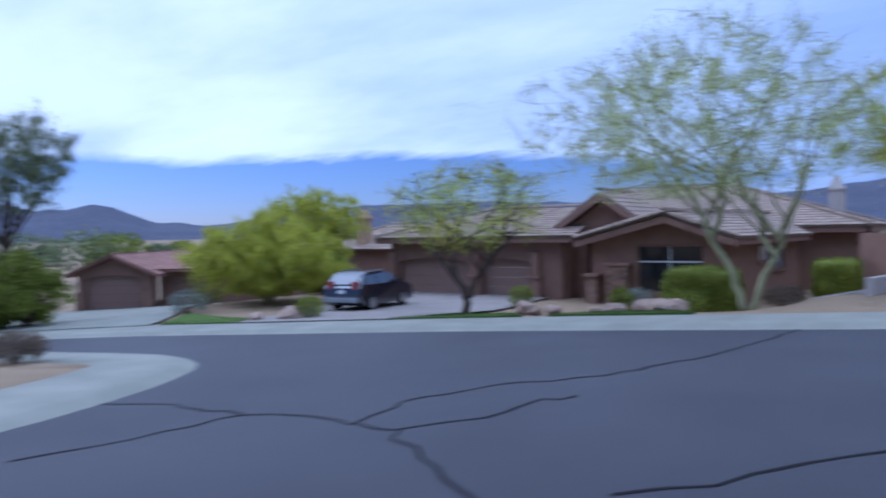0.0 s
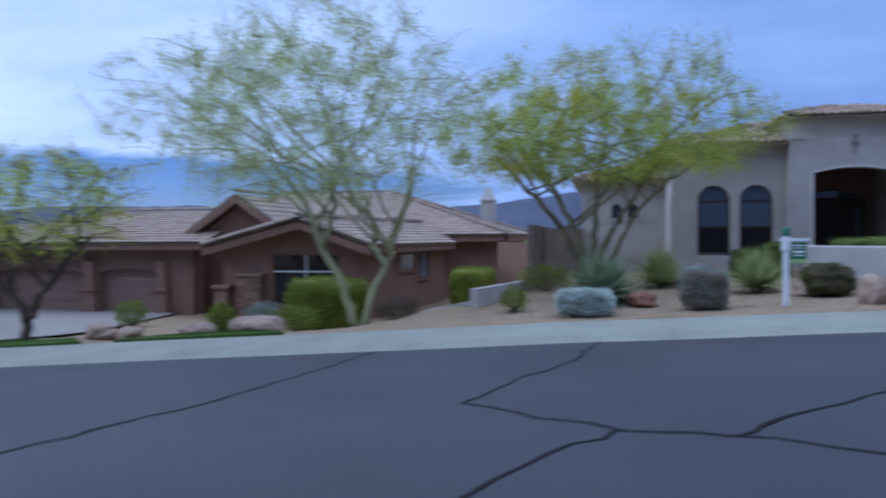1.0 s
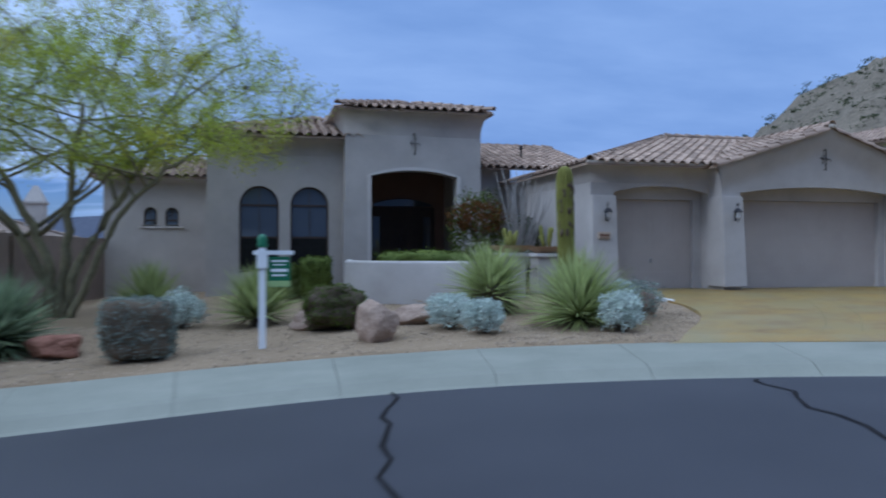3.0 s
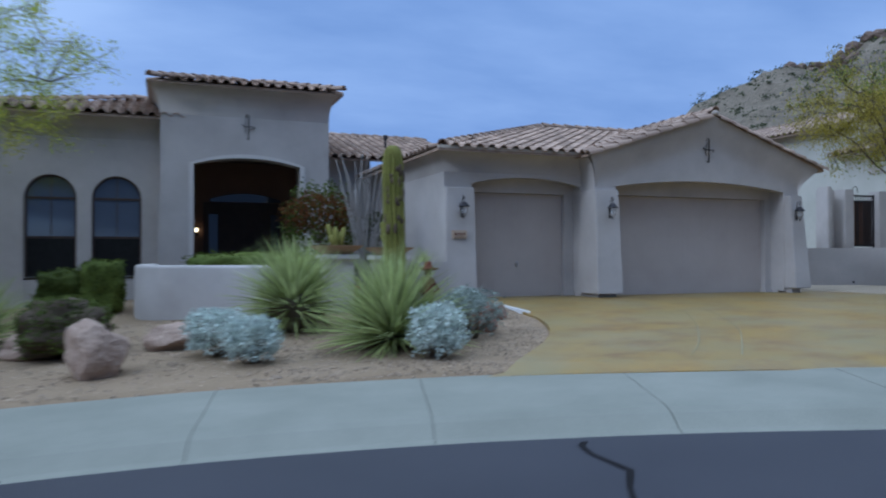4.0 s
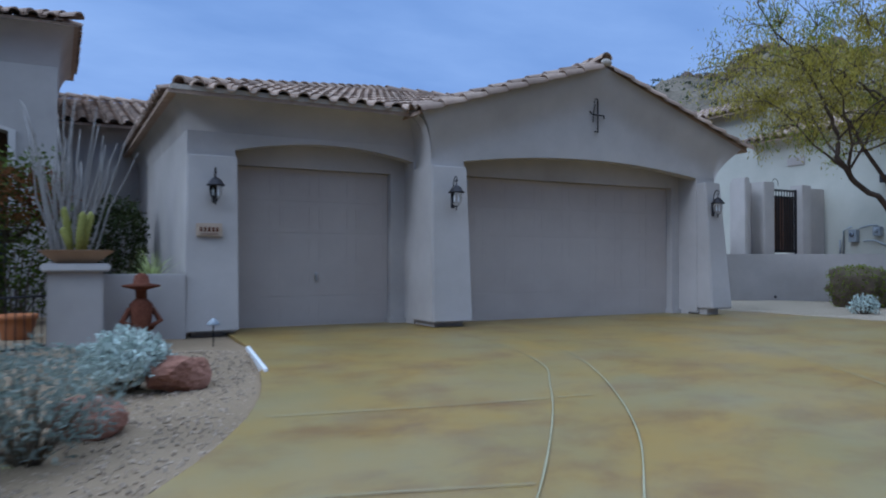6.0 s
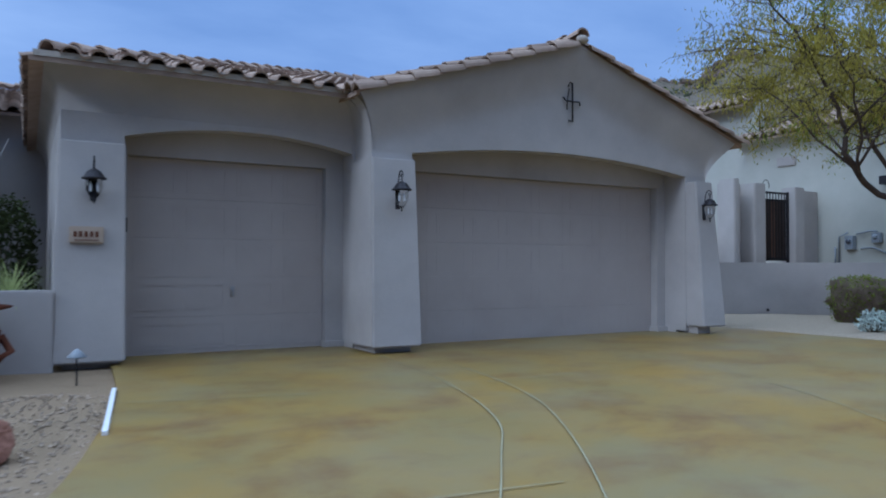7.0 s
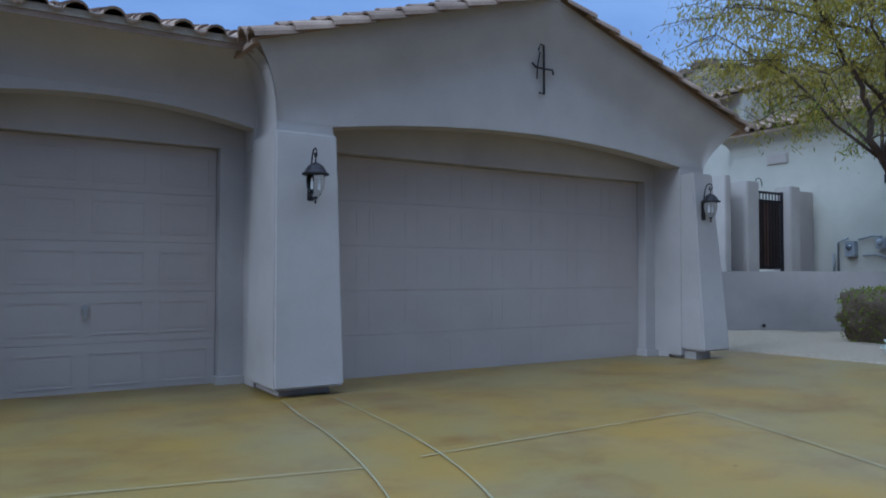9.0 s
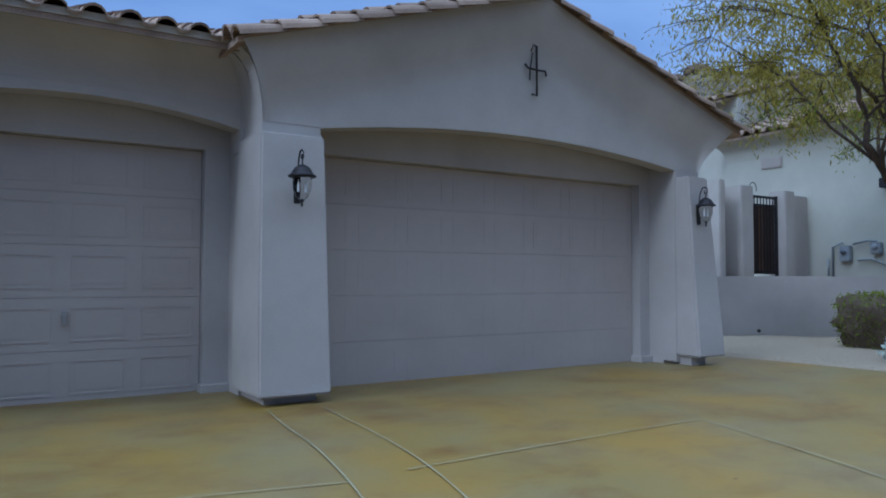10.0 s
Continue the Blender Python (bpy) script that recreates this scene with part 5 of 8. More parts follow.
def ocotillo(at, height):
    ob = thing("ocotillo", "leafless grey ocotillo with many thin upright wands", "desert shrub", at)
    r = np.random.default_rng(8)
    for i in range(34):
        a = 2 * math.pi * i / 34 + r.uniform(-0.2, 0.2)
        s = r.uniform(0.2, 0.95)
        h = height * r.uniform(0.65, 1.0)
        pts = [np.array((at[0] + math.cos(a) * s * k ** 1.3, at[1] + math.sin(a) * s * k ** 1.3, at[2] + h * k)) + r.normal(size=3) * 0.035 for k in (0, 0.12, 0.25, 0.4, 0.55, 0.7, 0.85, 1.0)]
        bm = bmesh.new()
        tube(bm, pts, [0.03, 0.027, 0.024, 0.021, 0.018, 0.015, 0.011, 0.006], 6)
        part("wand", bm, BARK_GREY, ob, "", True)


BARK_GREY = surface("grey_bark", (0.22, 0.20, 0.18), (0.36, 0.33, 0.30), 8, 60, 0.6, 0.95)
ocotillo((11.55, 29.3, 0.0), 3.7)


# ---- loose gravel on the beds ----
def gravel(x0, x1, y0, y1, n, size, seed, label):
    r = np.random.default_rng(seed)
    oct_v = np.array(((1, 0, 0), (-1, 0, 0), (0, 1, 0), (0, -1, 0), (0, 0, 0.7), (0, 0, -0.7)), float)
    oct_f = [(0, 2, 4), (2, 1, 4), (1, 3, 4), (3, 0, 4), (2, 0, 5), (1, 2, 5), (3, 1, 5), (0, 3, 5)]
    verts, faces = [], []
    for x, y in zip(r.uniform(x0, x1, n), r.uniform(y0, y1, n)):
        if y < back_y(x) + 0.06 or (x > 10 and x > drive_left(y) - 0.05) or (x > 12.15 and y > 26.15):
            continue
        s = size * r.uniform(0.5, 1.7)
        v = oct_v * (s * r.uniform(0.7, 1.3, 3)) + r.normal(size=(6, 3)) * s * 0.15
        a = r.uniform(0, 6.28)
        v = v @ np.array(((math.cos(a), -math.sin(a), 0), (math.sin(a), math.cos(a), 0), (0, 0, 1)))
        z = ground_z(x, y) + 0.05 * noise.noise(Vector((x * 0.8, y * 0.8, 0))) + 0.015 * noise.noise(Vector((x * 3, y * 3, 2)))
        o = len(verts)
        verts += (v + np.array((x, y, z + s * 0.2))).tolist()
        faces += [tuple(i + o for i in f) for f in oct_f]
    me = bpy.data.meshes.new("gravel")
    me.from_pydata(verts, [], faces)
    me.materials.append(GRAVEL)
    tagged(new("gravel", me), label, "gravel", kind="stuff")


gravel(8.5, 13.4, 19.8, 27.5, 16000, 0.011, 1, "loose brown gravel beside the driveway")
gravel(-3.0, 8.5, 20.5, 27.0, 9000, 0.014, 2, "loose brown gravel over the front yard")

# ---- courtyard wall, pedestals, sign and fixtures of our house ----
def curved_wall():
    wall = tagged(new("courtyard_wall"), "low curved stucco courtyard wall with a rounded top", "garden wall", kind="structure")
    pts = [(7.0, 30.5), (6.86, 29.4), (6.76, 28.5), (6.95, 27.7), (7.5, 27.1), (8.2, 26.65), (9.0, 26.4), (9.75, 26.3)]
    fine = []
    for i in range(len(pts) - 1):
        for k in range(4):
            p0, p1, p2, p3 = (Vector(pts[max(0, min(len(pts) - 1, j))]) for j in (i - 1, i, i + 1, i + 2))
            t = k / 4
            fine.append(0.5 * ((2 * p1) + (p2 - p0) * t + (2 * p0 - 5 * p1 + 4 * p2 - p3) * t * t + (3 * p1 - p0 - 3 * p2 + p3) * t ** 3))
    fine.append(Vector(pts[-1]))
    bm = bmesh.new()
    prof = [(-0.11, -0.6), (-0.11, 0.9), (-0.09, 0.945), (-0.04, 0.965), (0.04, 0.965), (0.09, 0.945), (0.11, 0.9), (0.11, -0.6)]
    last = None
    for i, p in enumerate(fine):
        d = (fine[min(i + 1, len(fine) - 1)] - fine[max(i - 1, 0)]).normalized()
        n = Vector((-d.y, d.x))
        cur = [bm.verts.new((p.x + n.x * o, p.y + n.y * o, z)) for o, z in prof]
        if last:
            for j in range(len(prof) - 1):
                bm.faces.new((last[j], last[j + 1], cur[j + 1], cur[j]))
        last = cur
    bmesh.ops.recalc_face_normals(bm, faces=bm.faces[:])
    part("wall", bm, STUCCO, wall, "", True)
    for a, b, c, d, top in ((11.9, 12.95, 27.6, 27.8, 1.0), (11.75, 11.9, 27.6, 27.8, 1.0)):
        part("wall", box(bmesh.new(), a, b, c, d, -0.3, top, 0.02), STUCCO, wall)


curved_wall()


def planter(at, z, w, cactus):
    """A flared square bowl with cactus in it; stands on a pedestal."""
    x, y = at
    ob = thing("planter", "square flared sandstone bowl planted with small cacti on a pedestal", "planter", (x, y, z), "planters on the pedestals")
    bm = bmesh.new()
    frustum(bm, (x - w * 0.25, x + w * 0.25, y - w * 0.25, y + w * 0.25, z), (x - w / 2, x + w / 2, y - w / 2, y + w / 2, z + 0.16), 0.008)
    part("bowl", bm, BOWL, ob)
    bm = bmesh.new()
    box(bm, x - w * 0.44, x + w * 0.44, y - w * 0.44, y + w * 0.44, z + 0.14, z + 0.168)
    part("soil", bm, SAND, ob)
    r = random.Random(int(x * 10))
    for i in range(cactus):
        a, s = r.uniform(0, 6.3), r.uniform(0.0, 0.12)
        h = r.uniform(0.2, 0.62)
        bm = bmesh.new()
        px, py = x + math.cos(a) * s, y + math.sin(a) * s
        tube(bm, [(px, py, z + 0.15), (px + math.cos(a) * 0.03, py, z + 0.15 + h * 0.4), (px + math.cos(a) * 0.09, py, z + 0.15 + h * 0.9), (px + math.cos(a) * 0.09, py, z + 0.15 + h)], [0.04, 0.05, 0.045, 0.012], 8)
        part("cactus", bm, CACTUS, ob, "", True)
    return ob


def pedestal(x0, x1, y0, y1, top, label):
    ob = thing("pedestal", label, "pedestal", ((x0 + x1) / 2, (y0 + y1) / 2, 0), "pedestals of the courtyard gate")
    part("shaft", box(bmesh.new(), x0, x1, y0, y1, -0.35, top - 0.09, 0.015), STUCCO, ob)
    part("cap", box(bmesh.new(), x0 - 0.07, x1 + 0.07, y0 - 0.07, y1 + 0.07, top - 0.1, top, 0.02), STUCCO_TRIM, ob, "wider stucco cap")


pedestal(9.95, 10.5, 26.05, 26.6, 1.16, "square stucco pedestal at the end of the curved wall")
planter((10.22, 26.32), 1.16, 0.86, 5)
pedestal(11.3, 11.93, 27.3, 27.9, 1.14, "square stucco pedestal beside the garage")
planter((11.62, 27.6), 1.14, 0.86, 4)


def figure_ornament(at):
    """Rusted cut-steel yard ornament with a broad-brimmed top."""
    bm = bmesh.new()
    x, y, z = at
    tube(bm, [(x, y, z - 0.05), (x, y, z + 0.2), (x, y, z + 0.46), (x, y, z + 0.52)], [0.1, 0.09, 0.11, 0.05], 8)
    tube(bm, [(x - 0.1, y, z + 0.42), (x - 0.17, y - 0.03, z + 0.3), (x - 0.08, y - 0.08, z + 0.24)], 0.03, 6)
    tube(bm, [(x + 0.1, y, z + 0.42), (x + 0.17, y - 0.03, z + 0.3), (x + 0.08, y - 0.08, z + 0.24)], 0.03, 6)
    lathe(bm, [(0.05, 0.52), (0.055, 0.6), (0.17, 0.63), (0.18, 0.645), (0.08, 0.66), (0.06, 0.74), (0.02, 0.76)], at, 14)
    bm.transform(Matrix.Translation(at) @ Matrix.Scale(1.3, 4) @ Matrix.Translation(-Vector(at)))
    tagged(part("yard_statue", bm, RUST, None, "", True), "small rust-brown metal yard statue beside the garage", "statue")


figure_ornament((12.35, 27.2, 0.03))


def lantern(x, y, z, n=0):
    """Wall lantern on a scrolled arm: back plate, arm, hood, glass, candle tubes, finial."""
    ob = thing("wall_lantern", "black iron wall lantern with clear glass on a stucco pilaster", "lantern", (x, y, z), "lanterns beside the garage doors")
    part("back_plate", box(bmesh.new(), x - 0.035, x + 0.035, y - 0.03, y, z - 0.2, z + 0.08, 0.008), IRON, ob)
    bm = bmesh.new()
    tube(bm, [(x, y - d, z + h) for d, h in ((0.02, 0.02), (0.03, 0.16), (0.05, 0.26), (0.085, 0.325), (0.13, 0.335), (0.165, 0.305), (0.17, 0.265), (0.145, 0.24), (0.12, 0.25), (0.118, 0.275), (0.135, 0.285))], 0.009, 6)
    tube(bm, [(x, y - 0.145, z + 0.24), (x, y - 0.14, z + 0.17)], 0.009, 6)
    part("scroll_arm", bm, IRON, ob, "", True)
    c = (x, y - 0.14, z)
    bm = bmesh.new()
    lathe(bm, [(0.1, 0.05), (0.135, 0.055), (0.138, 0.072), (0.112, 0.085), (0.1, 0.11), (0.078, 0.145), (0.045, 0.17), (0.014, 0.185)], c, 20)
    part("hood", bm, IRON, ob, "", True)
    bm = bmesh.new()
    lathe(bm, [(0.02, -0.17), (0.05, -0.15), (0.085, -0.08), (0.095, 0.0), (0.09, 0.05)], c, 16)
    part("glass", bm, CLEAR, ob, "clear seeded glass bowl", True).visible_shadow = False
    for dx in (-0.035, 0.035):
        bm = bmesh.new()
        lathe(bm, [(0.012, -0.09), (0.012, -0.02), (0.008, 0.0), (0.002, 0.03)], (x + dx, y - 0.14, z), 8)
        part("candle", bm, WHITE, ob, "white candle tube")
    bm = bmesh.new()
    lathe(bm, [(0.005, -0.24), (0.014, -0.22), (0.006, -0.2), (0.03, -0.17), (0.02, -0.165)], c, 10)
    part("finial", bm, IRON, ob, "", True)
    ob.scale = (0.92, 0.92, 0.9)
    return ob


lantern(13.32, 27.7, 2.15)
lantern(16.77, 27.16, 2.16)
lantern(22.36, 27.16, 2.2)


def wall_cross(x, y, z0, z1):
    """Wrought-iron wall ornament: bent upright with scrolls and a cross bar."""
    ob = thing("wall_ornament", "dark wrought-iron scroll ornament on the stucco wall", "ornament", (x, y, z0), "iron ornaments on the walls")
    bm = bmesh.new()
    tube(bm, [(x - 0.06, y - 0.03, z0 + 0.02), (x, y - 0.05, z0), (x, y - 0.05, (z0 + z1) / 2), (x, y - 0.05, z1 - 0.02), (x - 0.05, y - 0.04, z1), (x - 0.07, y - 0.03, z1 - 0.08)], 0.014, 6)
    part("upright", bm, IRON, ob, "", True)
    zc = z0 + (z1 - z0) * 0.52
    bm = bmesh.new()
    tube(bm, [(x - 0.16, y - 0.03, zc + 0.05), (x - 0.13, y - 0.05, zc), (x, y - 0.06, zc - 0.01), (x + 0.13, y - 0.05, zc), (x + 0.16, y - 0.03, zc - 0.05)], 0.012, 6)
    part("cross_bar", bm, IRON, ob, "", True)
    bm = bmesh.new()
    tube(bm, [(x - 0.09, y - 0.03, z0 + 0.18), (x - 0.1, y - 0.05, zc), (x - 0.06, y - 0.05, z1 - 0.1)], 0.008, 6)
    part("scroll", bm, IRON, ob, "", True)


wall_cross(19.77, 27.4, 3.42, 4.02)
wall_cross(9.27, 32.6, 4.18, 4.84)


def number_plaque():
    ob = thing("house_plaque", "tan stone number plaque on the garage pilaster", "sign", (13.32, 27.7, 1.6))
    part("plate", box(bmesh.new(), 13.09, 13.43, 27.66, 27.73, 1.51, 1.69, 0.008), PLAQUE, ob)
    for i in range(5):
        part("bar", box(bmesh.new(), 13.13 + i * 0.054, 13.16 + i * 0.054, 27.652, 27.662, 1.575, 1.635), RUST, ob, "dark plain bar")
    part("bar", box(bmesh.new(), 13.14, 13.38, 27.654, 27.662, 1.537, 1.545), RUST, ob, "dark plain bar")


number_plaque()


def path_light(x, y):
    z = on(x, y)
    ob = thing("path_light", "small garden path light with a pale conical hood", "lamp", (x, y, z))
    bm = bmesh.new()
    tube(bm, [(x, y, z - 0.05), (x, y, z + 0.3)], 0.009, 6)
    part("stake", bm, IRON, ob)
    bm = bmesh.new()
    lathe(bm, [(0.085, 0.26), (0.088, 0.27), (0.03, 0.33), (0.004, 0.345)], (x, y, z), 14)
    part("hood", bm, GREY_BOX, ob, "", True)


path_light(13.12, 26.6)


def edging_strip():
    bm = bmesh.new()
    a, b = Vector((13.38, 25.9)), Vector((13.16, 24.2))
    d = (b - a).normalized()
    n = Vector((-d.y, d.x)) * 0.018
    vs = []
    for p in (a, b):
        z = drive_z(p.x, p.y)
        vs += [bm.verts.new((p.x + s * n.x, p.y + s * n.y, z + h)) for s, h in ((-1, -0.08), (1, -0.08), (1, 0.04), (-1, 0.04))]
    for i in range(4):
        bm.faces.new((vs[i], vs[(i + 1) % 4], vs[4 + (i + 1) % 4], vs[4 + i]))
    bm.faces.new(vs[:4][::-1])
    bm.faces.new(vs[4:])
    tagged(part("edging_strip", bm, WHITE, None), "white metal edging strip beside the driveway", "edging")


edging_strip()
# concrete landing beside the garage
structure("landing", box(bmesh.new(), 12.2, 13.3, 26.2, 27.6, -0.3, 0.035), WALKWAY, "small concrete landing beside the garage", "paving")


def sale_sign(x, y):
    """A white post with an arm, a green cap and a hanging board."""
    z = on(x, y)
    ob = thing("sale_sign", "white sign post with a green cap and a hanging green board", "sign", (x, y, z))
    part("post", box(bmesh.new(), x - 0.055, x + 0.055, y - 0.055, y + 0.055, z - 0.1, z + 1.62, 0.008), WHITE, ob)
    part("collar", box(bmesh.new(), x - 0.085, x + 0.085, y - 0.085, y + 0.085, z + 1.28, z + 1.58, 0.01), WHITE, ob)
    part("arm", box(bmesh.new(), x - 0.14, x + 0.5, y - 0.03, y + 0.03, z + 1.5, z + 1.57, 0.006), WHITE, ob)
    bm = bmesh.new()
    lathe(bm, [(0.075, 1.62), (0.085, 1.66), (0.07, 1.7), (0.08, 1.76), (0.05, 1.82), (0.015, 1.84)], (x, y, z), 14)
    part("cap", bm, GREEN_SIGN, ob, "green turned cap", True)
    board = part("board", box(bmesh.new(), x + 0.09, x + 0.44, y - 0.012, y + 0.012, z + 0.98, z + 1.47, 0.004), GREEN_SIGN, ob, "dark green board with pale plain bars")
    for a, h, w in ((1.40, 0.03, 0.26), (1.34, 0.02, 0.2), (1.25, 0.05, 0.27), (1.17, 0.03, 0.22)):
        part("bar", box(bmesh.new(), x + 0.265 - w / 2, x + 0.265 + w / 2, y - 0.017, y - 0.011, z + a - h / 2, z + a + h / 2), WHITE, board)
    part("rider", box(bmesh.new(), x + 0.09, x + 0.44, y - 0.018, y - 0.008, z + 0.985, z + 1.08, 0.003), LIME, board, "pale lime strip across the board")
    for dx in (0.14, 0.4):
        bm = bmesh.new()
        tube(bm, [(x + dx, y, z + 1.46), (x + dx, y, z + 1.51)], 0.006, 6)
        part("hook", bm, IRON, ob)


LIME = surface("lime_print", (0.30, 0.42, 0.16), (0.36, 0.48, 0.2), 4, 60, 0.05, 0.5)
sale_sign(4.64, 22.4)


# ---- lines on the ground ----
def cracks():
    """Sealed cracks in the road."""
    runs = [
        [(-9.7, 3.5), (-9.3, 4.4), (-8.95, 6.2), (-7.9, 6.4), (-7.05, 6.3), (-7.3, 7.5), (-6.7, 9.0), (-5.35, 10.1), (-4.7, 12.1), (-4.3, 14.2), (-3.95, 17.9)],
        [(-7.05, 6.3), (-6.4, 6.2), (-5.75, 7.1), (-5.5, 8.2), (-5.2, 8.6)],
        [(-6.4, 6.2), (-5.4, 5.4), (-4.5, 4.75), (-3.8, 3.9)],
        [(-3.3, 5.1), (-2.4, 6.0), (-2.25, 6.5), (-1.6, 7.2), (-0.6, 9.1), (-0.2, 9.8), (0.55, 11.0)],
        [(-12.0, 6.0), (-10.7, 6.3), (-8.95, 6.2)],
        [(-1.2, 12.25), (-0.5, 11.65), (0.55, 11.0), (1.6, 10.85), (2.6, 10.35), (3.4, 9.4)],
        [(-1.2, 12.25), (-0.8, 13.2), (-0.7, 13.9), (-0.1, 15.3), (0.4, 18.3)],
        [(1.6, 10.85), (1.85, 11.2), (2.6, 11.9), (3.55, 12.85), (4.3, 13.05), (4.85, 13.25), (5.2, 13.7), (5.42, 14.4), (5.5, 15.4), (5.75, 17.0), (6.1, 18.75)],
        [(3.55, 12.9), (4.6, 11.75), (5.2, 10.6)],
        [(10.2, 17.6), (10.13, 17.25), (9.65, 16.05), (9.3, 14.9), (8.8, 13.5)],
    ]
    for i, run in enumerate(runs):
        rnd = random.Random(i)
        fine = []
        for a, b in zip(run, run[1:]):
            n = max(2, int(math.dist(a, b) / 0.35))
            for k in range(n):
                t = k / n
                fine.append((a[0] + (b[0] - a[0]) * t + rnd.uniform(-0.085, 0.085), a[1] + (b[1] - a[1]) * t + rnd.uniform(-0.085, 0.085)))
        fine.append(run[-1])
        structure("road_crack", ribbon(fine, 0.046, road_z, 0.008), CRACKS, "dark sealed crack across the asphalt", "crack")


cracks()


def drive_lines():
    """Curved bands scored into the stained concrete, and cross joints."""
    top = lambda x, y: drive_z(x, y) + 0.012
    for pts in ([(12.8, 19.55), (13.5, 20.25), (14.5, 21.5), (15.2, 22.5), (15.65, 23.2), (16.0, 24.2), (16.25, 25.4), (16.35, 26.3), (16.46, 27.0)],
                [(13.3, 19.3), (13.9, 19.95), (14.65, 20.8), (15.35, 21.8), (16.0, 22.9), (16.45, 23.9), (16.75, 25.2), (16.92, 26.9)],
                [(19.7, 27.3), (19.35, 25.0), (18.7, 23.0), (18.05, 21.8), (17.1, 20.3), (15.6, 18.5)],
                [(11.9, 21.0), (12.6, 20.7), (13.55, 20.36)],
                [(12.7, 22.4), (14.0, 22.1), (15.2, 21.9)],
                [(16.5, 24.65), (17.6, 24.7), (19.3, 24.75)],
                [(13.2, 25.3), (14.8, 24.9), (16.1, 24.6)]):
        fine = []
        for i in range(len(pts) - 1):
            for k in range(5):
                p0, p1, p2, p3 = (Vector(pts[max(0, min(len(pts) - 1, j))]) for j in (i - 1, i, i + 1, i + 2))
                t = k / 5
                q = 0.5 * ((2 * p1) + (p2 - p0) * t + (2 * p0 - 5 * p1 + 4 * p2 - p3) * t * t + (3 * p1 - p0 - 3 * p2 + p3) * t ** 3)
                fine.append((q.x, q.y))
        fine.append(pts[-1])
        structure("drive_joint", ribbon(fine, 0.012, top, 0.011), SCORE, "pale scored joint in the driveway", "joint")


SCORE = surface("score_line", (0.25, 0.225, 0.13), (0.34, 0.305, 0.19), 3, 40, 0.2, 0.9)
drive_lines()


def terracotta_pot(x, y, z):
    bm = bmesh.new()
    lathe(bm, [(0.13, 0.0), (0.17, 0.12), (0.21, 0.3), (0.23, 0.4), (0.25, 0.41), (0.25, 0.47), (0.21, 0.47), (0.2, 0.4), (0.05, 0.38)], (x, y, z), 20)
    tagged(part("flower_pot", bm, TERRACOTTA, None, "", True), "orange terracotta flower pot in the courtyard", "pot")


terracotta_pot(10.95, 28.4, 0.0)


def courtyard_gate():
    ob = thing("courtyard_gate", "low dark iron picket gate between the pedestals", "gate", (10.9, 27.0, 0.05))
    for z in (0.15, 0.75):
        bm = bmesh.new()
        tube(bm, [(10.5, 26.6, z), (11.3, 27.4, z)], 0.014, 6)
        part("rail", bm, IRON, ob)
    for i in range(9):
        k = (i + 0.5) / 9
        bm = bmesh.new()
        x, y = 10.5 + 0.8 * k, 26.6 + 0.8 * k
        tube(bm, [(x, y, 0.08), (x, y, 0.82), (x, y, 0.88)], [0.008, 0.008, 0.001], 5)
        part("picket", bm, IRON, ob)


courtyard_gate()
kp = thing("keypad", "small black garage keypad on the door jamb", "keypad", (13.7, 28.3, 1.75))
part("case", box(bmesh.new(), 13.665, 13.735, 28.28, 28.318, 1.66, 1.84, 0.008), IRON, kp)
part("cover", box(bmesh.new(), 13.672, 13.728, 28.27, 28.28, 1.67, 1.78, 0.003), RUBBER, kp)


def roof_pipe(x, y, z0, z1):
    ob = thing("vent_pipe", "small dark vent pipe standing on the tile roof", "vent pipe", (x, y, z0))
    part("pipe", tube(bmesh.new(), [(x, y, z0), (x, y, z1 - 0.1)], 0.04, 8), IRON, ob)
    part("cap", lathe(bmesh.new(), [(0.05, z1 - z0 - 0.12), (0.08, z1 - z0 - 0.1), (0.07, z1 - z0), (0.02, z1 - z0 + 0.02)], (x, y, z0), 10), IRON, ob)


roof_pipe(14.0, 36.0, 4.4, 5.08)

# ---- neighbour's house down the street ----
NH = thing("neighbour_house", "reddish-brown stucco house with flat tile roofs behind trees", "house", (-12, 36, -1.98))
NZ = -1.98


def n_window(x0, x1, y, z0, z1, label):
    ob = thing("window", label, "window", ((x0 + x1) / 2, y, z0), "windows of the neighbouring house")
    part("pane", box(bmesh.new(), x0, x1, y + 0.04, y + 0.06, z0, z1), PANE_DARK, ob)
    for q in ((x0 - 0.05, x1 + 0.05, z1 - 0.03, z1 + 0.05), (x0 - 0.05, x1 + 0.05, z0 - 0.05, z0 + 0.03), (x0 - 0.05, x0 + 0.03, z0, z1), (x1 - 0.03, x1 + 0.05, z0, z1)):
        part("frame", box(bmesh.new(), q[0], q[1], y - 0.02, y + 0.07, q[2], q[3]), TRIM_N, ob)
    part("glazing_bar", box(bmesh.new(), (x0 + x1) / 2 - 0.02, (x0 + x1) / 2 + 0.02, y + 0.01, y + 0.065, z0, z1), WHITE, ob, "pale upright glazing bar")
    part("glazing_bar", box(bmesh.new(), x0, x1, y + 0.01, y + 0.066, z1 - 0.72, z1 - 0.66), WHITE, ob, "pale cross glazing bar")
    part("sill", box(bmesh.new(), x0 - 0.15, x1 + 0.15, y - 0.1, y + 0.05, z0 - 0.14, z0 - 0.05, 0.01), TRIM_N, ob)


def skew(x, y):
    return Matrix.Translation((x, y, 0)) @ Matrix.Rotation(math.radians(-7.7), 4, "Z")


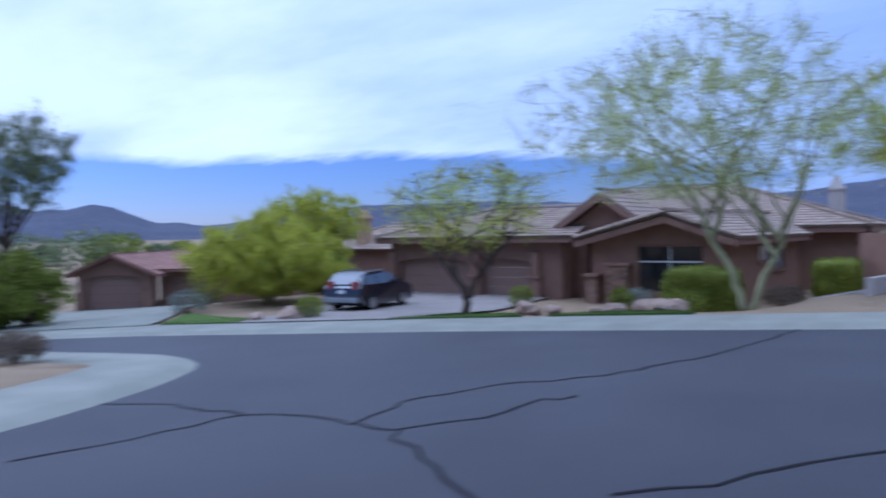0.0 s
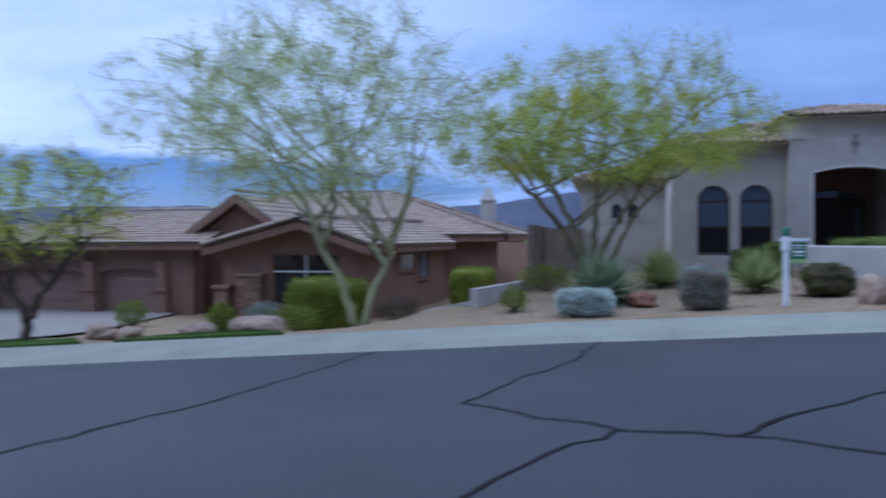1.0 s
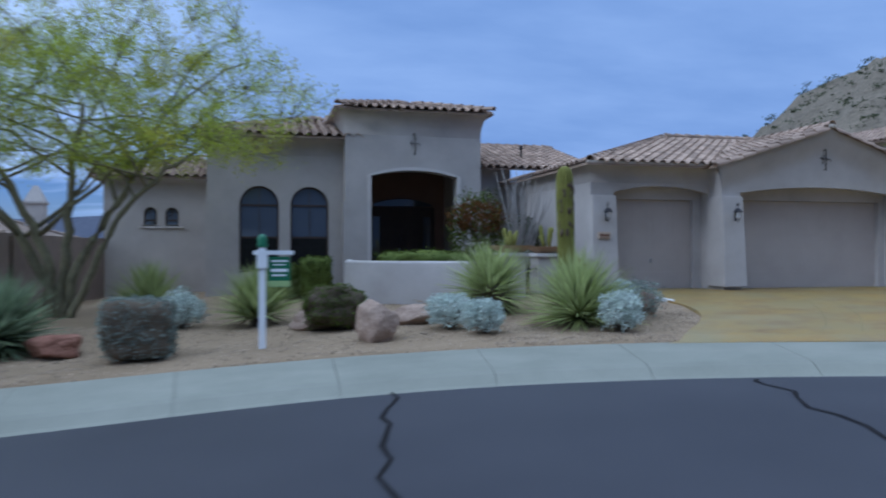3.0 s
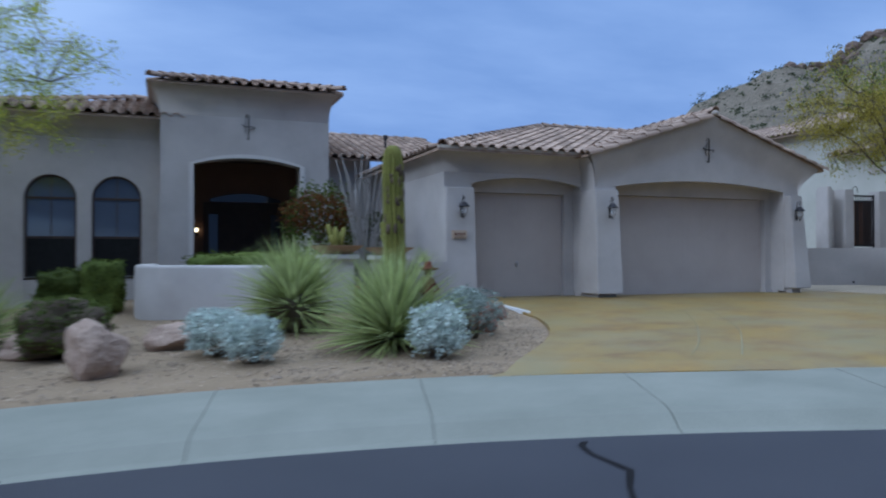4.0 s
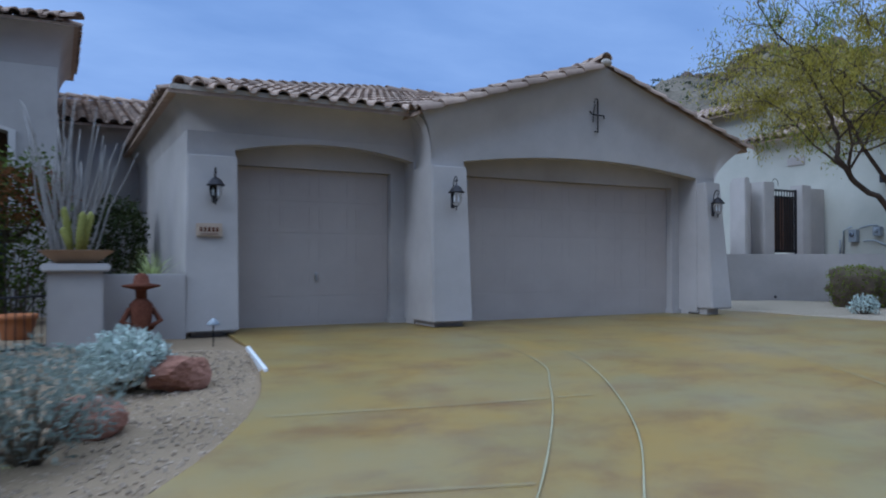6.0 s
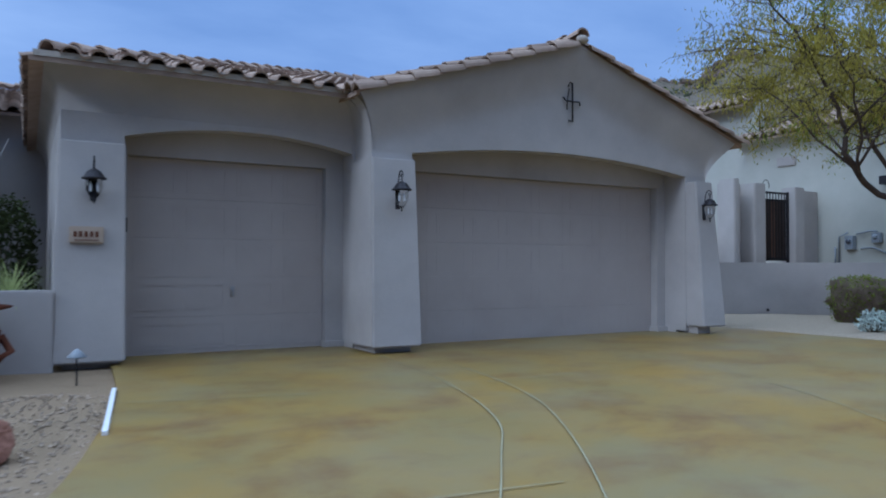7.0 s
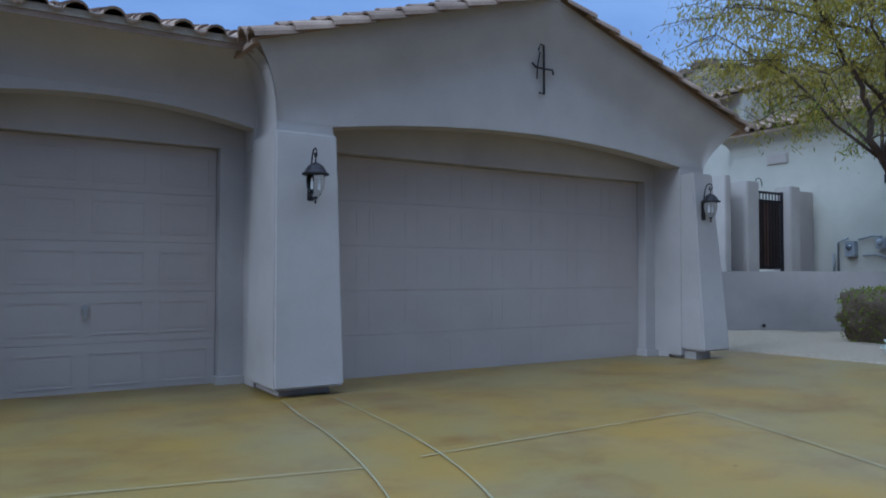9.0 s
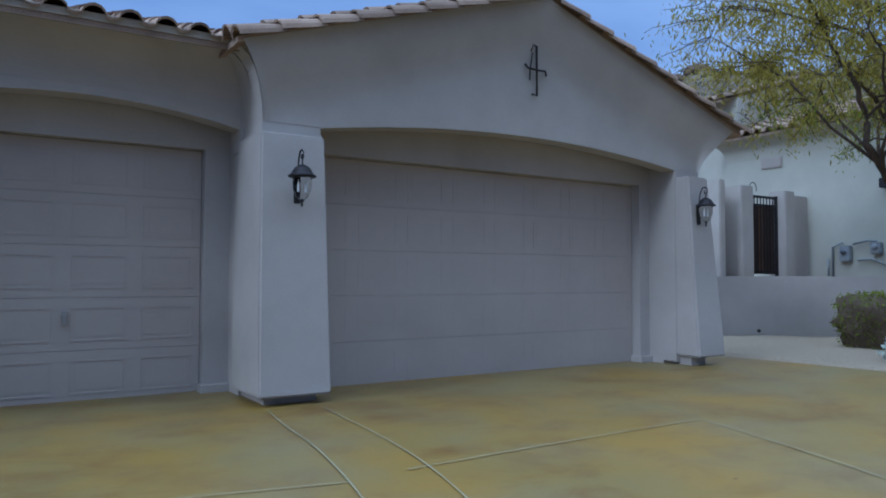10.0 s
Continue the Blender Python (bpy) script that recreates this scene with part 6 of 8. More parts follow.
def n_gable():
    y = 31.3
    x0, x1 = -14.6, -8.7
    xc = -11.1
    e, p = 0.98, 1.9
    wall = [(x0, NZ - 0.3), (x0, e - 0.1), (xc, p - 0.12), (x1, e - 0.1), (x1, NZ - 0.3), (-9.6, NZ - 0.3), (-9.6, 0.68), (-12.5, 0.68), (-12.5, NZ - 0.3)]
    part("wall", prism(bmesh.new(), wall, y, y + 0.3), STUCCO_N, NH, "gabled front wall")
    part("wall", box(bmesh.new(), -12.5, -9.6, y + 0.02, y + 0.3, NZ - 0.3, -1.45), STUCCO_N, NH)
    n_window(-12.45, -9.65, y + 0.1, -1.4, 0.62, "large dark window of the neighbouring house behind a hedge")
    bm = box(bmesh.new(), -0.3, 0.0, 0.3, 9.5, NZ - 0.3, e)
    bm.transform(skew(x1, y))
    part("side_wall", bm, STUCCO_N, NH)
    bm = box(bmesh.new(), 0.42, 0.55, -0.6, 9.6, e - 0.32, e - 0.03)
    bm.transform(skew(x1, y))
    part("fascia", bm, TRIM_N, NH, "dark eave board")
    bm = box(bmesh.new(), 0.0, 0.42, 0.0, 9.6, e - 0.3, e - 0.24)
    bm.transform(skew(x1, y))
    part("soffit", bm, TRIM_N, NH)
    part("side_wall", box(bmesh.new(), -14.6, -14.3, y + 0.3, 34.5, NZ - 0.3, e), STUCCO_N, NH)
    # heavy fascia boards on the rakes
    for a, b in (((x0 - 0.6, e - 0.12), (xc, p + 0.02)), ((xc, p + 0.02), (x1 + 0.55, e - 0.12))):
        q = [a, b, (b[0], b[1] - 0.3), (a[0], a[1] - 0.28)]
        part("fascia", prism(bmesh.new(), q, y - 0.62, y - 0.5), TRIM_N, NH, "dark rake board")
        q = [a, b, (b[0], b[1] - 0.12), (a[0], a[1] - 0.12)]
        part("soffit", prism(bmesh.new(), q, y - 0.5, y), TRIM_N, NH)
    left = [(x0 - 0.6, 36, e), (x0 - 0.6, y - 0.6, e), (xc, y - 0.6, p + 0.14), (xc, 36, p + 0.14)]
    right = [(x1 + 0.55, y - 0.6, e), (-6.8, 40.7, e), (-9.3, 44.0, p + 0.14), (xc, y - 0.6, p + 0.14)]
    roof(NH, [left, right], [((xc, y - 0.6, p + 0.2), (-9.3, 44.0, p + 0.2)), ((x0 - 0.6, y - 0.55, e), (xc, y - 0.55, p + 0.16)), ((x1 + 0.55, y - 0.55, e), (xc, y - 0.55, p + 0.16))], F_TILE, F_CAP, 0.42, 0.4, "flat tile roof of the front gable", 0)
    # stone pier and its cap
    for xa, xb, top in ((-13.75, -12.75, -0.12), (-14.75, -14.2, -0.62)):
        part("pier", box(bmesh.new(), xa, xb, y - 0.45, y, NZ - 0.3, top - 0.12), STONE_N, NH, "ledge stone pier")
        part("pier_cap", box(bmesh.new(), xa - 0.1, xb + 0.1, y - 0.55, y, top - 0.14, top, 0.02), STUCCO_N, NH)
    rnd = random.Random(5)
    slab = bpy.data.meshes.new("ledge_stone")
    bm = box(bmesh.new(), -0.5, 0.5, -0.03, 0.03, -0.5, 0.5)
    bm.to_mesh(slab)
    bm.free()
    slab.materials.append(STONE_N)
    z = NZ
    poses = []
    while z < -0.3:
        h = rnd.uniform(0.07, 0.15)
        x = -13.75
        while x < -12.8:
            w = min(rnd.uniform(0.15, 0.4), -12.75 - x)
            poses.append(Matrix.Translation((x + w / 2, y - 0.46 - rnd.uniform(0, 0.03), z + h / 2)) @ Matrix.Diagonal((w - 0.015, 1, h - 0.012, 1)))
            x += w
        z += h
    pieces("ledge_stone", slab, poses, NH)


n_gable()


def n_masses():
    k = 0.3
    # small windows along the side wall
    for d, w, z0, z1 in ((4.6, 0.75, -0.15, 0.5), (6.6, 0.7, -0.6, 0.5)):
        m = skew(-8.7, 31.3)
        o = m @ Vector((0, d, z0))
        ob = thing("window", "small window in the side wall of the neighbouring house", "window", (o.x, o.y, z0), "windows of the neighbouring house")
        for kind_of, q, mat in (("pane", (0.0, 0.02, d - w, d + w, z0, z1), PANE), ("frame", (0.0, 0.05, d - w - 0.09, d - w, z0 - 0.09, z1 + 0.09), TRIM_N), ("frame", (0.0, 0.05, d + w, d + w + 0.09, z0 - 0.09, z1 + 0.09), TRIM_N), ("glazing_bar", (0.0, 0.035, d - 0.03, d + 0.03, z0, z1), WHITE), ("sill", (0.0, 0.1, d - w - 0.15, d + w + 0.15, z0 - 0.16, z0 - 0.09), TRIM_N)):
            bm = box(bmesh.new(), *q)
            bm.transform(m)
            part(kind_of, bm, mat, ob)
    # entry gable, tall
    part("entry_wall", prism(bmesh.new(), [(-16.6, NZ), (-16.6, 1.6), (-14.9, 2.75), (-13.2, 1.6), (-13.2, NZ), (-14.2, NZ), (-14.2, 0.7), (-15.7, 0.7), (-15.7, NZ)], 33.4, 33.7), STUCCO_N, NH)
    part("entry_back", box(bmesh.new(), -16.6, -13.2, 35.5, 35.7, NZ, 2), BROWN_DOOR, NH)
    for a, b in (((-17.3, 1.5), (-14.9, 3.1)), ((-14.9, 3.1), (-12.5, 1.5))):
        part("fascia", prism(bmesh.new(), [a, b, (b[0], b[1] - 0.32), (a[0], a[1] - 0.3)], 32.9, 33.05), TRIM_N, NH)
    planes = [[(-17.3, 38, 1.55), (-17.3, 32.9, 1.55), (-14.9, 32.9, 3.2), (-14.9, 38, 3.2)], [(-12.5, 32.9, 1.55), (-12.5, 38, 1.55), (-14.9, 38, 3.2), (-14.9, 32.9, 3.2)]]
    roof(NH, planes, [((-14.9, 32.9, 3.24), (-14.9, 38, 3.24))], F_TILE, F_CAP, 0.42, 0.4, "tile roof over the entry", 0)
    part("side_wall", box(bmesh.new(), -16.62, -16.4, 32.76, 38.0, NZ - 0.3, 1.5), STUCCO_N, NH)
    # garage wing
    y = 32.4
    bm = bmesh.new()
    prism(bm, [(-27.2, NZ - 0.3), (-27.2, 0.95), (-16.6, 0.95), (-16.6, NZ - 0.3), (-18.4, NZ - 0.3), (-18.4, -0.2)] + arch(-21.1, -18.4, -0.2, 0.18)[1:-1] + [(-21.1, -0.2), (-21.1, NZ - 0.3), (-22.0, NZ - 0.3), (-22.0, -0.2)] + arch(-26.6, -22.0, -0.2, 0.2)[1:-1] + [(-26.6, -0.2), (-26.6, NZ - 0.3)], y, y + 0.35)
    part("wall", bm, STUCCO_N, NH, "garage wing wall with arched openings")
    for xa, xb in ((-21.1, -18.4), (-26.6, -22.0)):
        door = thing("garage_door", "brown sectional garage door of the neighbouring house, closed", "garage door", ((xa + xb) / 2, y + 0.3, NZ), "garage doors of the neighbouring house")
        for r in range(4):
            bm = box(bmesh.new(), xa, xb, y + 0.3, y + 0.36, NZ + r * 0.5, NZ + r * 0.5 + 0.49, 0.006)
            part("leaf", bm, DOOR_N, door)
    for xa, xb in ((-18.3, -17.7), (-21.9, -21.2), (-27.3, -26.7)):
        part("pier", box(bmesh.new(), xa, xb, y - 0.35, y, NZ - 0.3, -1.0), STUCCO_N, NH)
        part("pier_cap", box(bmesh.new(), xa - 0.06, xb + 0.06, y - 0.42, y, -1.0, -0.88, 0.02), STUCCO_N, NH)
        part("pier", box(bmesh.new(), xa + 0.1, xb - 0.1, y - 0.25, y, -0.88, 0.3), STUCCO_N, NH)
    e = 1.1
    roof(NH, [[(-27.9, 31.8, e), (-15.9, 31.8, e), (-15.9, 36.8, e + 1.5), (-22.9, 36.8, e + 1.5)], [(-27.9, 41.0, e), (-27.9, 31.8, e), (-22.9, 36.8, e + 1.5)]], [((-27.9, 31.8, e + 0.04), (-22.9, 36.8, e + 1.54)), ((-22.9, 36.8, e + 1.54), (-15.9, 36.8, e + 1.54))], F_TILE, F_CAP, 0.42, 0.4, "flat tile roof over the neighbour's garages", 0)
    part("fascia", box(bmesh.new(), -27.9, -15.9, 31.85, 31.97, e - 0.3, e - 0.03), TRIM_N, NH)
    part("side_wall", box(bmesh.new(), -27.2, -26.9, y + 0.35, 41, NZ - 0.3, 0.95), STUCCO_N, NH)
    # main mass further back: a long hip roof, with the chimney
    e = 1.4
    part("back_wing", box(bmesh.new(), -22.0, -4.9, 42.5, 56.0, NZ - 0.3, e - 0.1), STUCCO_N, NH)
    c1, c2 = (-12.6, 49.0, 4.12), (-20.5, 49.0, 4.12)
    roof(NH, [[(-22.0, 41.8, e), (-4.2, 41.8, e), c1, c2], [(-4.2, 41.8, e), (-4.2, 56.2, e), c1], [(-4.2, 56.2, e), (-22.0, 56.2, e), c2, c1]], [((-4.2, 41.8, e + 0.04), c1), ((-4.2, 56.2, e + 0.04), c1), (c1, c2)], F_TILE, F_CAP, 0.42, 0.4, "long flat tile hip roof of the main mass", 0)
    part("fascia", box(bmesh.new(), -4.45, -4.3, 41.85, 56.1, e - 0.36, e - 0.03), TRIM_N, NH)
    part("fascia", box(bmesh.new(), -22.0, -4.3, 41.85, 42.0, e - 0.36, e - 0.03), TRIM_N, NH)
    part("soffit", box(bmesh.new(), -22.0, -4.45, 42.0, 42.5, e - 0.34, e - 0.28), TRIM_N, NH)
    for y in (45.5, 48.0):
        ob = thing("window", "narrow window in the back wing of the neighbouring house", "window", (-4.88, y, -0.4), "windows of the neighbouring house")
        part("pane", box(bmesh.new(), -4.91, -4.87, y - 0.35, y + 0.35, -0.9, 0.4), PANE_DARK, ob)
        part("sill", box(bmesh.new(), -4.9, -4.8, y - 0.45, y + 0.45, -1.0, -0.9), TRIM_N, ob)
    for cx, cy, base, top in ((-7.05, 53.5, 1.0, 3.75),):
        ob = part("chimney", box(bmesh.new(), cx - 0.45, cx + 0.45, cy - 0.45, cy + 0.45, base, top, 0.02), STUCCO, NH)
        part("chimney_band", box(bmesh.new(), cx - 0.52, cx + 0.52, cy - 0.52, cy + 0.52, top - 0.1, top + 0.05, 0.02), STUCCO, ob)
        bm = frustum(bmesh.new(), (cx - 0.48, cx + 0.48, cy - 0.48, cy + 0.48, top + 0.05), (cx - 0.26, cx + 0.26, cy - 0.26, cy + 0.26, top + 0.55))
        part("chimney_hood", bm, STUCCO, ob)
        bm = frustum(bmesh.new(), (cx - 0.26, cx + 0.26, cy - 0.26, cy + 0.26, top + 0.55), (cx - 0.1, cx + 0.1, cy - 0.1, cy + 0.1, top + 0.9))
        part("chimney_top", bm, STUCCO, ob)


def chimney_house():
    """Roof and chimney of the next house, seen over the planting."""
    ob = thing("tan_house", "tan stucco house with pale tile roof and chimney behind trees", "house", (-34.5, 42.5, NZ))
    part("wall", box(bmesh.new(), -38.5, -30.0, 39.5, 46.0, NZ - 0.3, 0.3), STUCCO_N, ob)
    e, top = 0.3, 2.0
    c = [(-35.5, 42.75, top), (-33.0, 42.75, top)]
    lo = [(-39.0, 39.0, e), (-29.5, 39.0, e), (-29.5, 46.5, e), (-39.0, 46.5, e)]
    roof(ob, [[lo[0], lo[1], c[1], c[0]], [lo[1], lo[2], c[1]], [lo[2], lo[3], c[0], c[1]], [lo[3], lo[0], c[0]]], [(c[0], c[1]), (lo[1], c[1]), (lo[0], c[0])], F_TILE, F_CAP, 0.42, 0.4, "pale flat tile hip roof", 0)
    x, y = -35.6, 39.9
    stack = part("chimney", box(bmesh.new(), x - 0.4, x + 0.4, y - 0.4, y + 0.4, 0.2, 2.5, 0.02), BOWL, ob, "tan stucco chimney")
    part("chimney_band", box(bmesh.new(), x - 0.5, x + 0.5, y - 0.5, y + 0.5, 2.4, 2.56, 0.02), BOWL, stack)
    part("chimney_hood", frustum(bmesh.new(), (x - 0.42, x + 0.42, y - 0.42, y + 0.42, 2.56), (x - 0.15, x + 0.15, y - 0.15, y + 0.15, 3.1)), BOWL, stack)


chimney_house()
DOOR_N = surface("brown_door_paint", (0.25, 0.165, 0.13), (0.30, 0.20, 0.155), 1, 80, 0.1, 0.7)
n_masses()


# ---- walls between the yards ----
def bar_wall(name, pts, width, z0, z1, material, label, category):
    bm = bmesh.new()
    for (xa, ya), (xb, yb) in zip(pts, pts[1:]):
        d = Vector((xb - xa, yb - ya)).normalized()
        n = Vector((-d.y, d.x)) * width / 2
        lo = [bm.verts.new((p[0] + s * n.x, p[1] + s * n.y, z0)) for p, s in (((xa, ya), 1), ((xb, yb), 1), ((xb, yb), -1), ((xa, ya), -1))]
        hi = [bm.verts.new((v.co.x, v.co.y, z1)) for v in lo]
        bm.faces.new(hi)
        for i in range(4):
            bm.faces.new((lo[i], hi[i], hi[(i + 1) % 4], lo[(i + 1) % 4]))
    bmesh.ops.recalc_face_normals(bm, faces=bm.faces[:])
    return structure(name, bm, material, label, category)


# darker, browner stucco: the side-yard walls' shade is put into the colour
STUCCO_SHADE = surface("shaded_stucco", (0.20, 0.155, 0.125), (0.28, 0.22, 0.18), 1.0, 80, 0.3, 0.95, blotch=0.7)
bar_wall("garden_wall", [(-1.85, 28.4), (-1.85, 36.0)], 0.22, -1.2, 1.67, STUCCO_SHADE, "tall stucco garden wall at the side yard, shade in its brown colour", "garden wall")
bar_wall("garden_wall", [(-1.74, 31.5), (-0.36, 36.2)], 0.2, -0.8, 1.6, STUCCO_SHADE, "stucco side-yard wall joining the house, shade in its brown colour", "garden wall")
bar_wall("garden_wall", [(-4.6, 41.0), (-1.96, 38.0)], 0.2, -2.2, 1.0, STUCCO_N, "pinkish block wall behind the neighbour's hedge", "garden wall")
bar_wall("retaining_wall", [(-3.0, 23.9), (-2.2, 27.0), (-2.0, 28.3)], 0.22, -1.4, -0.15, STUCCO, "low grey stucco retaining wall between the yards", "retaining wall")

def sloped_wall():
    """Low wall end that steps down with the slope."""
    bm = bmesh.new()
    ends = [(-3.05, 24.35, -0.5), (-4.75, 24.95, -0.9)]
    rows = []
    for x, y, z in ends:
        rows.append([bm.verts.new(c) for c in ((x, y - 0.1, -2.2), (x, y - 0.1, z), (x, y + 0.1, z), (x, y + 0.1, -2.2))])
    for i in range(4):
        bm.faces.new((rows[0][i], rows[0][(i + 1) % 4], rows[1][(i + 1) % 4], rows[1][i]))
    bm.faces.new(rows[0])
    bm.faces.new(rows[1][::-1])
    bmesh.ops.recalc_face_normals(bm, faces=bm.faces[:])
    structure("retaining_wall", bm, STUCCO, "low wall end running down the gravel slope", "retaining wall")


sloped_wall()

# ---- neighbour's planting ----
tree("pale two-stemmed desert tree with wispy grey-green leaves beside the pavement", (-6.2, 23.4, on(-6.2, 23.4)),
     [([(-6.25, 23.4, -1.3), (-6.6, 23.4, -0.1), (-7.2, 23.5, 1.0), (-7.9, 23.6, 2.4), (-8.9, 23.7, 3.6)], [0.125, 0.11, 0.09, 0.07, 0.05]),
      ([(-6.1, 23.4, -1.3), (-5.75, 23.5, -0.1), (-5.25, 23.6, 0.75), (-5.35, 23.6, 1.0), (-4.9, 23.6, 2.0), (-4.6, 23.7, 3.2)], [0.11, 0.095, 0.085, 0.08, 0.065, 0.05]),
      ([(-5.4, 23.55, 0.45), (-5.9, 23.8, 1.05), (-5.75, 23.9, 1.25), (-6.1, 23.9, 2.4)], [0.08, 0.075, 0.07, 0.05]),
      ([(-7.2, 23.5, 1.0), (-6.9, 23.5, 2.1), (-7.0, 23.4, 3.3)], [0.1, 0.08, 0.06])],
     (-7.8, 23.6, 4.7), (6.4, 4.8, 4.2), limbs=22, subs=180, twigs=2300, per=34, size=0.042, slim=0.26, foliage=LEAF_GREY, bark=BARK_GREEN, seed=11, inner=0.4, floor=2.3)
tree("small multi-stemmed tree with thin yellow-green leaves by the neighbour's driveway", (-15.1, 21.35, on(-15.1, 21.35)),
     [([(-15.1, 21.35, -1.9), (-15.05, 21.35, -0.9), (-15.9, 21.35, 0.2), (-16.8, 21.45, 1.0)], [0.16, 0.13, 0.09, 0.06]),
      ([(-15.05, 21.35, -1.0), (-14.8, 21.45, -0.3), (-13.9, 21.55, 0.7), (-13.2, 21.55, 1.3)], [0.13, 0.11, 0.08, 0.05])],
     (-15.3, 21.8, 2.3), (4.3, 3.2, 2.2), limbs=12, subs=80, twigs=800, per=15, size=0.06, slim=0.26, foliage=LEAF_TREE, bark=BARK_DARK, seed=12, second=LEAF_YELLOW, share=-0.1, floor=0.2)
tree("dense bright green palo verde spreading over the planting strip", (-29.0, 24.6, on(-29, 24.6)),
     [([(-29.0, 24.6, -2.3), (-29.1, 24.6, -1.3), (-29.9, 24.6, -0.3)], [0.16, 0.13, 0.09]), ([(-28.9, 24.6, -2.3), (-28.4, 24.7, -1.2), (-27.7, 24.8, -0.2)], [0.14, 0.12, 0.08])],
     (-29.0, 24.7, 0.2), (5.4, 4.2, 2.9), limbs=14, subs=90, twigs=1500, per=105, size=0.06, slim=0.26, foliage=LEAF_LIME, bark=BARK_PALE, seed=13, inner=0.3, floor=-1.6)
tree("taller grey-green tree behind the palo verde", (-32.7, 31.0, -2.0),
     [([(-32.7, 31.0, -2.3), (-32.7, 31.0, -0.5), (-33.0, 31.0, 1.0)], [0.17, 0.14, 0.1]), ([(-32.6, 31.0, -1.0), (-31.8, 31.1, 0.3), (-31.2, 31.1, 1.3)], [0.12, 0.1, 0.07])],
     (-32.2, 31.2, 2.0), (4.6, 3.2, 2.7), limbs=12, subs=80, twigs=1000, per=45, size=0.08, slim=0.28, foliage=LEAF_LIME, bark=BARK_PALE, seed=14, inner=0.3)
tree("feathery grey-green tree across the side street", (-37.9, 16.6, on(-37.9, 16.6)),
     [([(-37.9, 16.6, -3.0), (-38.1, 16.6, -1.0), (-37.8, 16.6, 1.4), (-37.4, 16.7, 3.2)], [0.2, 0.17, 0.13, 0.09])],
     (-37.7, 16.7, 5.0), (4.4, 4.0, 3.4), limbs=12, subs=90, twigs=1100, per=55, size=0.06, slim=0.2, foliage=LEAF_DUSK, bark=BARK_DARK, seed=15, inner=0.3)
tree("dense yellow-green thicket below the feathery tree", (-35.2, 15.3, on(-35.2, 15.3)),
     [([(-34.5, 15.8, -2.8), (-34.6, 15.8, -1.9), (-35.1, 15.8, -1.2)], [0.12, 0.1, 0.07]), ([(-34.4, 15.8, -2.8), (-34.0, 15.8, -1.8), (-33.5, 15.9, -1.0)], [0.11, 0.1, 0.07])],
     (-35.2, 15.3, -0.9), (3.3, 3.0, 2.4), limbs=8, subs=40, twigs=500, per=90, size=0.08, slim=0.3, foliage=LEAF_SHRUB, bark=BARK_DARK, seed=16, inner=0.3, floor=-2.4)
shrub("large clipped green hedge before the neighbour's window", (-8.7, 27.6, on(-8.7, 27.6) - 0.1), (1.35, 0.8, 0.98), LEAF_SHRUB, 6500, 0.05, 0.5, 0.6, 40, LEAF_SHRUB, kind_name="hedge")
shrub("clipped green hedge block beside the neighbour's side wall", (-5.2, 36.5, -1.98), (0.95, 1.1, 0.95), LEAF_SHRUB, 4500, 0.05, 0.5, 0.75, 41, LEAF_SHRUB, kind_name="hedge")
shrub("round topiary bush behind the parked car", (-30.4, 30.4, -1.98), (1.2, 1.15, 1.2), LEAF_SHRUB, 4200, 0.06, 0.5, 0.15, 42, LEAF_SHRUB)
for i, (x, y, rx, rz, mt, lb) in enumerate(((-8.3, 24.0, 0.7, 0.42, LEAF_SHRUB, "loose yellow-green shrub by the tree"), (-9.9, 22.6, 0.35, 0.45, LEAF_SHRUB, "dark narrow shrub by the rocks"), (-5.3, 24.2, 0.6, 0.35, LEAF_DRY, "dry brown shrub at the tree's foot"), (-21.0, 19.6, 0.5, 0.45, LEAF_SHRUB, "dark shrub beside the lawn strip"), (-29.5, 20.5, 0.8, 0.55, LEAF_SAGE, "grey bush by the lawn strip"), (-33.2, 24.5, 0.9, 0.6, LEAF_SHRUB, "dark bush before the far garage"), (-11.5, 28.5, 0.6, 0.5, LEAF_SAGE, "pale spiky bush below the window"), (-16.5, 28.0, 0.5, 0.5, LEAF_SHRUB, "dark round bush by the neighbour's entry"))):
    shrub(lb, (x, y, on(x, y) - 0.03), (rx, rx, rz), mt, 1500, 0.045, 0.45, 0.1, 50 + i)
rnd = random.Random(9)
for i in range(15):
    x = rnd.uniform(-13.2, -7.0) if i < 11 else rnd.uniform(-24.5, -21)
    y = back_y(x) + rnd.uniform(1.0, 4.2)
    s = rnd.uniform(0.2, 0.48)
    boulder("pale pinkish boulder in the neighbour's planting bed", (x, y, on(x, y)), (s * 1.2, s, s * 0.75), ROCK, 30 + i)


def lawn(pts, label):
    bm = bmesh.new()
    vs = [bm.verts.new((x, y, on(x, y) + 0.09)) for x, y in pts]
    lo = [bm.verts.new((x, y, on(x, y) - 0.2)) for x, y in pts]
    f = bm.faces.new(vs)
    f.normal_update()
    for i in range(len(pts)):
        bm.faces.new((lo[i], lo[(i + 1) % len(pts)], vs[(i + 1) % len(pts)], vs[i]))
    ob = structure("lawn", bm, LAWN, label, "lawn")
    r = np.random.default_rng(len(pts))
    xy = np.array(pts)
    lo_c, hi_c = xy.min(0), xy.max(0)
    cen = []
    for p in r.uniform(lo_c, hi_c, (2600, 2)):
        if inside([tuple(q) for q in pts], p[0], p[1]):
            cen.append((p[0], p[1], on(p[0], p[1]) + 0.11))
    if cen:
        leaves("grass", np.array(cen), 0.05, 0.12, LAWN, ob, r)


